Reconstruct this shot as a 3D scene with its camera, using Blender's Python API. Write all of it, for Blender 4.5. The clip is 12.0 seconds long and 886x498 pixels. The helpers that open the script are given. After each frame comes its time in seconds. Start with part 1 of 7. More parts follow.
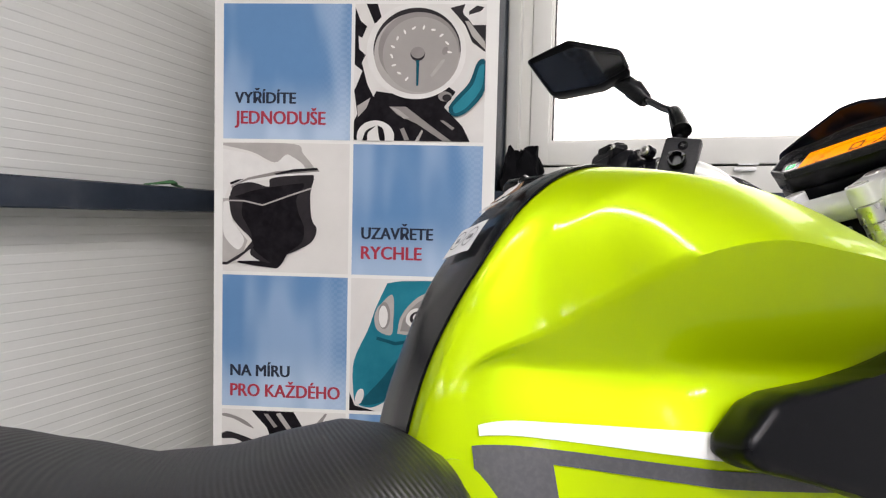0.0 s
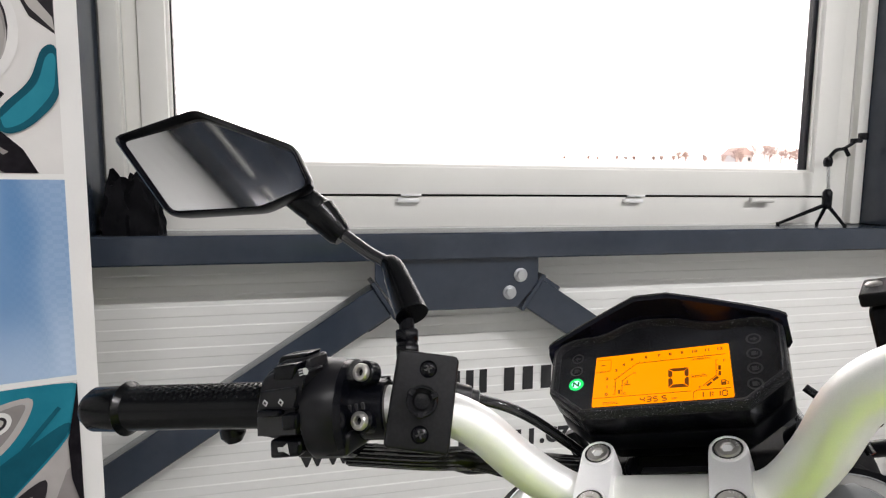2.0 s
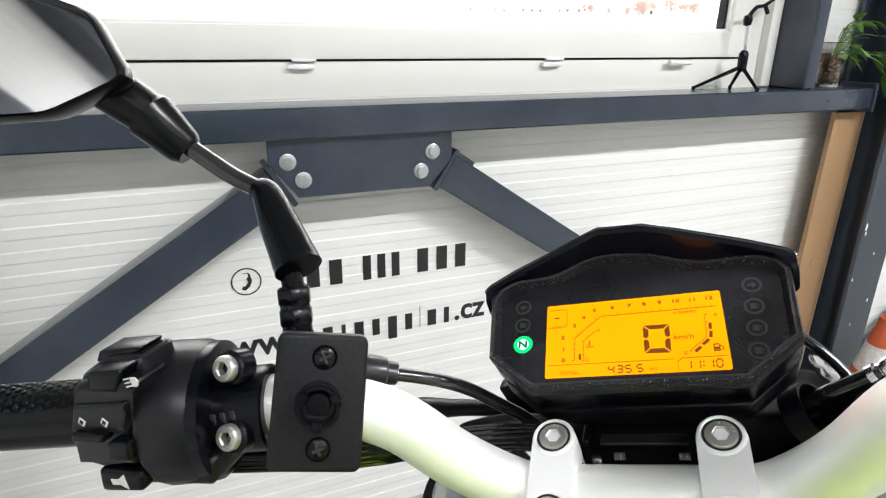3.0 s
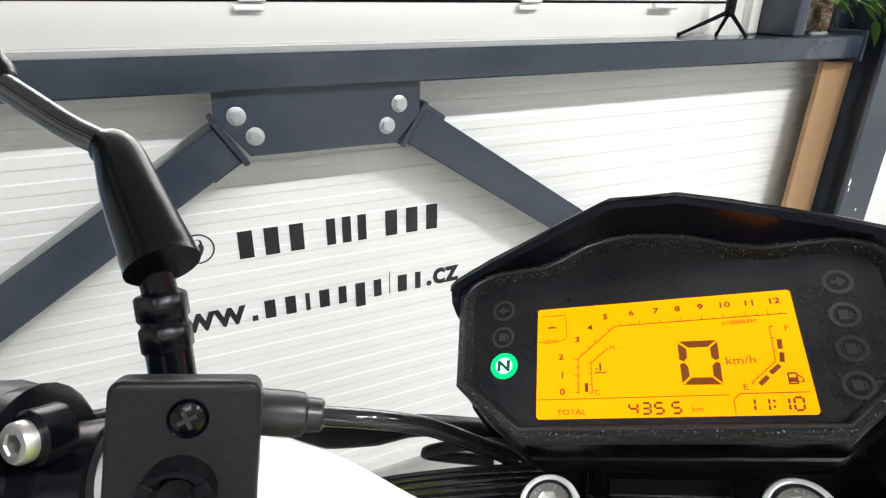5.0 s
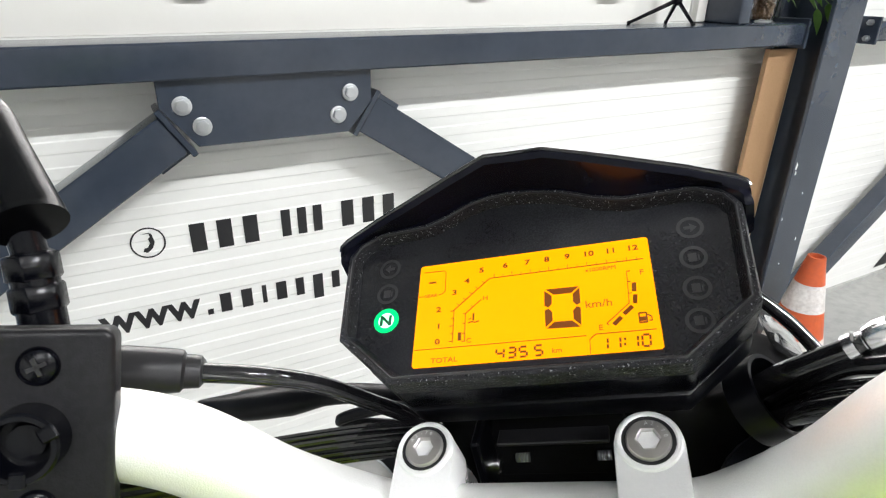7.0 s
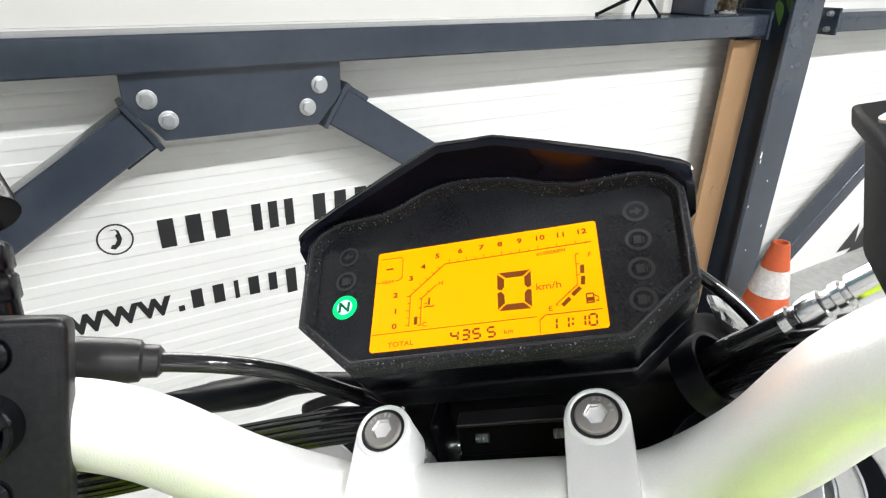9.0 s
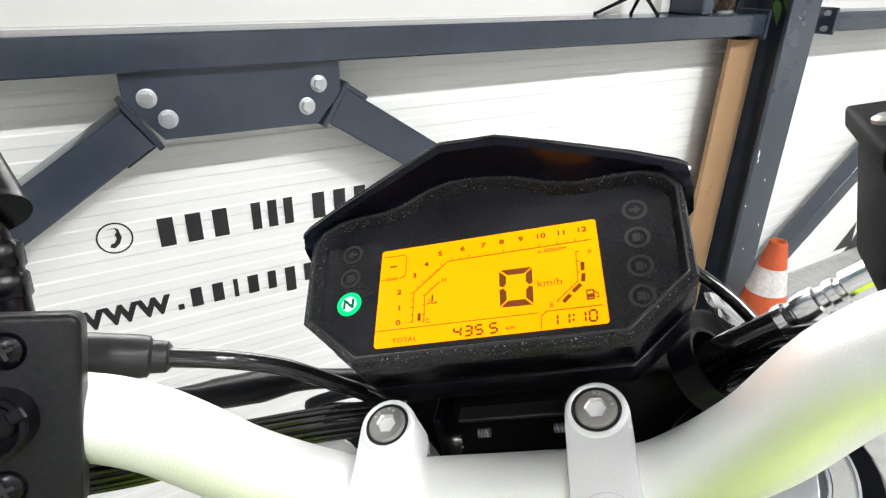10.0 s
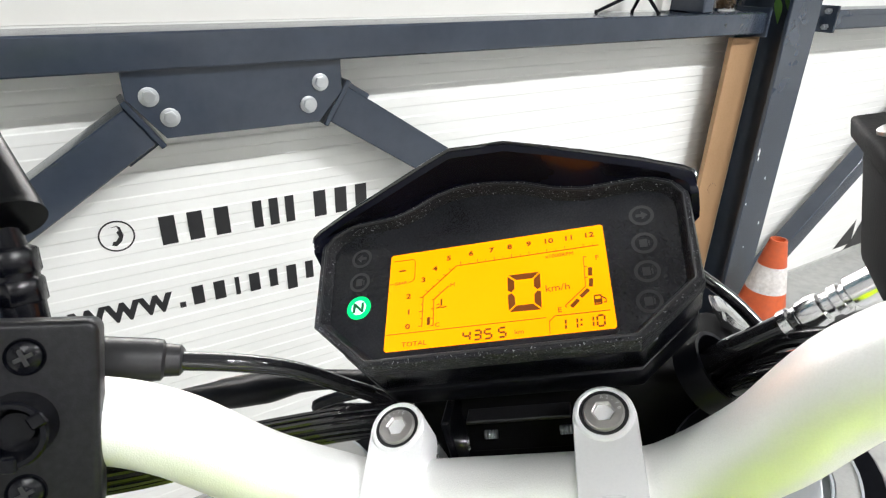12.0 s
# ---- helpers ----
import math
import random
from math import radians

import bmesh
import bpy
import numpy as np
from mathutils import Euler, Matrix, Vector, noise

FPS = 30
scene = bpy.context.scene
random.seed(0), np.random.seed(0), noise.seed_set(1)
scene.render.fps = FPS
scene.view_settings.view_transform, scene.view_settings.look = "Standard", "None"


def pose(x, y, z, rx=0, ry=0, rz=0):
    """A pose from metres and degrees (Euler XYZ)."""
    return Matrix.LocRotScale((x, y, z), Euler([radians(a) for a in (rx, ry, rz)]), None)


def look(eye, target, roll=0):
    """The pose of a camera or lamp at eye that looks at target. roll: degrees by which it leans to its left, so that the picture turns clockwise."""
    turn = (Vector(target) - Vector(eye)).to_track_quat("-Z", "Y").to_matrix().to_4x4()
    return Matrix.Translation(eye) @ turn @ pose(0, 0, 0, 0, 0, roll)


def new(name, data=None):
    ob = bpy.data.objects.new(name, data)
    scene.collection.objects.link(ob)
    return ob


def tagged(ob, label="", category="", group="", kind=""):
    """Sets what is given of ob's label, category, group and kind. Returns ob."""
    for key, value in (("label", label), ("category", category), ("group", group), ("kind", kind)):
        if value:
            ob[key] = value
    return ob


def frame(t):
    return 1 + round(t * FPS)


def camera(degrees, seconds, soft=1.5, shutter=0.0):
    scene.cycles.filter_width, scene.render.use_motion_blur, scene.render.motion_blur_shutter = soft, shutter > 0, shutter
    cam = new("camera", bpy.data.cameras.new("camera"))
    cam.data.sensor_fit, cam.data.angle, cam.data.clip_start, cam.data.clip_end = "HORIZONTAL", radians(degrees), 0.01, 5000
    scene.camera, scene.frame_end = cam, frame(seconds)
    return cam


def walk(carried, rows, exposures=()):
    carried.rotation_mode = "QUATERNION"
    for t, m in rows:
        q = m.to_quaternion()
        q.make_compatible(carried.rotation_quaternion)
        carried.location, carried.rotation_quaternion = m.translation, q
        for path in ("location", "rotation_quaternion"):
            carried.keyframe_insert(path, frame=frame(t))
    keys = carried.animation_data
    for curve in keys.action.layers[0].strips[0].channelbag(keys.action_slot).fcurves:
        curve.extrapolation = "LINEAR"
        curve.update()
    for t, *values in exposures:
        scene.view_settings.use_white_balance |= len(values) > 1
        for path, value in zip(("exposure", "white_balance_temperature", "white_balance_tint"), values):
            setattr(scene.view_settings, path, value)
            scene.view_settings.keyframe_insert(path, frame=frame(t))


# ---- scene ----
cam = camera(73.4, 12.0, 1.2)
PATH = [
    (0, (0.0419, 0.1950, 1.0974), (-0.6435, 2.0712, 0.9969), 1.36),
    (0.5, (-0.0336, 0.2844, 1.1777), (-0.3926, 2.2495, 1.0822), 1.06),
    (1, (-0.0414, 0.3939, 1.2282), (-0.1104, 2.3908, 1.1410), 0.76),
    (1.5, (-0.0434, 0.5099, 1.2894), (0.1991, 2.4934, 1.2064), 0.60),
    (2, (-0.0217, 0.5908, 1.3195), (0.4528, 2.5207, 1.0945), 0.52),
    (2.5, (-0.0017, 0.6653, 1.3363), (0.6125, 2.5139, 0.8830), 0.47),
    (3, (0.0175, 0.7239, 1.3364), (0.7515, 2.4590, 0.6649), 0.54),
    (3.5, (0.0340, 0.7703, 1.3291), (0.8223, 2.4316, 0.5425), 0.81),
    (5.5, (0.0872, 0.8168, 1.3081), (0.8812, 2.4663, 0.5027), 0.71),
    (6, (0.1027, 0.8092, 1.3105), (0.9107, 2.4502, 0.5017), 0.71),
    (6.5, (0.0992, 0.7990, 1.3104), (0.9321, 2.4251, 0.4968), 0.77),
    (7, (0.0982, 0.7880, 1.2985), (0.9712, 2.3903, 0.4797), 0.77),
    (9, (0.1028, 0.7785, 1.2984), (1.0401, 2.3329, 0.4587), 0.86),
    (9.5, (0.1005, 0.7771, 1.2987), (1.0395, 2.3294, 0.4567), 0.88),
    (10, (0.0988, 0.7757, 1.2999), (1.0407, 2.3256, 0.4569), 0.94),
    (10.5, (0.0944, 0.7749, 1.3020), (1.0366, 2.3231, 0.4563), 0.90),
    (11, (0.0950, 0.7751, 1.3053), (1.0364, 2.3228, 0.4578), 0.98),
    (11.5, (0.0945, 0.7751, 1.3038), (1.0351, 2.3225, 0.4549), 0.97),
    (12, (0.0945, 0.7765, 1.3043), (1.0358, 2.3215, 0.4517), 1.03),
]
walk(cam, [(t, look(eye, target, roll)) for t, eye, target, roll in PATH], [(0, 0.74, 6750, 16), (1.0, 0.74, 6750, 16), (1.6, 0.65, 6700, 15), (2.0, 0.56, 6650, 14), (2.6, 0.95, 6550, 11), (3.0, 1.1, 6500, 10), (3.7, 1.2, 6500, 10), (7.2, 1.25, 6500, 10), (8.8, 1.3, 6500, 10), (12, 1.3, 6500, 10)])

# ---- world and lights ----
world = bpy.data.worlds.new("world")
scene.world = world
world.use_nodes = True
wn = world.node_tree
sky = wn.nodes.new("ShaderNodeTexSky")
sky.sky_type, sky.sun_disc = "NISHITA", False
sky.sun_elevation, sky.sun_rotation = radians(38), radians(180)
sky.air_density, sky.dust_density, sky.ozone_density = 1.0, 4.0, 1.0
wn.links.new(sky.outputs[0], wn.nodes["Background"].inputs[0])
wn.nodes["Background"].inputs[1].default_value = 0.15

sun_data = bpy.data.lights.new("sun", "SUN")
sun_data.energy, sun_data.angle, sun_data.color = 1.0, radians(20), (1.0, 0.97, 0.93)
sun = new("sun", sun_data)
sun.matrix_world = look((3, -20, 16), (0, 0, 0))

FLOOR, CEIL = -0.10, 3.9


def ceiling_lamp_light(x, y, length, along_y, power):
    d = bpy.data.lights.new("tube_light", "AREA")
    d.shape, d.size, d.size_y, d.energy, d.color = "RECTANGLE", length, 0.10, power, (0.97, 0.985, 1.0)
    ob = new("tube_light", d)
    ob.matrix_world = pose(x, y, CEIL - 0.135, 0, 0, 90 if along_y else 0)


LAMPS = [(2.0, -1.35, 104), (-0.9, -1.35, 28), (5.0, -1.35, 60), (2.0, -4.8, 24), (-0.9, -4.8, 14), (5.0, -4.8, 14)]
for lx, ly, lp in LAMPS:
    ceiling_lamp_light(lx, ly, 1.5, False, lp)

# ---- materials ----
def surface(name, col, rough=0.5, metal=0.0, tint=None, grain=(40, 0.25), stain=(3, 0.25), bump=(120, 0.1), coat=0.0, spec=0.5, emit=None, sheen=0.0):
    """A painted, moulded or metal surface: colour varied at two scales, roughness varied, fine relief."""
    m = bpy.data.materials.new(name)
    m.use_nodes = True
    nt = m.node_tree
    p = nt.nodes["Principled BSDF"]
    tc = nt.nodes.new("ShaderNodeTexCoord")
    n1 = nt.nodes.new("ShaderNodeTexNoise")
    n1.inputs["Scale"].default_value, n1.inputs["Detail"].default_value = grain[0], 6
    n2 = nt.nodes.new("ShaderNodeTexNoise")
    n2.inputs["Scale"].default_value, n2.inputs["Detail"].default_value = stain[0], 5
    for n in (n1, n2):
        nt.links.new(tc.outputs["Object"], n.inputs["Vector"])
    tint = tint or tuple(c * 0.6 for c in col)
    r1 = nt.nodes.new("ShaderNodeMapRange")
    r1.inputs["From Min"].default_value, r1.inputs["From Max"].default_value = 0.35, 0.7
    r1.inputs["To Max"].default_value = stain[1]
    nt.links.new(n2.outputs["Fac"], r1.inputs["Value"])
    r2 = nt.nodes.new("ShaderNodeMapRange")
    r2.inputs["From Min"].default_value, r2.inputs["From Max"].default_value = 0.4, 0.7
    r2.inputs["To Max"].default_value = grain[1]
    nt.links.new(n1.outputs["Fac"], r2.inputs["Value"])
    add = nt.nodes.new("ShaderNodeMath")
    add.operation, add.use_clamp = "ADD", True
    nt.links.new(r1.outputs[0], add.inputs[0])
    nt.links.new(r2.outputs[0], add.inputs[1])
    mix = nt.nodes.new("ShaderNodeMix")
    mix.data_type = "RGBA"
    mix.inputs["A"].default_value, mix.inputs["B"].default_value = (*col, 1), (*tint, 1)
    nt.links.new(add.outputs[0], mix.inputs["Factor"])
    nt.links.new(mix.outputs["Result"], p.inputs["Base Color"])
    rr = nt.nodes.new("ShaderNodeMapRange")
    rr.inputs["To Min"].default_value, rr.inputs["To Max"].default_value = max(rough - 0.03, 0.02), min(rough + 0.04, 1)
    nt.links.new(n1.outputs["Fac"], rr.inputs["Value"])
    nt.links.new(rr.outputs[0], p.inputs["Roughness"])
    p.inputs["Metallic"].default_value = metal
    p.inputs["Specular IOR Level"].default_value = spec
    p.inputs["Coat Weight"].default_value, p.inputs["Coat Roughness"].default_value = coat, 0.06
    if sheen:
        p.inputs["Sheen Weight"].default_value = sheen
    if bump[1]:
        nb = nt.nodes.new("ShaderNodeTexNoise")
        nb.inputs["Scale"].default_value, nb.inputs["Detail"].default_value = bump[0], 3
        nt.links.new(tc.outputs["Object"], nb.inputs["Vector"])
        b = nt.nodes.new("ShaderNodeBump")
        b.inputs["Strength"].default_value, b.inputs["Distance"].default_value = bump[1], 0.002
        nt.links.new(nb.outputs["Fac"], b.inputs["Height"])
        nt.links.new(b.outputs[0], p.inputs["Normal"])
    if emit:
        p.inputs["Emission Color"].default_value, p.inputs["Emission Strength"].default_value = (*emit[0], 1), emit[1]
    return m


def dusty(m, scale=1300, low=0.645, col=(0.40, 0.40, 0.42)):
    """Pale specks of dust over a surface."""
    nt = m.node_tree
    p = nt.nodes["Principled BSDF"]
    base = p.inputs["Base Color"].links[0].from_socket
    tc, spots, ramp, mix = (nt.nodes.new("ShaderNode" + k) for k in ("TexCoord", "TexNoise", "MapRange", "Mix"))
    spots.inputs["Scale"].default_value, spots.inputs["Detail"].default_value = scale, 2
    ramp.inputs["From Min"].default_value, ramp.inputs["From Max"].default_value = low, low + 0.05
    mix.data_type = "RGBA"
    mix.inputs["B"].default_value = (*col, 1)
    nt.links.new(tc.outputs["Object"], spots.inputs["Vector"])
    nt.links.new(spots.outputs["Fac"], ramp.inputs["Value"])
    nt.links.new(ramp.outputs[0], mix.inputs["Factor"])
    nt.links.new(base, mix.inputs["A"])
    nt.links.new(mix.outputs["Result"], p.inputs["Base Color"])


PANEL = surface("white_panel_paint", (0.80, 0.80, 0.775), 0.40, tint=(0.72, 0.715, 0.68), stain=(1.2, 0.3), grain=(60, 0.08), bump=(25, 0.03))
PVC = surface("white_pvc", (0.80, 0.79, 0.75), 0.35, tint=(0.70, 0.69, 0.64), stain=(4, 0.25), grain=(90, 0.05), bump=(60, 0.02))
STEEL = surface("slate_grey_steel_paint", (0.033, 0.044, 0.064), 0.25, tint=(0.021, 0.029, 0.044), stain=(7, 0.6), grain=(45, 0.25), bump=(5, 0.03), coat=0.3, spec=0.5)
ZINC = surface("zinc_plated_steel", (0.58, 0.60, 0.62), 0.30, 0.9, tint=(0.46, 0.48, 0.51), grain=(300, 0.2), bump=(300, 0.02))
CHIP = surface("tan_board", (0.37, 0.225, 0.12), 0.6, tint=(0.30, 0.175, 0.085), stain=(6, 0.4), grain=(140, 0.3), bump=(150, 0.1))
CHIPEDGE = surface("pale_board_edge", (0.66, 0.52, 0.36), 0.7, tint=(0.45, 0.31, 0.18), grain=(300, 0.6), bump=(300, 0.3))
CONCRETE = surface("grey_concrete", (0.42, 0.42, 0.40), 0.5, tint=(0.26, 0.26, 0.25), stain=(1.7, 0.5), grain=(25, 0.4), bump=(60, 0.25))
CEILP = surface("ceiling_sheet", (0.56, 0.55, 0.54), 0.6, tint=(0.49, 0.48, 0.47))
BLACK = surface("black_moulded_plastic", (0.0016, 0.0018, 0.0034), 0.22, tint=(0.003, 0.0034, 0.0055), grain=(500, 0.5), stain=(20, 0.3), bump=(1600, 0.05), spec=0.24)
BLACKM = surface("matt_black_plastic", (0.0022, 0.0024, 0.0038), 0.29, tint=(0.005, 0.0054, 0.0075), grain=(400, 0.4), stain=(15, 0.4), bump=(1400, 0.05), spec=0.18)
GLOSSB = surface("gloss_black_plastic", (0.012, 0.012, 0.014), 0.10, tint=(0.02, 0.02, 0.022), grain=(200, 0.2), bump=(20, 0.02), coat=0.6)
RUBBER = surface("black_rubber", (0.002, 0.002, 0.0026), 0.24, tint=(0.004, 0.006, 0.007), grain=(60, 0.2), bump=(900, 0.0), spec=0.24)
PLATEM = surface("worn_grey_black_plastic", (0.005, 0.005, 0.006), 0.36, tint=(0.013, 0.013, 0.015), grain=(420, 0.6), stain=(30, 0.5), bump=(1200, 0.07), spec=0.25)
MATTB = surface("dull_black_plastic", (0.004, 0.004, 0.0045), 0.6, tint=(0.008, 0.008, 0.009), grain=(400, 0.4), bump=(900, 0.1), spec=0.1)
PODM = surface("satin_black_switch_plastic", (0.005, 0.005, 0.0065), 0.34, tint=(0.008, 0.008, 0.010), grain=(500, 0.12), stain=(20, 0.4), bump=(1300, 0.01), spec=0.32)
SATINB = surface("satin_black_steel", (0.016, 0.016, 0.018), 0.32, tint=(0.028, 0.028, 0.030), grain=(200, 0.4), stain=(25, 0.4), bump=(300, 0.03), spec=0.5)
HOODM = surface("polished_black_hood", (0.004, 0.0045, 0.010), 0.20, tint=(0.006, 0.007, 0.014), grain=(300, 0.3), bump=(30, 0.02), spec=0.16)
ALU = surface("bead_blasted_aluminium", (0.93, 0.93, 0.91), 0.46, 0.45, tint=(0.83, 0.83, 0.81), grain=(1500, 0.3), stain=(12, 0.2), bump=(1600, 0.10))
CLAMPA = surface("cast_aluminium", (0.92, 0.92, 0.92), 0.42, 0.22, tint=(0.84, 0.84, 0.85), grain=(900, 0.25), stain=(25, 0.3), bump=(1200, 0.10))
CHROME = surface("chrome", (0.82, 0.82, 0.83), 0.20, 1.0, tint=(0.6, 0.6, 0.62), grain=(200, 0.2), bump=(40, 0.02))
RISERA = surface("machined_aluminium", (0.76, 0.76, 0.75), 0.27, 0.9, tint=(0.70, 0.70, 0.69), grain=(90, 0.15), stain=(25, 0.2), bump=(900, 0.0))
STAINLESS = surface("stainless_bolt", (0.58, 0.56, 0.54), 0.34, 0.85, tint=(0.50, 0.48, 0.46), grain=(600, 0.1), bump=(800, 0.03))
GREEN = surface("lime_green_lacquer", (0.43, 0.60, 0.0), 0.42, 0.40, tint=(0.39, 0.555, 0.0), grain=(1800, 0.3), stain=(3, 0.2), bump=(20, 0.0003), coat=0.32, spec=0.1)
GREEN.node_tree.nodes["Principled BSDF"].inputs["Coat Roughness"].default_value = 0.07
WHITEP = surface("white_film", (0.82, 0.82, 0.82), 0.4, tint=(0.72, 0.72, 0.72), stain=(8, 0.3))
INK = surface("black_film", (0.012, 0.012, 0.014), 0.4, tint=(0.03, 0.03, 0.03), stain=(12, 0.3))
ORANGE = surface("orange_pvc", (0.56, 0.095, 0.022), 0.5, tint=(0.36, 0.07, 0.03), stain=(9, 0.5), grain=(60, 0.3))
CONEWHITE = surface("worn_white_band", (0.70, 0.67, 0.65), 0.45, tint=(0.30, 0.25, 0.23), stain=(28, 0.28), grain=(90, 0.3))
LEAF = surface("green_leaf", (0.12, 0.27, 0.045), 0.4, tint=(0.20, 0.36, 0.08), stain=(40, 0.6), grain=(300, 0.3))
SOIL = surface("brown_clay_pellets", (0.34, 0.20, 0.09), 0.8, tint=(0.09, 0.045, 0.02), stain=(60, 0.7), grain=(250, 0.6), bump=(180, 0.8))
CLOTH = surface("black_cloth", (0.003, 0.003, 0.004), 0.75, tint=(0.007, 0.007, 0.009), grain=(400, 0.4), bump=(260, 0.4), spec=0.1)
DARKMETAL = surface("dark_engine_metal", (0.045, 0.045, 0.048), 0.45, 0.6, tint=(0.09, 0.09, 0.09), grain=(90, 0.4))
SNOW = surface("pale_field", (0.70, 0.71, 0.74), 0.9, tint=(0.5, 0.5, 0.48), stain=(0.02, 0.6))


def glass_material(name, col=(1, 1, 1), rough=0.0):
    m = bpy.data.materials.new(name)
    m.use_nodes = True
    p = m.node_tree.nodes["Principled BSDF"]
    p.inputs["Base Color"].default_value = (*col, 1)
    p.inputs["Transmission Weight"].default_value, p.inputs["Roughness"].default_value, p.inputs["IOR"].default_value = 1.0, rough, 1.45
    return m


def glow(name, col, strength):
    m = bpy.data.materials.new(name)
    m.use_nodes = True
    p = m.node_tree.nodes["Principled BSDF"]
    p.inputs["Base Color"].default_value = (*[c * 0.5 for c in col], 1)
    p.inputs["Emission Color"].default_value, p.inputs["Emission Strength"].default_value = (*col, 1), strength
    p.inputs["Specular IOR Level"].default_value = 0.08
    return m


GLASS = glass_material("clear_glass")
MIRROR = surface("mirror_glass", (0.60, 0.60, 0.61), 0.03, 1.0, tint=(0.56, 0.56, 0.57), grain=(60, 0.1), stain=(15, 0.1), bump=(10, 0.0))
LCD = glow("amber_backlit_lcd", (1.0, 0.27, 0.0), 0.80)
LCDINK = surface("lcd_segment", (0.10, 0.025, 0.002), 0.5, emit=((0.25, 0.06, 0.0), 0.25))
LCDPALE = surface("lcd_fine_segment", (0.12, 0.035, 0.002), 0.5, emit=((0.4, 0.11, 0.0), 0.2))
GREENLED = glow("green_neutral_lamp", (0.0, 0.62, 0.13), 0.8)
LEDCORE = glow("neutral_lamp_core", (0.35, 1.0, 0.62), 1.6)
TUBELAMP = glow("lamp_diffuser", (1.0, 0.97, 0.92), 6.0)

# ---- mesh helpers ----
WORLD_OF = {}


def part(name, bm, material, parent=None, label="", m=None, smooth=True, angle=35):
    """Links bm as one mesh object. Its vertices are given in the space of m (the world, where there is none)."""
    me = bpy.data.meshes.new(name)
    if m is not None:
        bm.transform(m)
    base = WORLD_OF.get(parent)
    if base is not None:
        bm.transform(base.inverted())
    bmesh.ops.recalc_face_normals(bm, faces=bm.faces)
    bm.to_mesh(me)
    bm.free()
    me.materials.append(material)
    ob = new(name, me)
    if parent is not None:
        ob.parent = parent
        WORLD_OF[ob] = base
    if label:
        ob["label"] = label
    if smooth:
        me.polygons.foreach_set("use_smooth", [True] * len(me.polygons))
        me.set_sharp_from_angle(angle=radians(angle))
    return ob


def thing(name, label, category, at=(0, 0, 0), group="", kind="", turn=0):
    """An Empty at the base of a thing."""
    ob = new(name)
    ob.empty_display_size = 0.05
    ob.matrix_world = pose(*at, 0, 0, turn)
    WORLD_OF[ob] = pose(*at, 0, 0, turn)
    return tagged(ob, label, category, group, kind)


def box(x0, x1, y0, y1, z0, z1, bevel=0.0, seg=2, bm=None):
    bm2 = bmesh.new()
    bmesh.ops.create_cube(bm2, size=1)
    for v in bm2.verts:
        v.co = Vector(((x0 + x1) / 2 + v.co.x * (x1 - x0), (y0 + y1) / 2 + v.co.y * (y1 - y0), (z0 + z1) / 2 + v.co.z * (z1 - z0)))
    if bevel:
        bmesh.ops.bevel(bm2, geom=bm2.edges[:], offset=bevel, segments=seg, affect="EDGES", profile=0.6)
    return join(bm, bm2)


def join(bm, other):
    if bm is None:
        return other
    me = bpy.data.meshes.new("tmp")
    other.to_mesh(me)
    other.free()
    bm.from_mesh(me)
    bpy.data.meshes.remove(me)
    return bm


def prism(outline, h0, h1, bevel=0.0, seg=2, m=None, bm=None):
    """An outline in x, y drawn out from height h0 to h1."""
    bm2 = bmesh.new()
    lo = [bm2.verts.new((x, y, h0)) for x, y in outline]
    hi = [bm2.verts.new((x, y, h1)) for x, y in outline]
    n = len(outline)
    bm2.faces.new(lo[::-1])
    bm2.faces.new(hi)
    for i in range(n):
        bm2.faces.new((lo[i], lo[(i + 1) % n], hi[(i + 1) % n], hi[i]))
    if bevel:
        bmesh.ops.bevel(bm2, geom=bm2.edges[:], offset=bevel, segments=seg, affect="EDGES", profile=0.6)
    if m is not None:
        bm2.transform(m)
    return join(bm, bm2)


def spline(points, steps=8):
    """A smooth line through the points."""
    pts = [Vector(p) for p in points]
    pts = [pts[0] * 2 - pts[1]] + pts + [pts[-1] * 2 - pts[-2]]
    out = []
    for i in range(1, len(pts) - 2):
        a, b, c, d = pts[i - 1:i + 3]
        for k in range(steps):
            t = k / steps
            out.append(0.5 * (2 * b + (c - a) * t + (2 * a - 5 * b + 4 * c - d) * t * t + (3 * b - a - 3 * c + d) * t ** 3))
    out.append(pts[-2])
    return out


def tube(points, radius, seg=14, steps=8, smooth=True, bm=None, flat=1.0, side=None):
    """A round bar along a line; radius may be a list, one for each point given."""
    line = spline(points, steps) if smooth else [Vector(p) for p in points]
    n = len(line)
    rad = radius if isinstance(radius, (list, tuple)) else [radius] * len(points)
    bm2 = bmesh.new()
    rings = []
    ref = Vector(side) if side else Vector((0.13, 0.21, 0.97))
    for i, p in enumerate(line):
        d = (line[min(i + 1, n - 1)] - line[max(i - 1, 0)]).normalized()
        a = (ref - d * ref.dot(d)).normalized()
        ref = a if side is None else ref
        b = d.cross(a)
        u = i / (n - 1) * (len(rad) - 1)
        k = min(int(u), len(rad) - 2)
        r = rad[k] + (rad[k + 1] - rad[k]) * (u - k)
        rings.append([bm2.verts.new(p + (a * math.cos(w) * flat + b * math.sin(w)) * r) for w in (2 * math.pi * j / seg for j in range(seg))])
    for i in range(n - 1):
        for j in range(seg):
            bm2.faces.new((rings[i][j], rings[i][(j + 1) % seg], rings[i + 1][(j + 1) % seg], rings[i + 1][j]))
    bm2.faces.new(rings[0][::-1])
    bm2.faces.new(rings[-1])
    return join(bm, bm2)


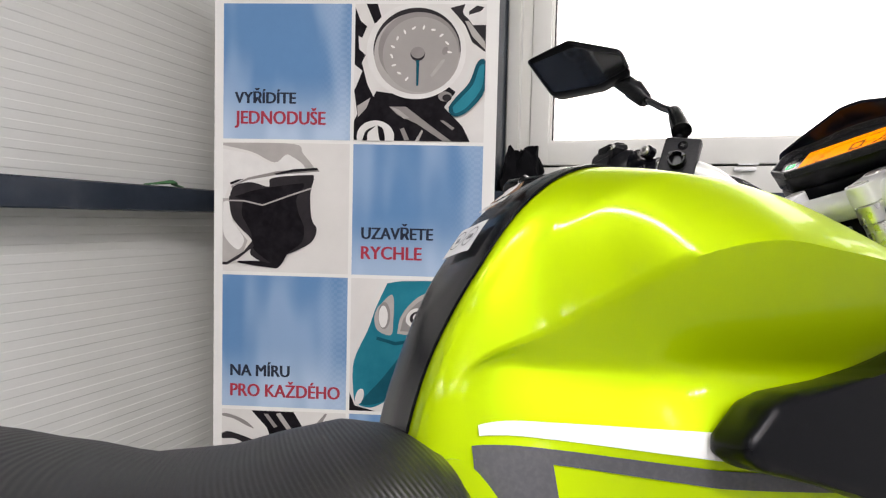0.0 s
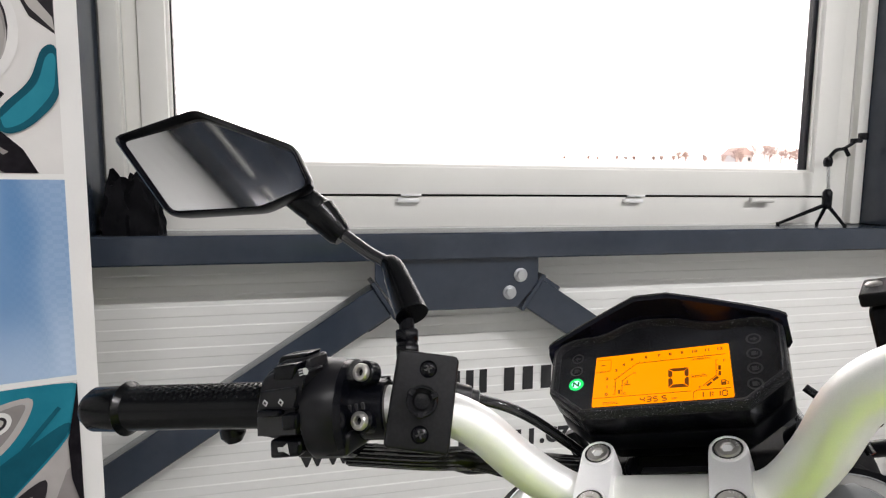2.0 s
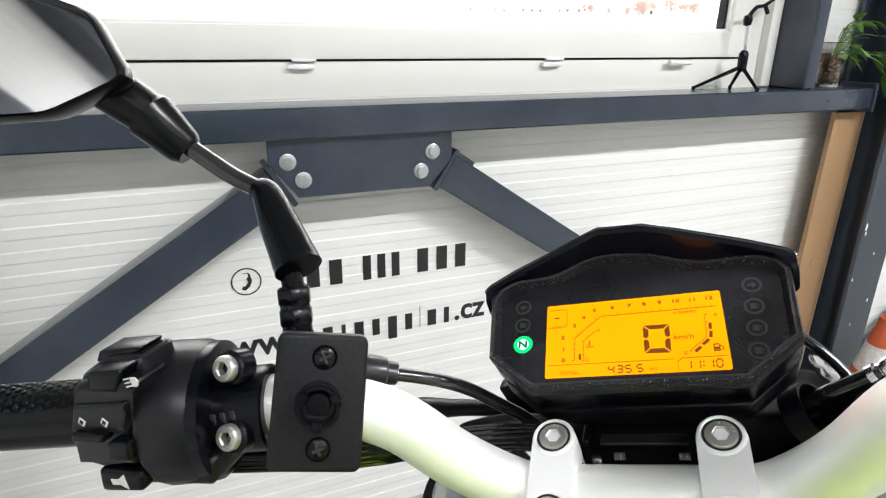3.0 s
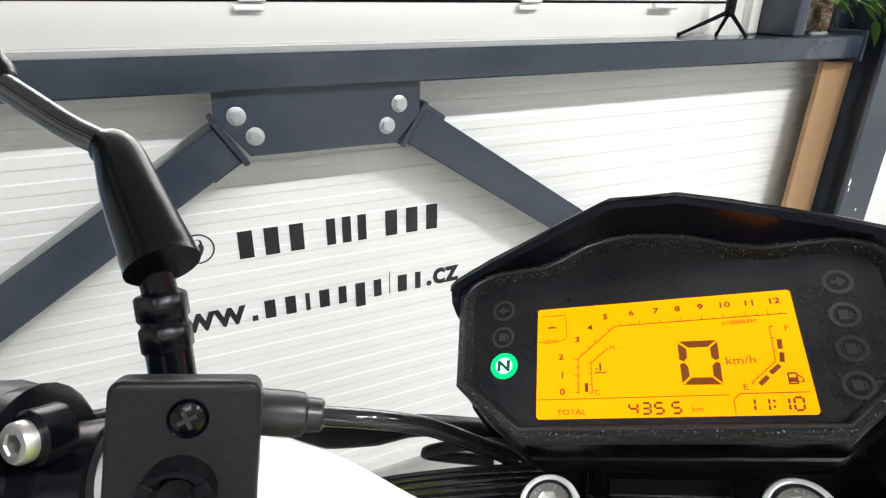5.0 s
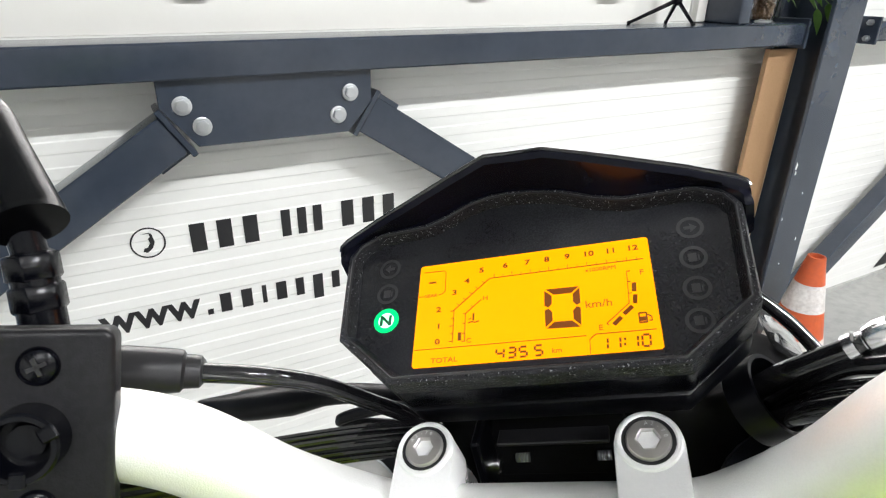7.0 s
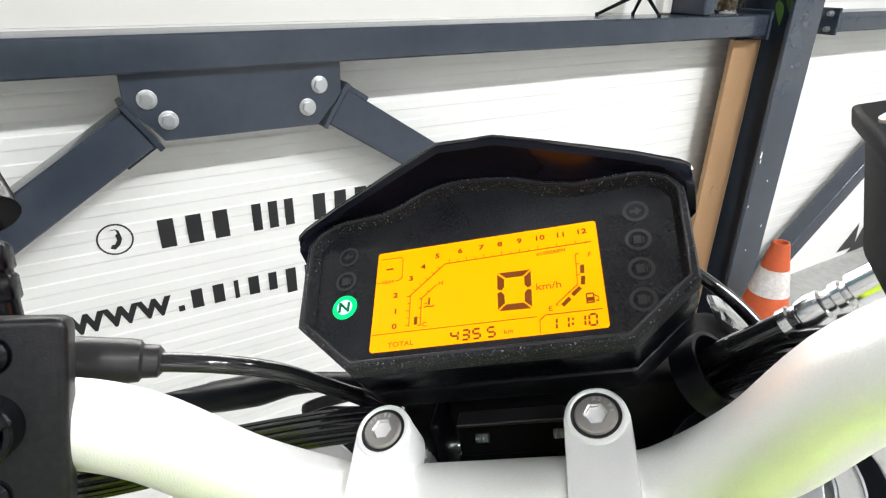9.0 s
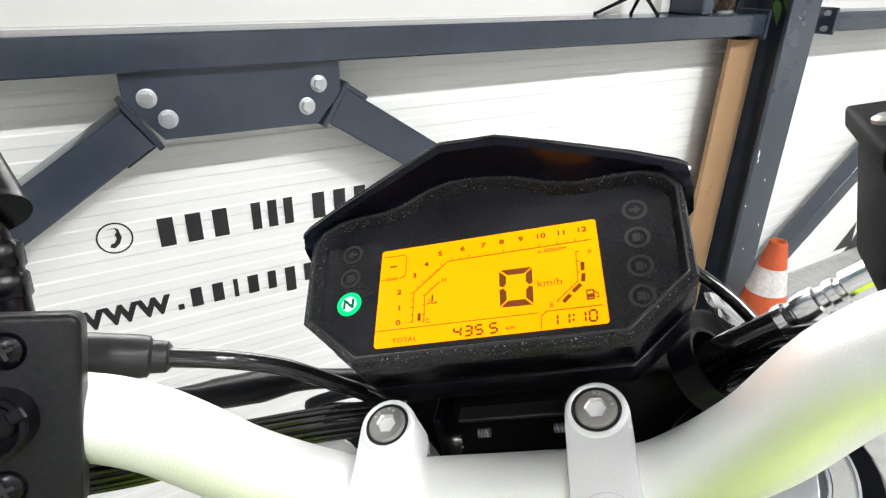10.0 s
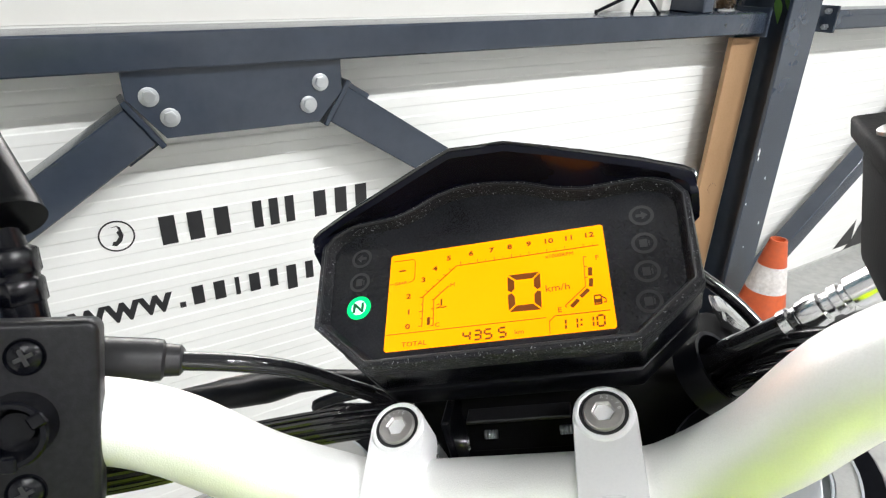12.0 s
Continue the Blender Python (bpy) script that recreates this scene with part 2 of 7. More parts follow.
def lathe(profile, seg=24, m=None, bm=None):
    """A turned shape: radius and height pairs round the z axis."""
    bm2 = bmesh.new()
    rings = []
    for r, z in profile:
        if r < 1e-6:
            rings.append([bm2.verts.new((0, 0, z))])
        else:
            rings.append([bm2.verts.new((r * math.cos(2 * math.pi * j / seg), r * math.sin(2 * math.pi * j / seg), z)) for j in range(seg)])
    for a, b in zip(rings, rings[1:]):
        for j in range(seg):
            k = (j + 1) % seg
            if len(a) == 1 and len(b) == 1:
                continue
            if len(a) == 1:
                bm2.faces.new((a[0], b[k], b[j]))
            elif len(b) == 1:
                bm2.faces.new((a[j], a[k], b[0]))
            else:
                bm2.faces.new((a[j], a[k], b[k], b[j]))
    for ring, flip in ((rings[0], True), (rings[-1], False)):
        if len(ring) > 1:
            bm2.faces.new(ring[::-1] if flip else ring)
    if m is not None:
        bm2.transform(m)
    return join(bm, bm2)


def axis_pose(p, z, x=None):
    """A pose at p whose z axis points along z."""
    z = Vector(z).normalized()
    x = Vector(x) if x is not None else (Vector((1, 0, 0)) if abs(z.x) < 0.8 else Vector((0, 1, 0)))
    y = z.cross(x).normalized()
    x = y.cross(z)
    return Matrix(((x.x, y.x, z.x, p[0]), (x.y, y.y, z.y, p[1]), (x.z, y.z, z.z, p[2]), (0, 0, 0, 1)))


def text_bm(body, height, m, bold=0.0, width=1.0, align="LEFT", depth=0.0004, spacing=1.0):
    """Letters of the built-in font; height is that of the capitals."""
    cu = bpy.data.curves.new("letters", "FONT")
    cu.body, cu.size, cu.align_x, cu.extrude, cu.offset, cu.resolution_u = body, height / 0.73, align, depth, bold, 3
    cu.space_character = spacing
    ob = bpy.data.objects.new("letters", cu)
    scene.collection.objects.link(ob)
    bpy.context.view_layer.update()
    me = bpy.data.meshes.new_from_object(ob)
    bpy.data.objects.remove(ob)
    bpy.data.curves.remove(cu)
    bm = bmesh.new()
    bm.from_mesh(me)
    bpy.data.meshes.remove(me)
    for v in bm.verts:
        v.co.x *= width
    bm.transform(m)
    return bm


def setting(name, bm, material, label, category, smooth=True):
    return tagged(part(name, bm, material, smooth=smooth), label, category, "", "structure")


def ribbed(length, z0, z1, depth, pitch=0.056, step=0.0015):
    """A panel sheet with raised horizontal ribs, in x and z, facing -y, with thickness."""
    prof = [(0.0, z0)]
    z = z0
    while z < z1 - pitch:
        for dy, dz in ((0.0, 0.46), (-step, 0.52), (-step, 0.94), (0.0, 1.0)):
            prof.append((dy, z + dz * pitch))
        z += pitch
    prof.append((0.0, z1))
    bm = bmesh.new()
    a = [bm.verts.new((0, y, zz)) for y, zz in prof]
    b = [bm.verts.new((length, y, zz)) for y, zz in prof]
    for i in range(len(prof) - 1):
        bm.faces.new((a[i], b[i], b[i + 1], a[i + 1]))
    c = [bm.verts.new((x, depth, zz)) for zz in (z0, z1) for x in (0, length)]
    bm.faces.new((c[0], c[2], c[3], c[1]))
    bm.faces.new((a[0], c[0], c[1], b[0]))
    bm.faces.new((a[-1], b[-1], c[3], c[2]))
    bm.faces.new([c[2], c[0]] + a)
    bm.faces.new([c[1], c[3]] + b[::-1])
    return bm


# ---- the hall ----
WALL = 2.19          # inner face of the window wall
X0, X1, Y0 = -1.65, 8.0, -7.0
WX0, WX1, WZ0, WZ1 = -0.42, 1.74, 1.195, 2.55      # window opening

fl = bmesh.new()
n = 24
grid = [[fl.verts.new((X0 - 0.2 + (X1 - X0 + 0.4) * i / n, Y0 - 0.2 + (WALL - Y0 + 0.35) * j / n, FLOOR + 0.0015 * noise.noise(Vector((i * 0.7, j * 0.7, 0))))) for j in range(n + 1)] for i in range(n + 1)]
for i in range(n):
    for j in range(n):
        fl.faces.new((grid[i][j], grid[i + 1][j], grid[i + 1][j + 1], grid[i][j + 1]))
setting("floor", fl, CONCRETE, "grey power-trowelled concrete hall floor with faint stains", "floor")
setting("ceiling", box(X0 - 0.2, X1 + 0.2, Y0 - 0.2, WALL + 0.2, CEIL, CEIL + 0.12), CEILP, "white sheet ceiling of the hall", "ceiling")


def wall_panel(name, length, z0, z1, m, label):
    bm = ribbed(length, z0, z1, 0.12, 0.0537)
    bm.transform(m)
    return setting(name, bm, PANEL, label, "wall", False)


SAND = "white sandwich panel wall with fine horizontal ribs"
wall_panel("wall_north", X1 - X0, -0.075, WZ0, pose(X0, WALL, 0), SAND)
wall_panel("wall_north_upper", X1 - X0, WZ1, CEIL, pose(X0, WALL, 0), SAND)
wall_panel("wall_north_corner", WX0 - X0, WZ0, WZ1, pose(X0, WALL, 0), SAND)
wall_panel("wall_north_side", X1 - WX1, WZ0, WZ1, pose(WX1, WALL, 0), SAND)
wall_panel("wall_west", WALL - Y0, -0.05, CEIL, pose(X0, Y0, 0, 0, 0, 90), SAND)
wall_panel("wall_south", X1 - X0, -0.05, CEIL, pose(X1, Y0, 0, 0, 0, 180), SAND)
wall_panel("wall_east", WALL - Y0, -0.05, CEIL, pose(X1, WALL, 0, 0, 0, -90), SAND)
plinth = box(X0, X1, WALL - 0.012, WALL + 0.12, FLOOR - 0.05, -0.075, 0.004)
setting("plinth", plinth, CONCRETE, "rough grey concrete plinth under the wall panels", "plinth")
setting("plinth_west", box(X0 - 0.12, X0 + 0.012, Y0, WALL - 0.012, FLOOR - 0.05, -0.05, 0.004), CONCRETE, "rough grey concrete plinth under the wall panels", "plinth")

# steel frame
BEAM_Y, BEAM_Z0, BEAM_Z1 = 2.04, 1.122, 1.192


def steel_box(name, x0, x1, y0, y1, z0, z1, label, category="steel beam", bevel=0.010, kind="structure"):
    return tagged(part(name, box(x0, x1, y0, y1, z0, z1, bevel, 3), STEEL), label, category, "hall frame", kind)


steel_box("rail_north", X0 + 0.15, 2.118, BEAM_Y, WALL - 0.002, BEAM_Z0, BEAM_Z1, "slate grey painted steel box beam under the window")
steel_box("rail_north_next", 2.548, X1, BEAM_Y, WALL - 0.002, BEAM_Z0, BEAM_Z1, "slate grey painted steel box beam in the next bay")
steel_box("rail_west", X0 + 0.002, X0 + 0.15, Y0, WALL - 0.002, 1.10, 1.185, "slate grey painted steel box beam along the side wall")
steel_box("post_window_1", -0.55, -0.468, BEAM_Y + 0.004, WALL - 0.004, BEAM_Z1, CEIL, "slate grey steel post beside the window")
steel_box("post_window_2", 1.785, 1.835, BEAM_Y + 0.004, WALL - 0.004, BEAM_Z1, CEIL, "slate grey steel post beside the window")

steel_box("rail_south", X0, X1, Y0 + 0.002, Y0 + 0.15, 1.10, 1.185, "slate grey painted steel box beam along the back wall")
steel_box("rail_east", X1 - 0.15, X1 - 0.002, Y0 + 0.16, BEAM_Y - 0.01, 1.10, 1.185, "slate grey painted steel box beam along the end wall")
for k, (px, py) in enumerate(((0.6, Y0 + 0.25), (3.6, Y0 + 0.25), (6.4, Y0 + 0.25), (X1 - 0.25, -2.4), (X0 + 0.25, -2.8), (X0 + 0.25, -5.6))):
    steel_box("column_%d" % (k + 2), px - 0.085, px + 0.085, py - 0.09, py + 0.09, FLOOR, CEIL, "slate grey steel hall column", "steel column", 0.004)
for k, py in enumerate((-5.9, -3.0, -0.1)):
    steel_box("roof_beam_%d" % (k + 1), X0, X1, py - 0.07, py + 0.07, CEIL - 0.20, CEIL - 0.001, "slate grey steel roof beam under the ceiling")
steel_box("rail_west_upper", X0 + 0.002, X0 + 0.17, Y0, WALL - 0.002, 2.17, 2.48, "slate grey steel beam high on the side wall")
# added out of view so that the mirror reflects a dark upper part
steel_box("dark_band_west", X0 + 0.002, X0 + 0.12, Y0, WALL - 0.002, 3.01, CEIL - 0.202, "unseen dark band added high on the side wall for the mirror reflection")
# white strips, out of view, stand in for lamps reflected in the mirror
for y0, y1 in ((-0.36, 0.04), (-0.80, -0.46)):
    tagged(part("mirror_lamp_strip", box(X0 + 0.121, X0 + 0.140, y0, y1, 3.112, 3.126, 0.003), PVC), "thin white strip added in place of the lamp lines in the mirror", "cable duct")
steel_box("post_west", X0 + 0.004, X0 + 0.15, -0.95, -0.78, 1.19, CEIL, "slate grey steel post on the side wall")

# bracing under the rail
BR = 2.062      # front of plate and braces


def bolt(x, z, y, parent, r=0.0125):
    """A hexagon head bolt with its washer, facing -y."""
    m = axis_pose((x, y, z), (0, -1, 0))
    bm = lathe([(r * 1.45, 0), (r * 1.5, 0.001), (r * 1.5, 0.003), (r * 1.4, 0.0036), (r * 0.6, 0.0036)], 20)
    hexa = [(r * 1.12 * math.cos(a), r * 1.12 * math.sin(a)) for a in (math.pi / 3 * k + 0.2 for k in range(6))]
    bm = prism(hexa, 0.0034, 0.0125, 0.0012, 2, None, bm)
    bm = lathe([(r * 0.85, 0.0124), (r * 0.80, 0.0129), (0, 0.0129)], 16, None, bm)
    part("bolt", bm, ZINC, parent, "zinc-plated hexagon bolt", m)


def gusset(x0, x1):
    """Gusset plate hanging under the rail, with four bolts."""
    g = thing("gusset_plate", "slate grey steel gusset plate bolted under the beam", "bracket", ((x0 + x1) / 2, BR, 1.05), "hall frame", "structure")
    w = x1 - x0
    outline = [(x0, 1.122), (x0, 1.070), (x0 + 0.062, 0.988), (x1 - 0.058, 0.988), (x1, 1.052), (x1, 1.122)]
    bm = prism([(x, z) for x, z in outline], 0, 0.010, 0.0012, 1, Matrix(((1, 0, 0, 0), (0, 0, 1, BR), (0, 1, 0, 0), (0, 0, 0, 1))))
    part("plate", bm, STEEL, g)
    for bx, bz in ((0.042, 1.072), (0.074, 1.029), (w - 0.081, 1.029), (w - 0.051, 1.075)):
        bolt(x0 + bx, bz, BR - 0.0004, g)
    return g


def brace(a, b, size=0.088):
    """A square tube from a to b (x, z) with welded end plates."""
    d = Vector((b[0] - a[0], 0, b[1] - a[1]))
    ln = d.length
    d.normalize()
    t = thing("brace", "slate grey square steel tube brace in front of the wall panels", "brace", (a[0], BR + 0.05, a[1]), "hall frame", "structure")
    up = Vector((0, -1, 0))
    side = up.cross(d)
    m = Matrix(((d.x, side.x, up.x, a[0]), (d.y, side.y, up.y, BR + 0.045), (d.z, side.z, up.z, a[1]), (0, 0, 0, 1)))
    part("tube", box(0.012, ln, -size / 2, size / 2, -0.040, 0.036, 0.007, 3), STEEL, t, "", m)
    part("end_plate", box(0.0, 0.012, -size / 2 - 0.012, size / 2 + 0.012, -0.044, 0.042, 0.0015, 1), STEEL, t, "", m)
    part("gusset_tongue", box(0.014, 0.085, size / 2, size / 2 + 0.012, -0.030, 0.002, 0.001, 1), STEEL, t, "", m)
    return t


gusset(0.165, 0.604)
brace((0.195, 1.020), (-0.62, 0.502))
brace((0.588, 1.028), (2.02, 0.088), 0.090)
gusset(3.90, 4.34)
brace((3.93, 1.027), (2.55, 0.02))
brace((4.32, 1.020), (5.8, 0.262), 0.084)

# H column between the bays
CX = 2.238
col = thing("column_1", "slate grey steel H column with scuffed paint", "steel column", (CX, 2.06, FLOOR), "hall frame", "structure")
part("front_flange", box(CX - 0.085, CX + 0.085, 1.985, 2.000, FLOOR, CEIL, 0.002, 1), STEEL, col)
part("back_flange", box(CX - 0.085, CX + 0.085, 2.160, 2.175, FLOOR, CEIL, 0.002, 1), STEEL, col)
part("web", box(CX - 0.006, CX + 0.006, 2.000, 2.160, FLOOR, CEIL), STEEL, col)
for px, pz, ps in ((-0.070, 0.72, 0.010), (-0.066, 0.695, 0.006), (-0.074, 0.52, 0.004), (0.010, 0.61, 0.004), (0.045, 0.42, 0.005), (-0.02, 0.33, 0.003)):
    part("paint_chip", prism([(px - ps * 0.5, pz - ps), (px + ps * 0.3, pz - ps * 1.3), (px + ps * 0.6, pz + ps * 0.4), (px - ps * 0.2, pz + ps * 1.6)], 0, 0.0004, 0, 1, Matrix(((1, 0, 0, CX), (0, 0, -1, 1.9849), (0, 1, 0, 0), (0, 0, 0, 1)))), PVC, col, "pale chip in the paint")
for sx in (-1, 1):
    xa = CX + sx * 0.16
    cl = thing("rail_bracket", "slate grey beam end plate with zinc bolts beside the column", "bracket", (xa, 2.10, 1.15), "hall frame", "structure")
    near, far = (0.106, 0.118) if sx < 0 else (0.297, 0.309)
    e0, e1 = sorted((CX + sx * near, CX + sx * far))
    part("end_plate", box(e0, e1, 2.036, 2.175, 1.112, 1.206, 0.002, 1), STEEL, cl)
    t0, t1 = sorted((CX + sx * 0.012, CX + sx * (near - 0.001)))
    part("tongue", box(t0, t1, 2.095, 2.107, 1.135, 1.168, 0.002, 1), STEEL, cl)
    for zz in (1.132, 1.186):
        part("nut", lathe([(0.011, 0), (0.011, 0.014), (0.007, 0.014), (0.007, 0.024), (0, 0.024)], 6), ZINC, cl, "zinc-plated nut", axis_pose((e0 if sx > 0 else e1, 2.066, zz), (-sx, 0, 0)))

# board leaning by the column
bd = thing("board", "tan chipboard offcut standing upright against the column", "board", (2.085, 2.10, FLOOR))
mb = pose(2.086, 2.105, FLOOR, 0, 1.1, 0)
part("panel", box(-0.073, 0.071, -0.010, 0.008, 0, 1.207, 0.0008, 1), CHIP, bd, "", mb)
part("edge_band", box(0.0715, 0.0745, -0.0102, 0.008, 0, 1.2072), CHIPEDGE, bd, "pale cut edge of the board", mb)
ring = [(0.022 * math.cos(a), 0.020 * math.sin(a)) for a in (0.28 * k for k in range(1, 17))]
part("pencil_mark", tube([(x, -0.0104, 0.66 + z) for x, z in ring], 0.0004, 4, 1, False), INK, bd, "pencil scribble", mb)

# ---- window ----
win = thing("window_1", "white plastic tilt window with a wide single pane", "window", (0.66, WALL, WZ0), "", "structure")
FY = WALL + 0.005
SILL_T = 1.279


def picture_frame(x0, x1, z0, z1, left, right, bottom, top, y0, y1, bevel=0.004):
    bm = box(x0, x0 + left, y0, y1, z0, z1, bevel)
    bm = box(x1 - right, x1, y0, y1, z0, z1, bevel, 2, bm)
    bm = box(x0 + left - 0.002, x1 - right + 0.002, y0 + 0.0006, y1 - 0.0006, z0, z0 + bottom, bevel, 2, bm)
    return box(x0 + left - 0.002, x1 - right + 0.002, y0 + 0.0006, y1 - 0.0006, z1 - top, z1, bevel, 2, bm)


part("outer_frame", picture_frame(WX0, WX1, WZ0, WZ1, 0.034, 0.055, SILL_T - WZ0, 0.07, FY, FY + 0.07), PVC, win)
sash = part("sash", picture_frame(WX0 + 0.036, WX1 - 0.058, SILL_T + 0.006, WZ1 - 0.072, 0.062, 0.082, 0.075, 0.075, FY - 0.010, FY + 0.05), PVC, win)
gx0, gx1, gz0, gz1 = WX0 + 0.098, WX1 - 0.140, SILL_T + 0.081, WZ1 - 0.147
part("glazing_bead", picture_frame(gx0 - 0.004, gx1 + 0.004, gz0 - 0.004, gz1 + 0.004, 0.012, 0.012, 0.012, 0.012, FY + 0.004, FY + 0.03, 0.003), PVC, sash)
part("gasket", picture_frame(gx0 + 0.006, gx1 - 0.006, gz0 + 0.004, gz1 - 0.004, 0.006, 0.008, 0.003, 0.003, FY + 0.012, FY + 0.045, 0.001), RUBBER, sash, "black rubber gasket")
pane = part("pane", box(gx0, gx1, FY + 0.026, FY + 0.030, gz0, gz1), GLASS, sash, "clear glass pane")
pane.visible_shadow = False
for hx in (-0.237, 0.272, 0.955, 1.40):
    if hx in (-0.237, 1.40):
        bm = tube([(hx - 0.042, FY - 0.020, SILL_T - 0.008), (hx + 0.042, FY - 0.020, SILL_T - 0.008)], 0.008, 12, 1, False)
        part("hinge_cap", bm, PVC, win, "white hinge cover")
    else:
        bm = box(hx - 0.030, hx + 0.030, FY - 0.016, FY + 0.002, SILL_T - 0.016, SILL_T - 0.005, 0.002)
        bm = box(hx - 0.020, hx + 0.036, FY - 0.016, FY - 0.004, SILL_T + 0.001, SILL_T + 0.007, 0.001, 1, bm)
        part("catch", bm, CLAMPA, win, "small metal window catch")
# black strips give the gaps round the sash their shade and block daylight
part("gap_shade", box(WX0 + 0.030, WX1 - 0.050, FY + 0.020, FY + 0.040, SILL_T - 0.010, SILL_T + 0.016), RUBBER, win, "black strip for the shade in the gap under the sash")
for gx in (WX0 + 0.033, WX1 - 0.058):
    part("gap_shade", box(gx, gx + 0.006, FY + 0.020, FY + 0.040, SILL_T + 0.016, WZ1 - 0.07), RUBBER, win, "black strip for the shade in the gap beside the sash")
setting("window_reveal", box(-0.462, WX0 - 0.002, WALL - 0.022, WALL + 0.10, WZ0, WZ1, 0.003), PVC, "white plastic trim strip beside the window", "trim")

setting("window_reveal_side", box(WX1 + 0.002, 1.783, WALL - 0.022, WALL + 0.10, WZ0, WZ1, 0.003), PVC, "white plastic trim strip between window and post", "trim")

# ---- outside ----
og = bmesh.new()
ys = [WALL + 0.14, 30, 45, 60, 75, 90, 105, 116, 200, 600, 3000]
prow = None
for yy in ys:
    zz = -0.6 + 6.9 * max(0.0, min(1.0, (yy - 30) / 85)) ** 1.3
    row = [og.verts.new((xx, yy, zz)) for xx in (-2500, -100, 0, 60, 120, 300, 2500)]
    if prow:
        for k in range(6):
            og.faces.new((prow[k], prow[k + 1], row[k + 1], row[k]))
    prow = row
setting("ground", og, SNOW, "pale snowy field outside the window", "ground", False)

# ---- roll-up banner ----
BANNER_TURN = 16.8
BO = Vector((-0.843, 1.7935, 0))        # middle seam of the print
bu = Vector((math.cos(radians(BANNER_TURN)), math.sin(radians(BANNER_TURN)), 0))
MB = Matrix(((bu.x, 0, bu.y, BO.x), (bu.y, 0, -bu.x, BO.y), (0, 1, 0, 0), (0, 0, 0, 1)))     # x along, y up, z to the viewer
ban = thing("rollup_banner", "white roll-up banner with blue tiles and motorcycle pictures", "banner", (BO.x, BO.y, FLOOR))

# ---- motorcycle ----
OB = Vector((0.2094, 0.9221, 1.1455))      # between the front clamp bolts


def axes(rx, fx, nx, o):
    return Matrix(((rx.x, fx.x, nx.x, o.x), (rx.y, fx.y, nx.y, o.y), (rx.z, fx.z, nx.z, o.z), (0, 0, 0, 1)))


BAR = axes(Vector((0.72319, -0.64033, 0.25878)), Vector((0.66292, 0.74869, 0.0)), Vector((-0.19375, 0.17155, 0.96594)), OB)     # x right, y ahead, z up of the steered handlebar
BIKE = axes(Vector((0.6512, -0.7289, 0.2113)), Vector((0.7457, 0.6662, 0.0)), Vector((-0.1408, 0.1576, 0.9774)), OB)           # the same for the frame and tank
bike = thing("motorcycle", "lime green naked motorcycle leaning on its side stand", "motorcycle", (0.0, 0.52, FLOOR))


def on_bar(name, bm, material, label="", parent=None):
    return part(name, bm, material, parent or bike, label, BAR)


def on_bike(name, bm, material, label="", parent=None):
    return part(name, bm, material, parent or bike, label, BIKE)


# tank, as sections along the bike: station, then the height of the ridge, crease and lower lines
TANK = [
    (-0.4920, -0.2150, 0.0480, -0.2220, 0.0475, -0.2300, 0.0500, -0.2440, 0.0600),
    (-0.4780, -0.1680, 0.0500, -0.1840, 0.0485, -0.1960, 0.0520, -0.2160, 0.0650),
    (-0.4620, -0.1310, 0.0520, -0.1620, 0.0495, -0.1760, 0.0550, -0.2030, 0.0700),
    (-0.4350, -0.0870, 0.0560, -0.1500, 0.0500, -0.1577, 0.0580, -0.2019, 0.0800),
    (-0.4000, -0.0450, 0.0660, -0.1390, 0.0570, -0.1604, 0.0680, -0.2058, 0.0900),
    (-0.3650, -0.0200, 0.0920, -0.1190, 0.0700, -0.1629, 0.0830, -0.2106, 0.1000),
    (-0.3300, -0.0100, 0.1310, -0.0980, 0.0860, -0.1654, 0.1000, -0.2154, 0.1080),
    (-0.2890, -0.0160, 0.1550, -0.0910, 0.0960, -0.1685, 0.1110, -0.2216, 0.1150),
    (-0.2400, -0.0260, 0.1610, -0.0980, 0.0990, -0.1726, 0.1150, -0.2290, 0.1170),
    (-0.1800, -0.0400, 0.1580, -0.1070, 0.0970, -0.1778, 0.1130, -0.2385, 0.1100),
    (-0.1200, -0.0590, 0.1460, -0.1170, 0.0910, -0.1833, 0.1050, -0.2480, 0.1000),
    (-0.0600, -0.0790, 0.1220, -0.1300, 0.0860, -0.1886, 0.0940, -0.2572, 0.0880),
    (-0.0200, -0.1040, 0.0920, -0.1420, 0.0720, -0.1919, 0.0760, -0.2650, 0.0700),
]


def station(a):
    """The section at a, between the stations, by smooth interpolation."""
    k = 0
    while k < len(TANK) - 2 and TANK[k + 1][0] < a:
        k += 1
    p = [TANK[max(0, min(len(TANK) - 1, k + d))] for d in (-1, 0, 1, 2)]
    h = p[2][0] - p[1][0]
    t = max(0.0, min(1.0, (a - p[1][0]) / h))
    out = []
    for j in range(1, 9):
        m1 = (p[2][j] - p[0][j]) / max(1e-6, p[2][0] - p[0][0]) * h
        m2 = (p[3][j] - p[1][j]) / max(1e-6, p[3][0] - p[1][0]) * h
        out.append((2 * t ** 3 - 3 * t * t + 1) * p[1][j] + (t ** 3 - 2 * t * t + t) * m1 + (3 * t * t - 2 * t ** 3) * p[2][j] + (t ** 3 - t * t) * m2)
    return out


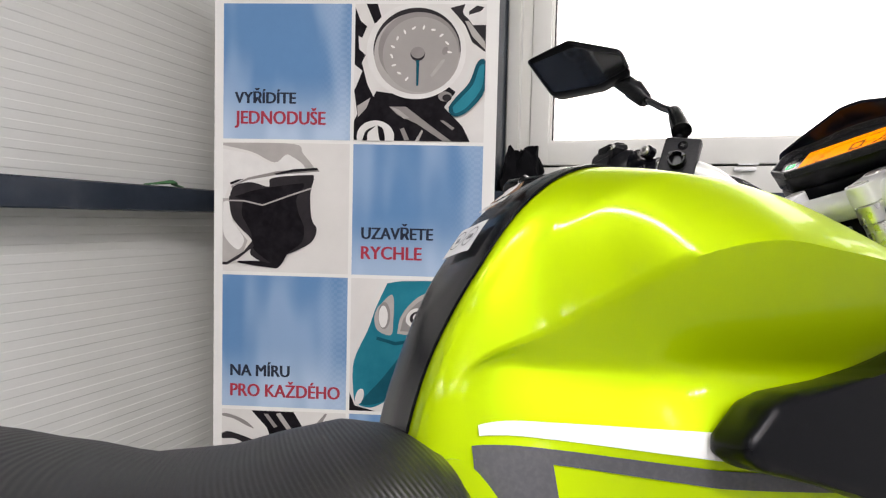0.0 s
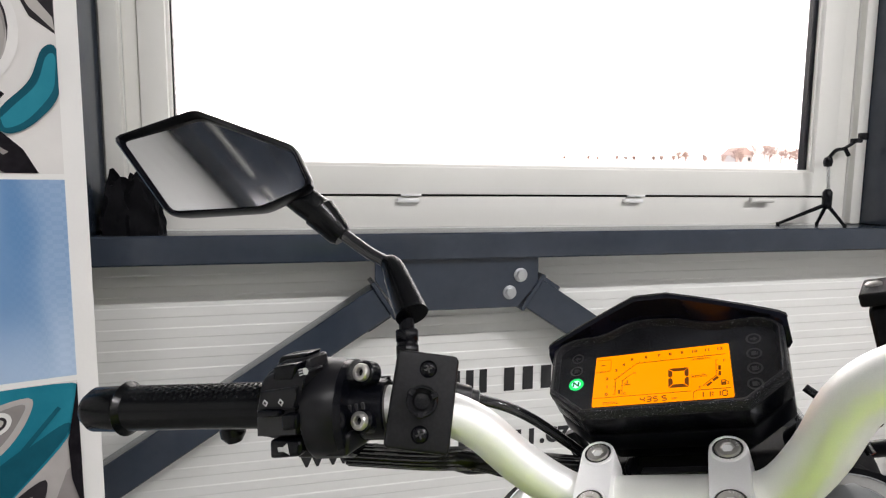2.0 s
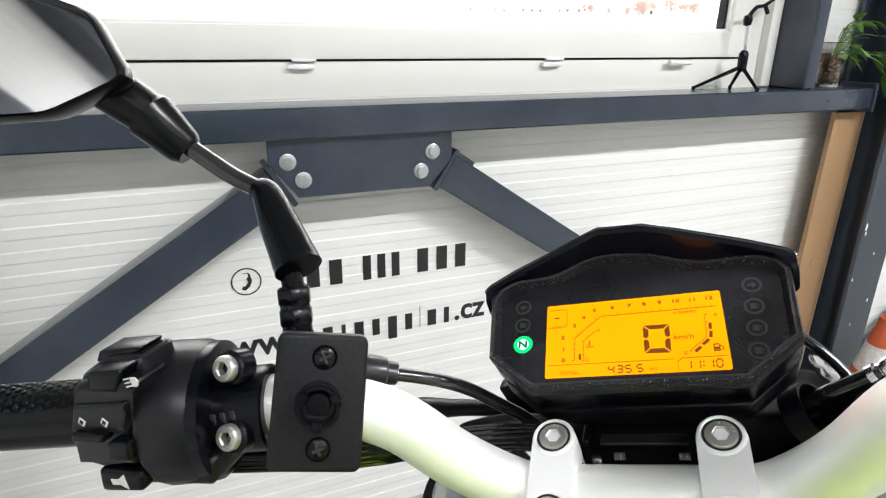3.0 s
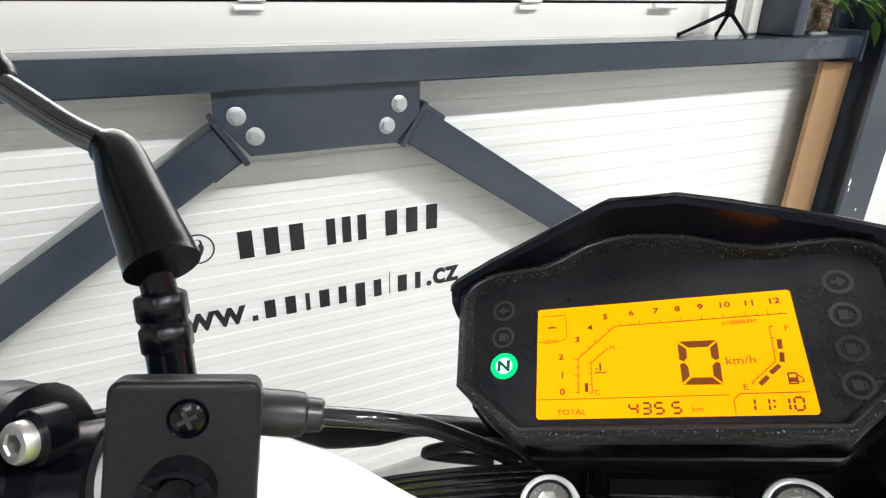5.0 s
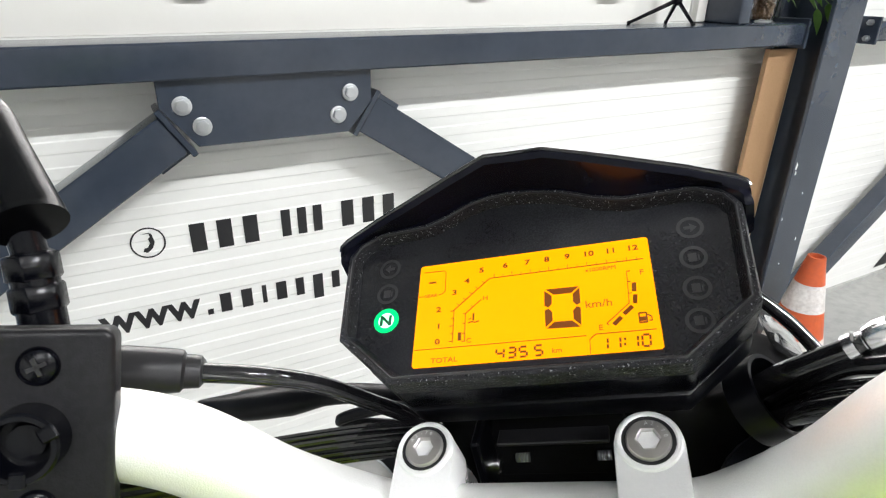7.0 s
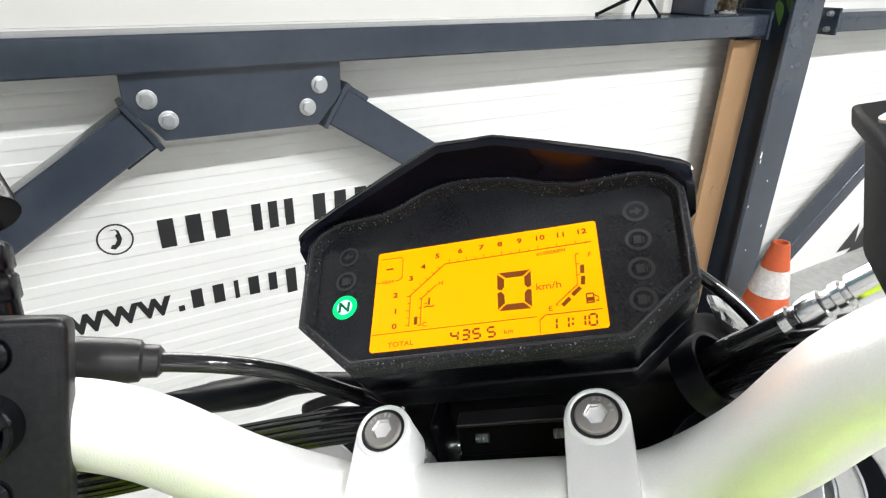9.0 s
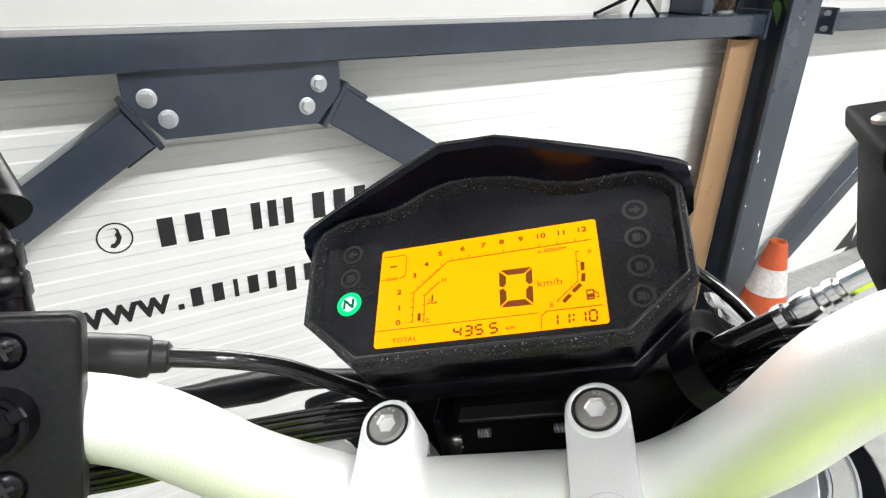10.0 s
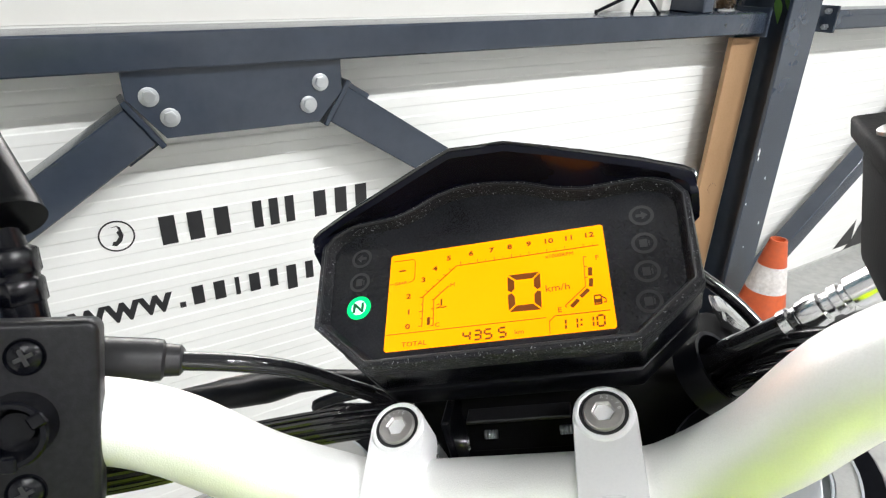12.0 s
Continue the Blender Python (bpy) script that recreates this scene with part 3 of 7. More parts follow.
def tank_at(a, w, lift=0.0):
    """A point of the tank's right half: w runs from 0 on the ridge, 1 at the strip's edge, 3 at the crease, 4 in the hollow, 5 on the lower edge, to 6 underneath."""
    top, rc, nc, r4, n4, r5, n5, r6 = station(a)
    wide = max(0.5, min(1.0, 0.52 + (a + 0.492) * 8.7))

    def glide(x):
        x = max(0.0, min(1.0, x))
        return x * x * (3 - 2 * x)
    ctl = [(0.0, top), (0.044 * wide, top - 0.005), (0.088 * wide, nc), (rc, nc), (r4, n4), (r5, n5), (r6 * 0.9, n5 - 0.075)]
    drop = 0.26 + 0.14 * glide((-0.31 - a) / 0.10) + 0.12 * glide((a + 0.25) / 0.14)
    dish = 0.009 * glide((a + 0.34) / 0.07)
    ctl[0] = (0.0, top - dish)
    ctl[2] = (0.044 * wide + (rc - 0.044 * wide) * 0.60, ctl[1][1] + (nc - ctl[1][1]) * drop)
    i = min(int(w), 5)
    t = w - i
    soft = glide((-0.428 - a) / 0.030)
    for j in (3, 4):
        f = (ctl[j][1] - ctl[2][1]) / (ctl[5][1] - ctl[2][1])
        flush = ctl[2][0] + (ctl[5][0] - ctl[2][0]) * f + 0.0012
        ctl[j] = (ctl[j][0] + (flush - ctl[j][0]) * soft, ctl[j][1])
    ease = (1.0, 1.0, 0.6, 0.12 + 0.88 * soft, 0.45 + 0.55 * soft)

    def tan(j):
        if j == 0:
            return (ctl[1][0] - ctl[0][0], 0.0)
        if j >= 5:
            return d
        run = ((ctl[j + 1][0] - ctl[j - 1][0]) / 2, (ctl[j + 1][1] - ctl[j - 1][1]) / 2)
        return (d[0] + (run[0] - d[0]) * ease[j], d[1] + (run[1] - d[1]) * ease[j])
    p, q = ctl[i], ctl[i + 1]
    d = (q[0] - p[0], q[1] - p[1])
    m1, m2 = tan(i), tan(i + 1)
    b0, b1, b2, b3 = 2 * t ** 3 - 3 * t * t + 1, t ** 3 - 2 * t * t + t, 3 * t * t - 2 * t ** 3, t ** 3 - t * t
    r = b0 * p[0] + b1 * m1[0] + b2 * q[0] + b3 * m2[0]
    n = b0 * p[1] + b1 * m1[1] + b2 * q[1] + b3 * m2[1]
    if lift:
        e = 0.02
        x0, x1 = tank_at(a, max(0, w - e)), tank_at(a, min(6, w + e))
        y0, y1 = tank_at(a - 0.003, w), tank_at(a + 0.003, w)
        nor = (y1 - y0).cross(x1 - x0)
        nor = -nor.normalized() if nor.dot(Vector((r, 0, 0.05))) < 0 else nor.normalized()
        return Vector((r, a, n)) + nor * lift
    return Vector((r, a, n))


def patch(a0, a1, w0, w1, na, nw, lift=0.0, mirror=False, bm=None):
    """A skin over part of the tank, lifted off it, with thin edges; w0 and w1 may be functions of a, a fraction 0 to 1."""
    bm2 = bmesh.new()
    rows = []
    for i in range(na + 1):
        fa = i / na
        a = a0 + (a1 - a0) * fa
        lo = w0(fa) if callable(w0) else w0
        hi = w1(fa) if callable(w1) else w1
        rows.append([tank_at(a, lo + (hi - lo) * j / nw, lift) for j in range(nw + 1)])
    if mirror:
        rows = [[Vector((-p.x, p.y, p.z)) for p in r] for r in rows]
    vs = [[bm2.verts.new(p) for p in r] for r in rows]
    for i in range(na):
        for j in range(nw):
            bm2.faces.new((vs[i][j], vs[i + 1][j], vs[i + 1][j + 1], vs[i][j + 1]))
    return join(bm, bm2)


def both(a0, a1, w0, w1, na, nw, lift=0.0, thick=0.0):
    bm = patch(a0, a1, w0, w1, na, nw, lift)
    bm = patch(a0, a1, w0, w1, na, nw, lift, True, bm)
    bmesh.ops.remove_doubles(bm, verts=bm.verts, dist=0.0004)
    if thick:
        bmesh.ops.recalc_face_normals(bm, faces=bm.faces)
        bmesh.ops.solidify(bm, geom=bm.faces[:], thickness=thick)
    return bm


strip = patch(-0.4915, -0.285, 0, 1.0, 40, 8, 0.0022)
strip = patch(-0.4915, -0.285, 0, lambda f: 2.7 - 1.6 * min(1.0, f / 0.6), 40, 12, 0.0022, True, strip)
bmesh.ops.remove_doubles(strip, verts=strip.verts, dist=0.0004)
bmesh.ops.recalc_face_normals(strip, faces=strip.faces)
bmesh.ops.solidify(strip, geom=strip.faces[:], thickness=0.003)
tank = on_bike("fuel_tank", both(-0.492, -0.022, 0, 6, 96, 60), GREEN, "lime green lacquered fuel tank with a creased flank")
tank.data.set_sharp_from_angle(angle=radians(50))
on_bike("tank_strip", strip, surface("satin_black_lacquer", (0.004, 0.004, 0.006), 0.24, tint=(0.007, 0.007, 0.010), grain=(700, 0.3), stain=(12, 0.3), bump=(18, 0.004), coat=0.05, spec=0.35), "satin black strip down the middle of the tank", tank)
on_bike("strip_seam", patch(-0.4915, -0.285, 1.0, 1.06, 40, 1, 0.0012), RUBBER, "dark seam beside the strip", tank)
on_bike("white_stripe", patch(-0.4495, -0.300, lambda f: 4.81 - 0.02 * f, lambda f: 4.985 + 0.10 * f, 24, 4, 0.0012), WHITEP, "white decal stripe", tank)
BRUSHED = surface("brushed_grey_film", (0.055, 0.055, 0.065), 0.4, tint=(0.09, 0.09, 0.10), grain=(300, 0.5))
on_bike("grey_band", patch(-0.455, -0.16, lambda f: 5.06 + 0.10 * min(1, 2 * f), lambda f: 5.17 + 0.14 * min(1.0, 2 * f), 40, 3, 0.0012), BRUSHED, "dark grey brushed decal band", tank)
on_bike("grey_lower_band", patch(-0.455, -0.405, lambda f: 5.172 + 0.02 * f, lambda f: 5.98 - 0.40 * f * f, 14, 4, 0.0012), BRUSHED, "dark grey brushed decal band", tank)
cowl = patch(-0.4915, -0.4385, lambda f: 4.98 + 0.62 * f ** 2.2, 6, 18, 8, 0.0065)
bmesh.ops.recalc_face_normals(cowl, faces=cowl.faces)
bmesh.ops.solidify(cowl, geom=cowl.faces[:], thickness=0.006)
on_bike("tank_tail", cowl, GREEN, "rounded lime green tail of the tank beside the seat", tank)
on_bike("fuel_sticker", patch(-0.430, -0.412, 0, 0.52, 4, 4, 0.0062, False, patch(-0.430, -0.412, 0, 0.50, 4, 4, 0.0062, True)), WHITEP, "white fuel grade sticker", tank)


def strip_pose(a, x=0.0, lift=0.0075):
    """On the strip's middle, x to the right, y up the slope, z outwards."""
    p, q = tank_at(a, 0), tank_at(a + 0.012, 0)
    up = (q - p).normalized()
    out = Vector((1, 0, 0)).cross(up).normalized()
    return Matrix(((1, 0, 0, x + p.x + out.x * lift), (0, up.y, out.y, p.y + out.y * lift), (0, up.z, out.z, p.z + out.z * lift), (0, 0, 0, 1)))


def ring_outline(bm, r, w, m, seg=28):
    bm2 = bmesh.new()
    a = [bm2.verts.new((r * math.cos(2 * math.pi * k / seg), r * math.sin(2 * math.pi * k / seg), 0)) for k in range(seg)]
    b = [bm2.verts.new(((r - w) * math.cos(2 * math.pi * k / seg), (r - w) * math.sin(2 * math.pi * k / seg), 0)) for k in range(seg)]
    for k in range(seg):
        bm2.faces.new((a[k], a[(k + 1) % seg], b[(k + 1) % seg], b[k]))
    bm2.transform(m)
    return join(bm, bm2)


ms = strip_pose(-0.421, 0, 0.0068)
bm = None
for sx, word in ((-0.0112, "E5"), (0.0112, "E10")):
    m2 = ms @ pose(sx, 0, 0)
    bm = ring_outline(bm, 0.0094, 0.0009, m2)
    bm = join(bm, text_bm(word, 0.0052, m2 @ pose(0, -0.0026, 0), 0, 0.85, "CENTER", 0.0001))
on_bike("sticker_print", bm, INK, "black E5 and E10 marks", tank)
md = strip_pose(-0.3945, 0.012, 0.0062)
WHITEI = surface("white_ink", (0.75, 0.75, 0.74), 0.4, tint=(0.5, 0.5, 0.5), grain=(400, 0.4))
BRONZE = surface("bronze_ink", (0.33, 0.17, 0.07), 0.4, tint=(0.14, 0.07, 0.03), grain=(300, 0.8))
for k, (fx, fh) in enumerate(((-0.017, 0.010), (-0.012, 0.017), (0.011, 0.018), (0.016, 0.013), (0.020, 0.008), (-0.006, 0.006), (0.004, 0.007))):
    y0 = 0.001 if k < 5 else -0.012
    flame = prism([(fx - 0.0028, y0), (fx + 0.0028, y0), (fx + 0.0038, y0 + fh * 0.6), (fx + 0.001, y0 + fh), (fx - 0.002, y0 + fh * 0.55)], 0, 0.0003, 0, 1, md)
    on_bike("emblem_flame", flame, BRONZE, "bronze flame shape of the emblem", tank)
on_bike("emblem_number", text_bm("20", 0.0165, md @ pose(0.001, 0.001, 0.0008) @ Matrix.Shear("XZ", 4, (0, 0)), 0.0006, 0.95, "CENTER", 0.0002), WHITEI, "white number 20", tank)
em = text_bm("Anniversary", 0.0075, md @ pose(0.0, -0.010, 0.0008, 0, 0, 4), 0.0001, 0.82, "CENTER", 0.0002)
on_bike("emblem_word", em, WHITEI, "white word Anniversary", tank)

# filler cap and top cover
cap_m = Matrix.Translation((0.004, -0.237, -0.0365)) @ pose(0, 0, 0, -9.5, 0, 0)
on_bike("tank_cover", prism([(-0.046, -0.056), (0.046, -0.056), (0.051, -0.02), (0.049, 0.020), (0.038, 0.043), (0.017, 0.057), (-0.017, 0.057), (-0.038, 0.043), (-0.049, 0.020), (-0.051, -0.02)], -0.020, 0.0085, 0.005, 3, cap_m), BLACKM, "matt black cover round the filler cap", tank)
on_bike("filler_cap", lathe([(0.036, 0.004), (0.036, 0.0092), (0.034, 0.0104), (0.027, 0.0106), (0.026, 0.0098), (0, 0.0098)], 40, cap_m @ pose(0, 0.006, 0)), CLAMPA, "round silver filler cap", tank)
lv = prism([(-0.014, -0.026), (0.014, -0.026), (0.010, 0.028), (-0.010, 0.028)], 0.0095, 0.0122, 0.0012, 2, cap_m @ pose(0, 0.006, 0))
on_bike("cap_flap", lv, CLAMPA, "silver lock flap", tank)
# shrouds beside the tank
SHROUD = [(-0.316, -0.218), (-0.313, -0.207), (-0.289, -0.189), (-0.270, -0.184), (-0.200, -0.180), (-0.170, -0.176), (-0.11, -0.160), (0.03, -0.150), (0.02, -0.30), (-0.10, -0.30), (-0.235, -0.248), (-0.302, -0.228)]
for sx in (1, -1):
    m = Matrix(((0, 0, sx, 0.106 * sx), (1, 0, 0, 0), (0, 1, 0, 0), (0, 0, 0, 1)))
    on_bike("shroud", prism(SHROUD, 0, 0.034, 0.007, 3, m), BLACKM, "matt black plastic shroud below the tank")

# seat
SEATV = surface("embossed_black_vinyl", (0.014, 0.014, 0.015), 0.46, tint=(0.026, 0.026, 0.027), grain=(600, 0.3), stain=(9, 0.3), bump=(800, 0.0))
nt = SEATV.node_tree
tc = nt.nodes.new("ShaderNodeTexCoord")
wv = nt.nodes.new("ShaderNodeTexWave")
wv.wave_type, wv.bands_direction = "BANDS", "DIAGONAL"
wv.inputs["Scale"].default_value, wv.inputs["Distortion"].default_value = 130, 0.0
wv2 = nt.nodes.new("ShaderNodeTexChecker")
wv2.inputs["Scale"].default_value = 260
nt.links.new(tc.outputs["Object"], wv.inputs["Vector"])
nt.links.new(tc.outputs["Object"], wv2.inputs["Vector"])
ad = nt.nodes.new("ShaderNodeMath")
ad.operation = "ADD"
nt.links.new(wv.outputs["Fac"], ad.inputs[0])
nt.links.new(wv2.outputs["Fac"], ad.inputs[1])
bp = nt.nodes.new("ShaderNodeBump")
bp.inputs["Strength"].default_value, bp.inputs["Distance"].default_value = 0.6, 0.0006
nt.links.new(ad.outputs[0], bp.inputs["Height"])
nt.links.new(bp.outputs[0], nt.nodes["Principled BSDF"].inputs["Normal"])
SEAT = [(-0.462, -0.222, 0.080, 0.06), (-0.474, -0.207, 0.094, 0.06), (-0.490, -0.197, 0.101, 0.065), (-0.515, -0.192, 0.108, 0.075), (-0.55, -0.196, 0.118, 0.085), (-0.59, -0.203, 0.128, 0.09), (-0.64, -0.203, 0.140, 0.09),
        (-0.69, -0.189, 0.145, 0.09), (-0.735, -0.176, 0.140, 0.09), (-0.80, -0.150, 0.125, 0.09), (-0.90, -0.118, 0.105, 0.08), (-1.00, -0.100, 0.08, 0.07), (-1.04, -0.110, 0.05, 0.05)]
sb = bmesh.new()
srows = []
dense = []
for (a0, *p), (a1, *q) in zip(SEAT, SEAT[1:]):
    for k in range(4):
        f = k / 4
        s = f * f * (3 - 2 * f) * 0.35 + f * 0.65
        dense.append((a0 + (a1 - a0) * f, *[u + (v - u) * s for u, v in zip(p, q)]))
dense.append(SEAT[-1])
for a, n0, half, deep in dense:
    row = []
    for k in range(25):
        th = math.pi * k / 24
        c, s = math.cos(th), math.sin(th)
        row.append(sb.verts.new((half * math.copysign(abs(c) ** 0.75, c), a, n0 - deep + deep * abs(s) ** 0.42)))
    srows.append(row)
for r0, r1 in zip(srows, srows[1:]):
    for k in range(24):
        sb.faces.new((r0[k], r0[k + 1], r1[k + 1], r1[k]))
    sb.faces.new((r0[24], r0[0], r1[0], r1[24]))
sb.faces.new(srows[0])
sb.faces.new(srows[-1][::-1])
on_bike("seat", sb, SEATV, "black embossed vinyl seat")
# unseen running gear, plain
RAKE = Vector((0, 0.40, -0.9165))


def ground_n(r, a):
    """Height in the bike's axes at which the floor lies under r, a."""
    p = BIKE @ Vector((r, a, 0))
    return (FLOOR - p.z) / BIKE[2][2]


wheel_r = 0.30
for nm, a in (("front_wheel", 0.36), ("rear_wheel", -1.02)):
    n0 = ground_n(0, a) + wheel_r + 0.012
    mw = Matrix.Translation((0, a, n0)) @ Matrix(((0, 0, 1, 0), (1, 0, 0, 0), (0, 1, 0, 0), (0, 0, 0, 1)))
    wh = on_bike(nm, lathe([(0.225, -0.045), (0.225, 0.045), (0.205, 0.045), (0.205, -0.045), (0.225, -0.045)], 40, mw), DARKMETAL, "black cast wheel")
    on_bike("tyre", lathe([(0.222, -0.05), (0.262, -0.062), (0.292, -0.040), (wheel_r, 0.0), (0.292, 0.040), (0.262, 0.062), (0.222, 0.05)], 48, mw), RUBBER, "black rubber tyre", wh)
    on_bike("hub", lathe([(0.035, -0.055), (0.035, 0.055), (0.012, 0.055)], 20, mw), DARKMETAL, "", wh)
    for k in range(5):
        an = 2 * math.pi * k / 5
        on_bike("spoke", tube([(0, a + 0.03 * math.cos(an), n0 + 0.03 * math.sin(an)), (0, a + 0.21 * math.cos(an), n0 + 0.21 * math.sin(an))], 0.014, 8, 1, False), DARKMETAL, "", wh)
on_bike("engine", box(-0.12, 0.12, -0.42, -0.02, -0.80, -0.40, 0.05, 3), DARKMETAL, "dark engine block")
on_bike("frame_tube", tube([(0, -0.03, -0.16), (0.0, -0.08, -0.34), (0.0, -0.06, -0.62), (0, -0.40, -0.78)], 0.03, 14), BLACKM, "black frame tube")
on_bike("subframe", tube([(0, -0.10, -0.30), (0.0, -0.50, -0.34), (0.0, -0.95, -0.26)], 0.035, 14), BLACKM, "black rear frame")
on_bike("swingarm", tube([(0, -0.42, -0.72), (0.06, -0.70, -0.78), (0.09, -1.02, ground_n(0, -1.02) + 0.31)], 0.03, 12), BLACKM, "black swing arm")
sp = ground_n(-0.26, -0.42)
on_bike("side_stand", tube([(-0.10, -0.40, -0.80), (-0.26, -0.44, sp + 0.012)], 0.011, 10, 1, False), BLACKM, "black side stand")
on_bike("stand_foot", box(-0.29, -0.235, -0.47, -0.41, sp + 0.006, sp + 0.016, 0.003), BLACKM, "side stand foot")

# fork, yoke and risers
FORKCAP = surface("satin_fork_cap", (0.56, 0.56, 0.55), 0.40, 0.5, tint=(0.47, 0.47, 0.46), grain=(700, 0.3), stain=(30, 0.3), bump=(900, 0.05))
for sx in (-1, 1):
    top = Vector((sx * 0.100, 0.010, -0.048))
    mt = axis_pose(top, -RAKE, (1, 0, 0))
    leg = on_bar("fork_leg", tube([top + RAKE * 0.006, top + RAKE * 0.26], 0.0235, 24, 1, False), CHROME, "bright fork tube")
    on_bar("fork_cap", lathe([(0.0300, -0.012), (0.0300, -0.0012), (0.0292, 0.0), (0.0215, 0.0), (0.0210, -0.0015), (0.0, -0.0015)], 40, mt), FORKCAP, "satin grey fork cap", leg)
    for r in (0.0300, 0.0206):
        on_bar("cap_ring", lathe([(r + 0.0003, -0.002), (r + 0.0003, 0.0004), (r - 0.0007, 0.0006), (r - 0.0009, -0.001)], 40, mt), ZINC, "thin bright ring", leg)
    on_bar("cap_nut", prism([(0.0185 * math.cos(k * math.pi / 3 + 0.3), 0.0185 * math.sin(k * math.pi / 3 + 0.3)) for k in range(6)], -0.002, 0.006, 0.001, 2, mt), ZINC, "hexagon nut on the fork cap", leg)
    on_bar("yoke_eye", lathe([(0.0305, -0.045), (0.0400, -0.045), (0.0400, -0.006), (0.0385, -0.0035), (0.0306, -0.0032)], 36, mt), BLACKM, "black clamp eye of the fork yoke", leg)
    low = on_bar("fork_slider", tube([top + RAKE * 0.26, top + RAKE * 0.60, top + RAKE * 0.92], [0.032, 0.030, 0.026], 20, 4), DARKMETAL, "dark fork slider")
yoke = prism([(-0.118, 0.030), (-0.128, 0.0), (-0.10, -0.026), (-0.05, -0.045), (0.05, -0.045), (0.10, -0.026), (0.128, 0.0), (0.118, 0.030), (0.05, 0.020), (-0.05, 0.020)], -0.012, 0.012, 0.004, 2, axis_pose(Vector((0, 0.016, -0.082)), -RAKE, (1, 0, 0)))
on_bar("fork_yoke", yoke, BLACKM, "black upper fork yoke")
ns = axis_pose(Vector((0, -0.004, -0.078)), -RAKE, (1, 0, 0))
on_bar("stem_nut", lathe([(0.021, 0), (0.021, 0.006), (0.015, 0.007), (0.015, 0.016), (0.011, 0.018), (0.007, 0.017), (0, 0.012)], 6, ns), CHROME, "chrome steering stem nut")



def socket_head(m, r=0.0078, s=0.0039):
    """A turned bolt head with a hexagon recess."""
    bm = bmesh.new()
    n = 30
    ang = [2 * math.pi * k / n for k in range(n)]
    hexr = [s * math.cos(math.pi / 6) / math.cos((a % (math.pi / 3)) - math.pi / 6) for a in ang]
    loops = []
    for rad, h in (([r] * n, -0.003), ([r] * n, 0.0010), ([r - 0.0007] * n, 0.0020), ([q + 0.0006 for q in hexr], 0.0021), (hexr, 0.0016), ([q * 0.97 for q in hexr], -0.0030)):
        loops.append([bm.verts.new((q * math.cos(a), q * math.sin(a), h)) for q, a in zip(rad, ang)])
    for a, b in zip(loops, loops[1:]):
        for k in range(n):
            bm.faces.new((a[k], a[(k + 1) % n], b[(k + 1) % n], b[k]))
    tip = bm.verts.new((0, 0, -0.0042))
    for k in range(n):
        bm.faces.new((loops[-1][k], loops[-1][(k + 1) % n], tip))
    bm.transform(m)
    return bm


CN = Vector((0, -0.37, 0.929)).normalized()       # square to the clamp caps
for sx in (-1, 1):
    mid = Vector((0.0408 if sx > 0 else -0.0425, -0.0205, -0.0085))
    mc = axis_pose(mid, CN, (1, 0, 0))
    hw, hl = 0.0120, 0.0330
    outline = [(hw * math.cos(t), 0.021 + 0.0108 * math.sin(t)) for t in (k * math.pi / 8 for k in range(9))] + [(-hw * math.cos(t), -0.021 - 0.0108 * math.sin(t)) for t in (k * math.pi / 8 for k in range(9))]
    cl = on_bar("handlebar_clamp", prism(outline, -0.0205, -0.0015, 0.0016, 2, mc), CLAMPA, "cast silver handlebar clamp")
    on_bar("clamp_base", prism([(x * 0.98, y * 0.98) for x, y in outline], -0.040, -0.0212, 0.0012, 1, mc), RISERA, "", cl)
    stem = prism([(x * 0.95, y * 0.90) for x, y in outline], -0.092, -0.0406, 0.0014, 2, mc)
    stem = lathe([(0.0150, -0.097), (0.0205, -0.095), (0.0210, -0.089), (0.0185, -0.084), (0.0150, -0.082)], 28, mc, stem)
    on_bar("riser", stem, RISERA, "cast silver riser", cl)
    for sy in (-1, 1):
        mbolt = mc @ pose(0, sy * 0.0210, -0.0020)
        on_bar("clamp_bolt", socket_head(mbolt), STAINLESS, "stainless socket bolt", cl)
        on_bar("bolt_boss", lathe([(0.0116, -0.0030), (0.0115, 0.0004), (0.0108, 0.0013), (0.0098, 0.0015), (0.0092, 0.0011), (0.0092, -0.0008)], 30, mbolt), CLAMPA, "", cl)
        # solid black ring in place of the shaded gap between head and boss
        on_bar("bolt_rim", lathe([(0.0093, -0.0006), (0.0093, 0.0008), (0.0077, 0.0008), (0.0077, -0.0006)], 28, mbolt), INK, "black ring for the shade in the gap round the bolt", cl)
        for k, ch in enumerate("A2-70"):
            an = 2.1 - sx * 0.5 - k * 0.36
            on_bar("bolt_mark", text_bm(ch, 0.0015, mbolt @ pose(0.0053 * math.cos(an), 0.0053 * math.sin(an), 0.0021, 0, 0, math.degrees(an) - 90), 0, 0.9, "CENTER", 0.00008), CLAMPA, "bright stamped character", cl)

# handlebar
HB = [(-0.376, -0.1329, 0.0976), (-0.30, -0.106, 0.0860), (-0.20, -0.0725, 0.0680), (-0.140, -0.052, 0.054), (-0.112, -0.040, 0.037), (-0.090, -0.027, 0.004), (-0.070, -0.0145, -0.0205), (-0.052, -0.0125, -0.0285), (-0.02, -0.0125, -0.0290)]
on_bar("handlebar", tube(HB + [(-x, y, z) for x, y, z in HB[::-1]], 0.0150, 26, 6), ALU, "bead-blasted silver aluminium handlebar")
GD = (Vector(HB[0]) - Vector(HB[2])).normalized()


def along(s):
    """A point of the left grip's axis, s metres outwards from the switch pod."""
    return Vector((-0.245, -0.0876, 0.0766)) + GD * s


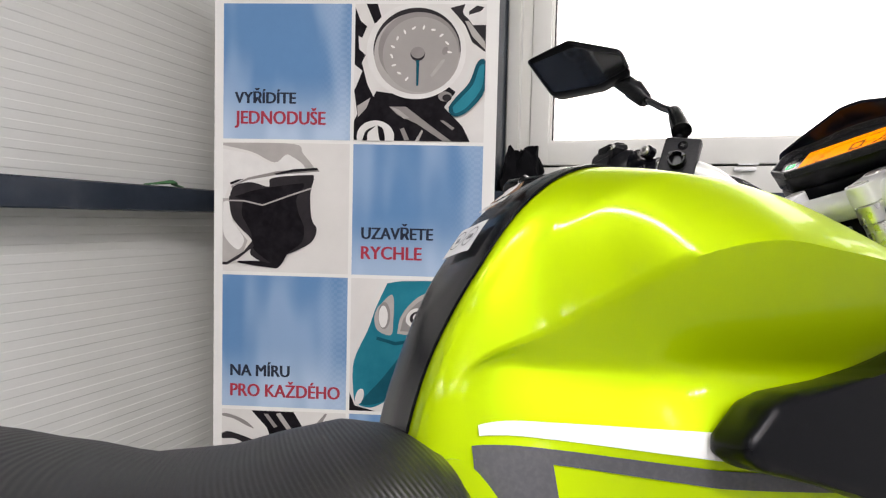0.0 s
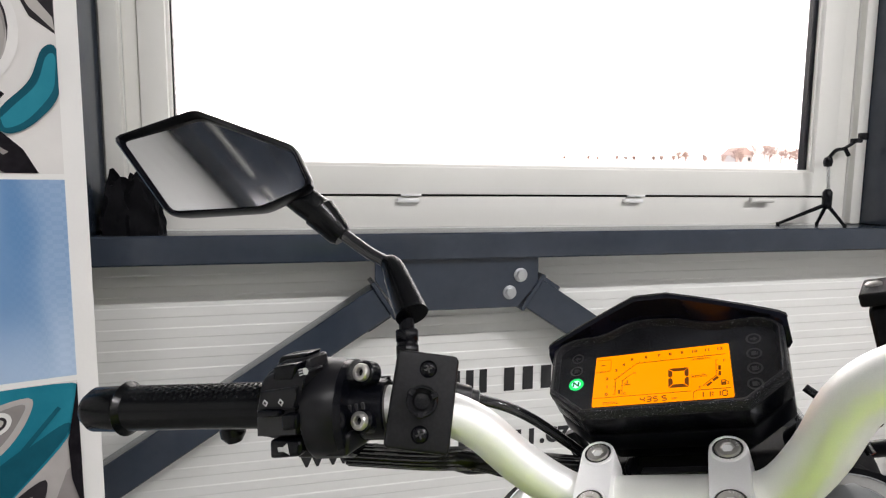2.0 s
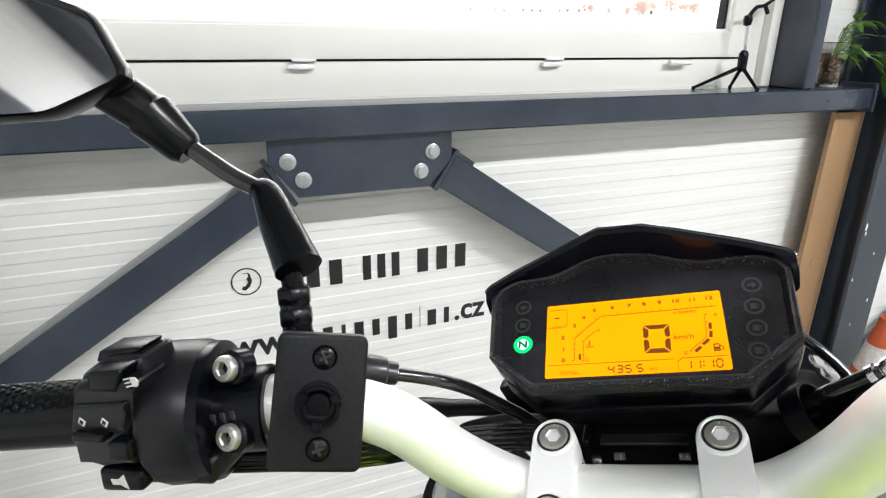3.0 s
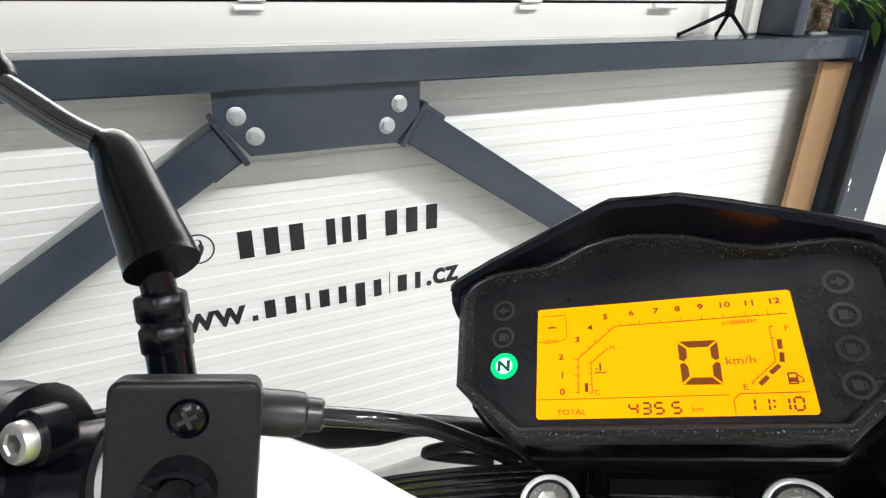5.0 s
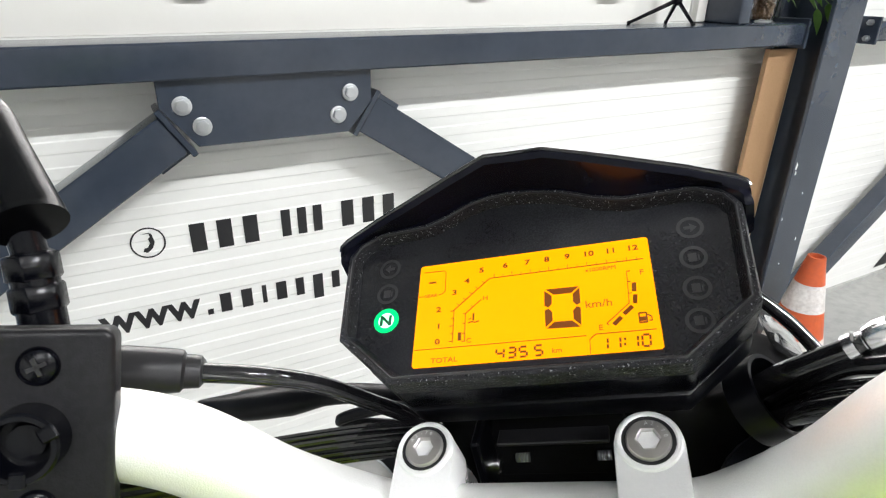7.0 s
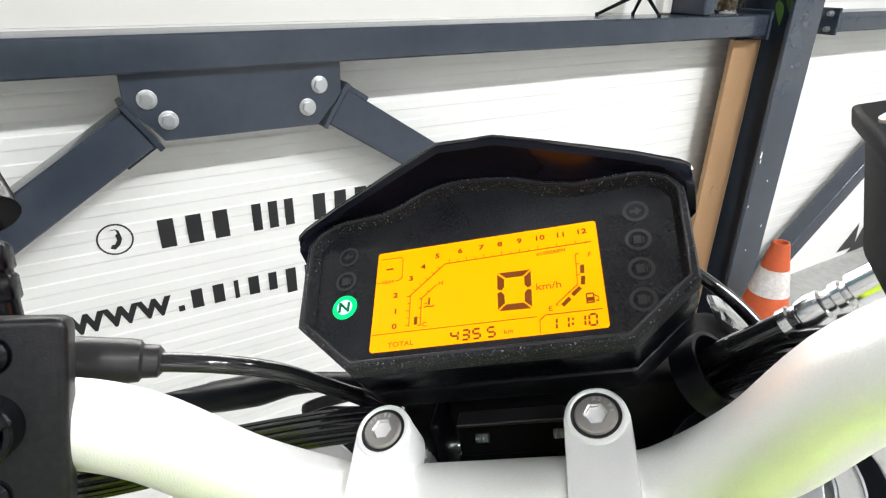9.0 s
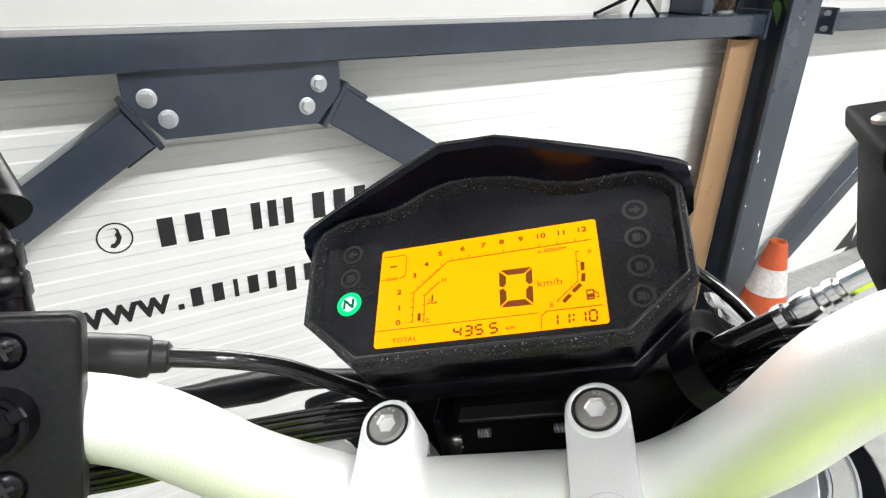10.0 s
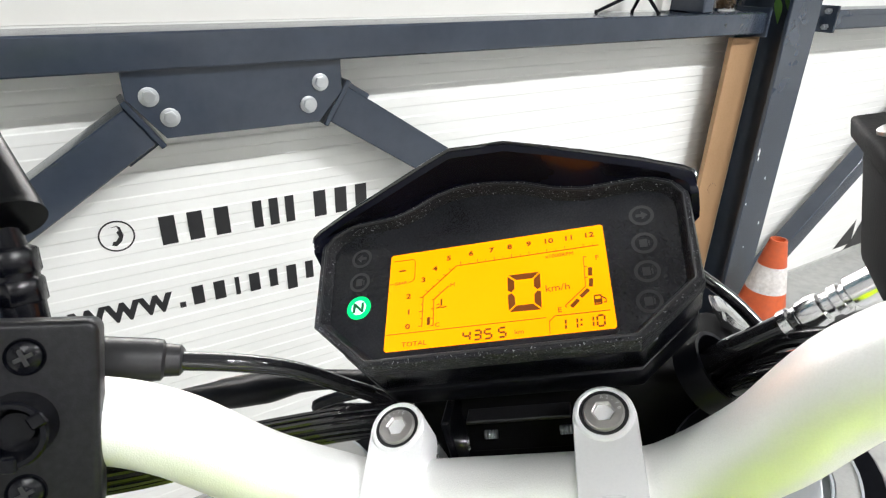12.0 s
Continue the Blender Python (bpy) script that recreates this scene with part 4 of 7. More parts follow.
def sided(v, sx):
    return Vector((v[0] * -sx, v[1], v[2])) if sx > 0 else Vector(v)


for sx in (-1, 1):
    f = lambda v: sided(v, sx)
    grip = on_bar("grip", tube([f(along(-0.022)), f(along(-0.018)), f(along(0.055)), f(along(0.114)), f(along(0.118)), f(along(0.122)), f(along(0.145)), f(along(0.152))], [0.0175, 0.0168, 0.0162, 0.0168, 0.0205, 0.0172, 0.0168, 0.012], 28, 4, False), RUBBER, "black rubber handlebar grip with a fine raised pattern")
    ribs = None
    for k in range(27):
        for j in range(7):
            p = along(0.006 + 0.0040 * k)
            an = -0.85 + j * 0.24 + (0.12 if k % 2 else 0)
            side = Vector((0, 1, 0)).cross(GD).normalized()
            up = GD.cross(side)
            q = p + (side * math.cos(an) + up * math.sin(an)) * 0.0165
            ribs = lathe([(0.0014, -0.0006), (0.0014, 0.0002), (0.0009, 0.0005), (0, 0.0006)], 6, axis_pose(f(q), f(q) - f(p)), ribs)
    on_bar("grip_pattern", ribs, RUBBER, "", grip)

# dashboard
DC = Vector((0.0036, 0.0369, 0.0372))
DU = Vector((0, 0.84, 0.543)).normalized()
DN = Vector((0, -DU.z, DU.y))
DASH = BAR @ Matrix(((1, 0, 0, DC.x), (0, DU.y, DN.y, DC.y), (0, DU.z, DN.z, DC.z), (0, 0, 0, 1)))      # x right, y up the face, z to the rider


def on_dash(name, bm, material, label="", parent=None):
    return part(name, bm, material, parent, label, DASH)


def mirrored(half):
    """A closed outline from its right half, top to bottom."""
    return half + [(-x, y) for x, y in half[::-1] if x > 1e-6]


RIM_IN = [(0.0, 0.0480), (0.010, 0.0472), (0.020, 0.0448), (0.032, 0.0392), (0.042, 0.0362), (0.052, 0.0358), (0.066, 0.0352), (0.0735, 0.0312), (0.0765, 0.0262), (0.0742, -0.0105), (0.0522, -0.0288)]
RIM_OUT = [(0.0, 0.0530), (0.010, 0.0522), (0.021, 0.0498), (0.033, 0.0442), (0.043, 0.0412), (0.052, 0.0408), (0.068, 0.0400), (0.0785, 0.0345), (0.0822, 0.0280), (0.0802, -0.0130), (0.0545, -0.0352)]


def off_centre(outline):
    """The wave of the upper rim has its crest a little towards the clutch side."""
    return [(x - 0.009 * max(0.0, 1 - abs(x) / 0.055), y - 0.0016 * max(0.0, min(1.0, (x + 0.01) / 0.04)) * max(0.0, 1 - max(0.0, x - 0.04) / 0.03)) if y > 0.033 else (x, y) for x, y in outline]


oin, oout = off_centre(mirrored(RIM_IN)), off_centre(mirrored(RIM_OUT))
dash = part("dashboard", prism(oout, -0.016, 0.0035, 0.0022, 2), BLACK, bike, "black plastic digital instrument cluster", DASH)
part("rear_shell", prism([(x * 0.985, y * 0.97 - 0.002) for x, y in oout], -0.034, -0.0165, 0.003, 2), BLACKM, dash, "", DASH)
part("connector_housing", prism([(x * 0.80, y * 0.80 - 0.002) for x, y in oout], -0.052, -0.0345, 0.004, 2), BLACKM, dash, "", DASH)


def band(inner, outer, h0, h1, lip):
    """A raised rim between two outlines with a sloped inner face."""
    bm = bmesh.new()
    n = len(inner)
    loops = [[bm.verts.new((x, y, h)) for x, y in o] for o, h in ((inner, h0), (inner, h0 + 0.0006), ([(a[0] + (b[0] - a[0]) * lip, a[1] + (b[1] - a[1]) * lip) for a, b in zip(inner, outer)], h1), ([(a[0] + (b[0] - a[0]) * 0.85, a[1] + (b[1] - a[1]) * 0.85) for a, b in zip(inner, outer)], h1), (outer, h1 - 0.0018), (outer, h0 - 0.002))]
    for p, q in zip(loops, loops[1:] + loops[:1]):
        for i in range(n):
            bm.faces.new((p[i], p[(i + 1) % n], q[(i + 1) % n], q[i]))
    return bm


BEZEL = surface("grained_black_bezel", (0.003, 0.0034, 0.006), 0.28, tint=(0.018, 0.018, 0.022), grain=(900, 0.5), stain=(40, 0.3), bump=(1300, 0.5), spec=0.3)
dusty(BEZEL)
on_dash("bezel", band(oin, oout, 0.0030, 0.0090, 0.45), BEZEL, "textured black bezel", dash)
# the ridge's highlight is drawn as a thin tube of paler black
mid = [(a[0] + (b[0] - a[0]) * 0.5, a[1] + (b[1] - a[1]) * 0.5, 0.0088) for a, b in zip(oin, oout)]
on_dash("bezel_glint", tube(mid + mid[:1], 0.0006, 6, 1, False), SATINB, "paler line for the highlight on the inner ridge of the bezel", dash)
# paler blotches hold both dust and the room's hazy reflection
FACE = surface("smoked_lens", (0.010, 0.0105, 0.013), 0.17, tint=(0.050, 0.051, 0.056), grain=(1500, 0.35), stain=(14, 0.5), bump=(8, 0.01), spec=0.5)
on_dash("lens", prism([(x * 1.005, y * 1.005) for x, y in oin], 0.0012, 0.0040), FACE, "smoked lens with dust, fine smears and reflection haze in its colour", dash)
# hood over the upper edge
hood = bmesh.new()
hrows = []
HOOD = [(0.0, 0.0503, 0.0337), (0.012, 0.0499, 0.0330), (0.016, 0.0492, 0.0318), (0.029, 0.0468, 0.0283), (0.046, 0.0430, 0.0238), (0.065, 0.0390, 0.0180), (0.0815, 0.0343, 0.0128), (0.0850, 0.0325, 0.0112), (0.0856, 0.0305, 0.0100)]
HOOD = [(-x, y + 0.0016 * max(0.0, 1 - abs(x - 0.014) / 0.03), h) for x, y, h in HOOD[:0:-1]] + [(x, y - 0.0006 * max(0.0, 1 - x / 0.02) + 0.0025 * (x / 0.085) ** 2, h) for x, y, h in HOOD]


def rim_top(x):
    pts = sorted(p for p in oout if p[1] > 0.02)
    for (x0, y0), (x1, y1) in zip(pts, pts[1:]):
        if x0 <= x <= x1:
            return y0 + (y1 - y0) * (x - x0) / (x1 - x0)
    return 0.027


hs = []
for p, q in zip(HOOD, HOOD[1:]):
    for k in range(3):
        hs.append(tuple(u + (v - u) * k / 3 for u, v in zip(p, q)))
hs.append(HOOD[-1])
for x, v, front in hs:
    e = abs(x)
    rt = rim_top(x)
    back = max(v, rt) + 0.0015
    thin = 1.0 - 0.85 * min(1.0, e / 0.0858) ** 10
    prof = [(v - 0.0030, front - 0.0014), (v - 0.0012, front + 0.0004), (v + 0.0006, front), (v + 0.0014, front - 0.0016), (v + (back - v) * 0.5 + 0.0012, 0.5 * front), (back, -0.004 * thin), (back - 0.006, -0.024 * thin), (rt - 0.004, -0.022 * thin), (rt - 0.0035, 0.002), (rt - 0.0010, 0.0088), (rt + (v - rt) * 0.25 - 0.0012, 0.0088 + (front - 0.0088) * 0.22), ((rt + v) / 2 - 0.0018, 0.5 * (front + 0.0088))]
    hrows.append([hood.verts.new((x, y, h)) for y, h in prof])
for a, b in zip(hrows, hrows[1:]):
    for k in range(len(a)):
        hood.faces.new((a[k], a[(k + 1) % len(a)], b[(k + 1) % len(a)], b[k]))
hood.faces.new(hrows[0])
hood.faces.new(hrows[-1][::-1])
on_dash("hood", hood, HOODM, "glossy black hood over the instrument", dash)
# glossier, paler tube added to carry the lamp highlight along the hood
on_dash("hood_lip", tube([(x, v + 0.0004, h + 0.0002) for x, v, h in HOOD], 0.0009, 8, 1, False), GLOSSB, "gloss lip added for the highlight along the hood edge", dash)

# display
LW, LH = 0.0942, 0.0472
LM = pose(-0.0474, -0.0265, 0.0)
on_dash("display", prism([(0.0008, 0), (LW - 0.0008, 0), (LW, 0.0008), (LW, LH - 0.0008), (LW - 0.0008, LH), (0.0008, LH), (0, LH - 0.0008), (0, 0.0008)], 0.0030, 0.0046, 0, 1, LM), LCD, "amber backlit display", dash)
H0, H1 = 0.0046, 0.0049


def lx(u, v):
    return LM @ Vector((u / 1000, v / 1000, 0))


def stroke(bm, pts, w):
    """A thin printed line, in thousandths of a metre on the display."""
    for (u0, v0), (u1, v1) in zip(pts, pts[1:]):
        d = Vector((u1 - u0, v1 - v0, 0))
        if d.length < 1e-6:
            continue
        s = Vector((-d.y, d.x, 0)).normalized() * (w / 2)
        q = [(u0 + s.x, v0 + s.y), (u0 - s.x, v0 - s.y), (u1 - s.x, v1 - s.y), (u1 + s.x, v1 + s.y)]
        bm = prism([tuple(lx(*p)[:2]) for p in q[::-1]], H0, H1, 0, 1, None, bm)
    return bm


def lcd_text(bm, word, u, v, h, width=1.15, bold=0.0):
    t = text_bm(word, h / 1000, Matrix.Translation((*lx(u, v - h / 2)[:2], H0 + 0.0002)), bold, width, "CENTER", 0.0001)
    return join(bm, t)


for word, (u, v) in zip([str(k) for k in range(13)], ((10.1, 10.5), (10.2, 17.3), (9.7, 25.0), (16.2, 32.3), (21.4, 37.2), (27.6, 41.6), (37.7, 42.4), (46.9, 42.6), (54.9, 42.8), (63.1, 42.9), (71.4, 42.9), (80.0, 42.9), (88.2, 43.0))):
    on_dash("scale_number", lcd_text(None, word, u, v, 2.4, 1.35, 0.00008), LCDINK, "rev counter number " + word, dash)
for word, u, v, h in (("GEAR", 5.6, 32.0, 1.5), ("x1000RPM", 75.5, 35.2, 1.7), ("F", 90.3, 31.6, 2.3), ("E", 73.6, 10.1, 2.3), ("H", 29.5, 28.0, 2.0), ("C", 23.2, 9.8, 2.0), ("km/h", 73.6, 20.2, 3.2), ("TOTAL", 13.4, 2.4, 2.2), ("km", 57.2, 2.6, 2.0)):
    on_dash("display_word", lcd_text(None, word, u, v, h, 1.15), LCDPALE, "small brown word " + word, dash)
lines = stroke(None, [(16.4, 9.5), (16.4, 23.9), (31.1, 37.0), (91.6, 37.4)], 0.28)
for k in range(16):
    u = 33 + k * 3.75
    lines = stroke(lines, [(u, 37.1), (u, 38.9 if k % 2 == 0 else 38.1)], 0.25)
for k in range(5):
    lines = stroke(lines, [(16.4, 10 + 3.4 * k), (14.9 if k % 2 == 0 else 15.5, 10 + 3.4 * k)], 0.25)
    lines = stroke(lines, [(18.5 + 2.6 * k, 25.8 + 2.32 * k), (17.4 + 2.6 * k, 26.8 + 2.32 * k)], 0.25)
lines = stroke(lines, [(20.2, 9.5), (21.4, 9.5), (21.3, 21.8), (27.7, 27.4)], 0.28)
for k in range(3):
    lines = stroke(lines, [(21.4, 13 + 4.4 * k), (20.4, 13 + 4.4 * k)], 0.25)
lines = stroke(lines, [(24.3, 24.4), (23.5, 25.3)], 0.25)
lines = stroke(lines, [(86.2, 32.6), (85.0, 32.6), (84.5, 18.9), (75.8, 11.4), (76.5, 10.7)], 0.3)
lines = stroke(lines, [(85.0, 28), (86.0, 28)], 0.25)
lines = stroke(lines, [(84.8, 23), (85.8, 23)], 0.25)
lines = stroke(lines, [(0.6, 7.5), (68.2, 7.3)], 0.22)
lines = stroke(lines, [(92.6, 7.5), (71.5, 7.6), (69.3, 5.6), (69.1, 0.1)], 0.28)
lines = stroke(lines, [(0.4, 31.9), (2.2, 31.9)], 0.2)
lines = stroke(lines, [(9.2, 31.9), (11.0, 32.4), (12.0, 33.6), (11.8, 42.6), (11.0, 43.6), (1.6, 43.8)], 0.22)
on_dash("gauge_scale", lines, LCDPALE, "fine scale lines on the display", dash)
on_dash("temperature_bar", stroke(None, [(19.25, 13.6), (19.3, 10.1)], 1.3), LCDINK, "dark temperature segment", dash)
for p, q in (((87.1, 27.3), (86.8, 23.6)), ((87.0, 22.2), (86.5, 18.6)), ((85.5, 17.5), (82.2, 14.6)), ((81.2, 13.5), (78.2, 10.7))):
    on_dash("fuel_bar", stroke(None, [p, q], 1.6), LCDINK, "dark fuel gauge segment", dash)
on_dash("gear_dash", stroke(None, [(4.4, 38.3), (7.6, 38.3)], 0.7), LCDINK, "short dark gear segment", dash)
SPEED = [[(54.0, 28.6), (66.6, 28.4), (63.7, 25.9), (56.9, 26.0)], [(53.9, 11.6), (56.7, 14.1), (63.5, 14.0), (66.3, 11.2)],
         [(53.4, 28.0), (56.2, 25.5), (56.1, 22.0), (54.8, 20.6), (53.3, 21.4)], [(53.3, 19.4), (54.8, 20.0), (56.1, 18.4), (56.2, 14.8), (53.4, 12.2)],
         [(67.0, 27.8), (64.3, 25.4), (64.2, 21.9), (65.5, 20.4), (66.9, 21.2)], [(66.9, 19.2), (65.5, 19.8), (64.1, 18.2), (64.0, 14.5), (66.7, 11.8)]]
seg = None
for quad in SPEED:
    q = [tuple(lx(*p)[:2]) for p in quad]
    turn = sum(a[0] * b[1] - a[1] * b[0] for a, b in zip(q, q[1:] + q[:1]))
    seg = prism(q if turn > 0 else q[::-1], H0, H1, 0, 1, None, seg)
on_dash("speed_digit", seg, LCDINK, "large dark segment figure 0", dash)
# pump and thermometer marks
seg = stroke(None, [(87.3, 10.6), (87.3, 14.4), (89.9, 14.4), (89.9, 10.6), (87.0, 10.6)], 0.55)
seg = stroke(seg, [(87.5, 12.0), (89.7, 12.0)], 1.6)
seg = stroke(seg, [(90.2, 13.6), (91.6, 12.6), (91.6, 11.0), (90.6, 11.2)], 0.4)
on_dash("pump_symbol", seg, LCDINK, "dark fuel pump symbol", dash)
seg = stroke(None, [(24.7, 21.6), (24.7, 18.4)], 0.7)
seg = stroke(seg, [(22.6, 17.4), (24.0, 17.9), (25.4, 17.4), (27.0, 17.9)], 0.4)
seg = stroke(seg, [(22.8, 19.0), (23.8, 19.4)], 0.35)
on_dash("thermometer_symbol", seg, LCDINK, "dark coolant thermometer symbol", dash)
SEVEN = {"0": "abcdef", "1": "bc", "3": "abcdg", "4": "bcfg", "5": "acdfg"}


def digit(ch, u, v, w, h, t):
    """A seven-segment figure, slightly slanted."""
    lay = {"a": ((0.12, 1), (0.88, 1)), "d": ((0.12, 0), (0.88, 0)), "g": ((0.12, 0.5), (0.88, 0.5)), "f": ((0, 0.93), (0, 0.57)), "e": ((0, 0.43), (0, 0.07)), "b": ((1, 0.93), (1, 0.57)), "c": ((1, 0.43), (1, 0.07))}
    bm = None
    for s in SEVEN[ch]:
        (x0, y0), (x1, y1) = lay[s]
        bm = stroke(bm, [(u + x0 * w + 0.06 * h * y0, v + y0 * h), (u + x1 * w + 0.06 * h * y1, v + y1 * h)], t)
    return bm


for ch, u in (("4", 34.2), ("3", 38.7), ("5", 43.1), ("5", 48.9)):
    on_dash("odometer_digit", digit(ch, u, 1.1, 2.9, 4.0, 0.75), LCDINK, "dark odometer figure " + ch, dash)
for ch, u in (("1", 72.6), ("1", 77.0), ("1", 83.0), ("0", 87.2)):
    on_dash("clock_digit", digit(ch, u, 1.3, 2.7, 4.4, 0.75), LCDINK, "dark clock figure " + ch, dash)
colon = stroke(None, [(81.25, 2.3), (81.33, 3.1)], 0.8)
on_dash("clock_colon", stroke(colon, [(81.45, 4.3), (81.53, 5.1)], 0.8), LCDINK, "dark colon of the clock", dash)
# warning lamps
lampm = Matrix.Translation((-0.0613, -0.0038, 0.0040))
lamp = on_dash("neutral_lamp", lathe([(0.0057, -0.0005), (0.0057, 0.0002), (0.0, 0.0003)], 28, lampm), GREENLED, "lit green neutral lamp", dash)
on_dash("lamp_core", lathe([(0.0035, -0.0002), (0.0035, 0.0004), (0.0, 0.0005)], 28, lampm), LEDCORE, "bright middle of the neutral lamp", dash)
on_dash("lamp_letter", text_bm("N", 0.0046, Matrix.Translation((-0.0613, -0.0061, 0.0046)), 0.0003, 1.15, "CENTER", 0.0001), surface("dark_green_letter", (0.001, 0.14, 0.05), 0.5), "dark letter N", dash)
DIMLENS = surface("unlit_lamp_symbol", (0.040, 0.040, 0.042), 0.4, tint=(0.026, 0.026, 0.027))
for u, v, kind in ((-0.0625, 0.0220, "arrow"), (-0.0622, 0.0092, "beam"), (0.0627, 0.0225, "arrow"), (0.0618, 0.0090, "pump"), (0.0610, -0.0040, "engine"), (0.0598, -0.0170, "battery")):
    bm = ring_outline(None, 0.0050, 0.0014, Matrix.Translation((u, v, 0.0043)))
    s = -1 if u < 0 else 1
    if kind == "arrow":
        bm = prism([(u - 0.0022 * s, v + 0.0007), (u - 0.0022 * s, v - 0.0007), (u, v - 0.0007), (u, v - 0.0020), (u + 0.0024 * s, v), (u, v + 0.0020), (u, v + 0.0007)][::-s], 0.0042, 0.0044, 0, 1, None, bm)
    else:
        bm = box(u - 0.0018, u + 0.0012, v - 0.0018, v + 0.0018, 0.0042, 0.0044, 0, 1, bm)
        bm = box(u + 0.0016, u + 0.0022, v - 0.0014, v + 0.0010, 0.0042, 0.0044, 0, 1, bm)
    on_dash("dim_lamp", bm, DIMLENS, "unlit round warning symbol", dash)

# carrier under the dash
hold = on_bar("dash_bracket", prism([(-0.028, -0.020), (-0.036, -0.060), (0.036, -0.060), (0.030, -0.020)], -0.004, 0.0, 0.001, 1, Matrix(((1, 0, 0, 0.0), (0, 0, 1, 0.050), (0, 1, 0, 0), (0, 0, 0, 1)))), MATTB, "black steel bracket under the dashboard")
bm = box(-0.034, -0.030, 0.024, 0.050, -0.056, -0.022, 0.001, 1)
bm = box(-0.034, 0.036, 0.046, 0.056, -0.026, -0.020, 0.001, 1, bm)
on_bar("bracket_flange", bm, BLACKM, "", hold)
on_bar("bracket_ledge", box(-0.026, 0.024, 0.036, 0.0462, -0.0342, -0.0322, 0.0006, 1), SATINB, "black folded ledge of the bracket", hold)
on_bar("bracket_screw", lathe([(0.0046, 0), (0.0046, 0.0022), (0.0038, 0.0030), (0.0, 0.0030)], 20, axis_pose(Vector((-0.0300, 0.0400, -0.0470)), (1, 0, 0))), CHROME, "bright screw head", hold)
for x in (-0.0200, 0.0170):
    thread = [(0.0024 if k % 2 else 0.0019, 0.0007 * k) for k in range(10)]
    on_bar("bracket_stud", lathe(thread + [(0.0, thread[-1][1])], 14, axis_pose(Vector((x, 0.0420, -0.0455)), (1, 0, 0))), ZINC, "threaded zinc stud end", hold)
hl = on_bar("headlight", lathe([(0.02, -0.08), (0.06, -0.06), (0.082, -0.02), (0.085, 0.02), (0.075, 0.035), (0.0, 0.045)], 28, Matrix.Translation((0.0, 0.150, -0.075)) @ pose(0, 0, 0, -80, 0, 0)), BLACKM, "black headlight shell in front of the dashboard")
on_bar("headlight_rim", lathe([(0.084, 0.012), (0.089, 0.014), (0.089, 0.026), (0.083, 0.03)], 36, Matrix.Translation((0.0, 0.150, -0.075)) @ pose(0, 0, 0, -80, 0, 0)), CHROME, "chrome headlight rim", hl)
bm = prism([(0.0955, -0.0138), (0.1025, -0.0173), (0.1130, -0.0304), (0.1098, -0.0348), (0.0994, -0.0264)], 0, 0.018, 0.004, 2, Matrix(((1, 0, 0, 0), (0, 0, 1, 0.085), (0, 1, 0, 0), (0, 0, 0, 1))))
on_bar("headlight_bracket", bm, CHROME, "bright headlight bracket", hl)
bm = prism([(-0.100, -0.020), (-0.088, -0.016), (-0.072, -0.052), (-0.085, -0.060)], 0, 0.014, 0.003, 2, Matrix(((1, 0, 0, 0), (0, 0, 1, 0.085), (0, 1, 0, 0), (0, 0, 0, 1))))
on_bar("headlight_bracket", bm, BLACKM, "black headlight bracket", hl)

COWL = [(-0.066, -0.032), (0.098, -0.026), (0.122, -0.048), (0.128, -0.092), (0.060, -0.135), (-0.055, -0.135), (-0.080, -0.064)]
on_bar("headlight_cowl", prism(COWL, 0.0, 0.055, 0.008, 3, Matrix(((1, 0, 0, 0), (0, 0, 1, 0.052), (0, 1, 0, 0), (0, 0, 0, 1)))), MATTB, "black plastic cowl behind the headlight")

# indicators
for sx in (-1, 1):
    f = lambda x, y, z: (x * -sx, y, z)
    stalk = on_bar("indicator", tube([f(-0.085, 0.105, -0.052), f(-0.128, 0.104, -0.047), f(-0.150, 0.104, -0.0465), f(-0.172, 0.102, -0.0465), f(-0.205, 0.100, -0.0475), f(-0.241, 0.099, -0.0440)], [0.007, 0.008, 0.0090, 0.0135, 0.0130, 0.004], 16, 5, True, None, 0.75), BLACKM, "slim black turn indicator")
    on_bar("indicator_lens", tube([f(-0.178, 0.112, -0.047), f(-0.215, 0.109, -0.047)], [0.008, 0.006], 10, 1, False, None, 0.7), surface("amber_lens", (0.35, 0.12, 0.02), 0.2, tint=(0.2, 0.07, 0.01)), "amber lens", stalk)

# switch pod on the left
PM = Matrix(((1, 0, 0, 0), (0, 0, -1, -0.060), (0, 1, 0, 0.076), (0, 0, 0, 1)))        # x along the bar, y up, z towards the rider


def on_pod(name, pts, d0, d1, bevel, material, label="", parent=None):
    """A moulded piece of the pod, from its outline in millimetres."""
    if sum(p[0] * q[1] - p[1] * q[0] for p, q in zip(pts, pts[1:] + pts[:1])) < 0:
        pts = pts[::-1]
    return on_bar(name, prism([(x / 1000, y / 1000) for x, y in pts], d0, d1, bevel, 3, PM), material, label, parent)


sw = on_pod("switch_pod", [(-232.4, 22.9), (-243.5, 2.6), (-248.4, -16.1), (-230.7, -17.4), (-208.6, -17.7), (-204, -2.2), (-203, 9.5), (-193, 20.4), (-188.7, 25.4), (-219.6, 27.5), (-227.5, 26)], 0.026, 0.047, 0.004, PODM, "black handlebar switch pod with white marks")
on_pod("pod_shoulder", [(-237, 25.5), (-218.2, 33.1), (-192.9, 33), (-194.8, 19.9), (-235.3, 19)], 0.016, 0.038, 0.004, PODM, "", sw)
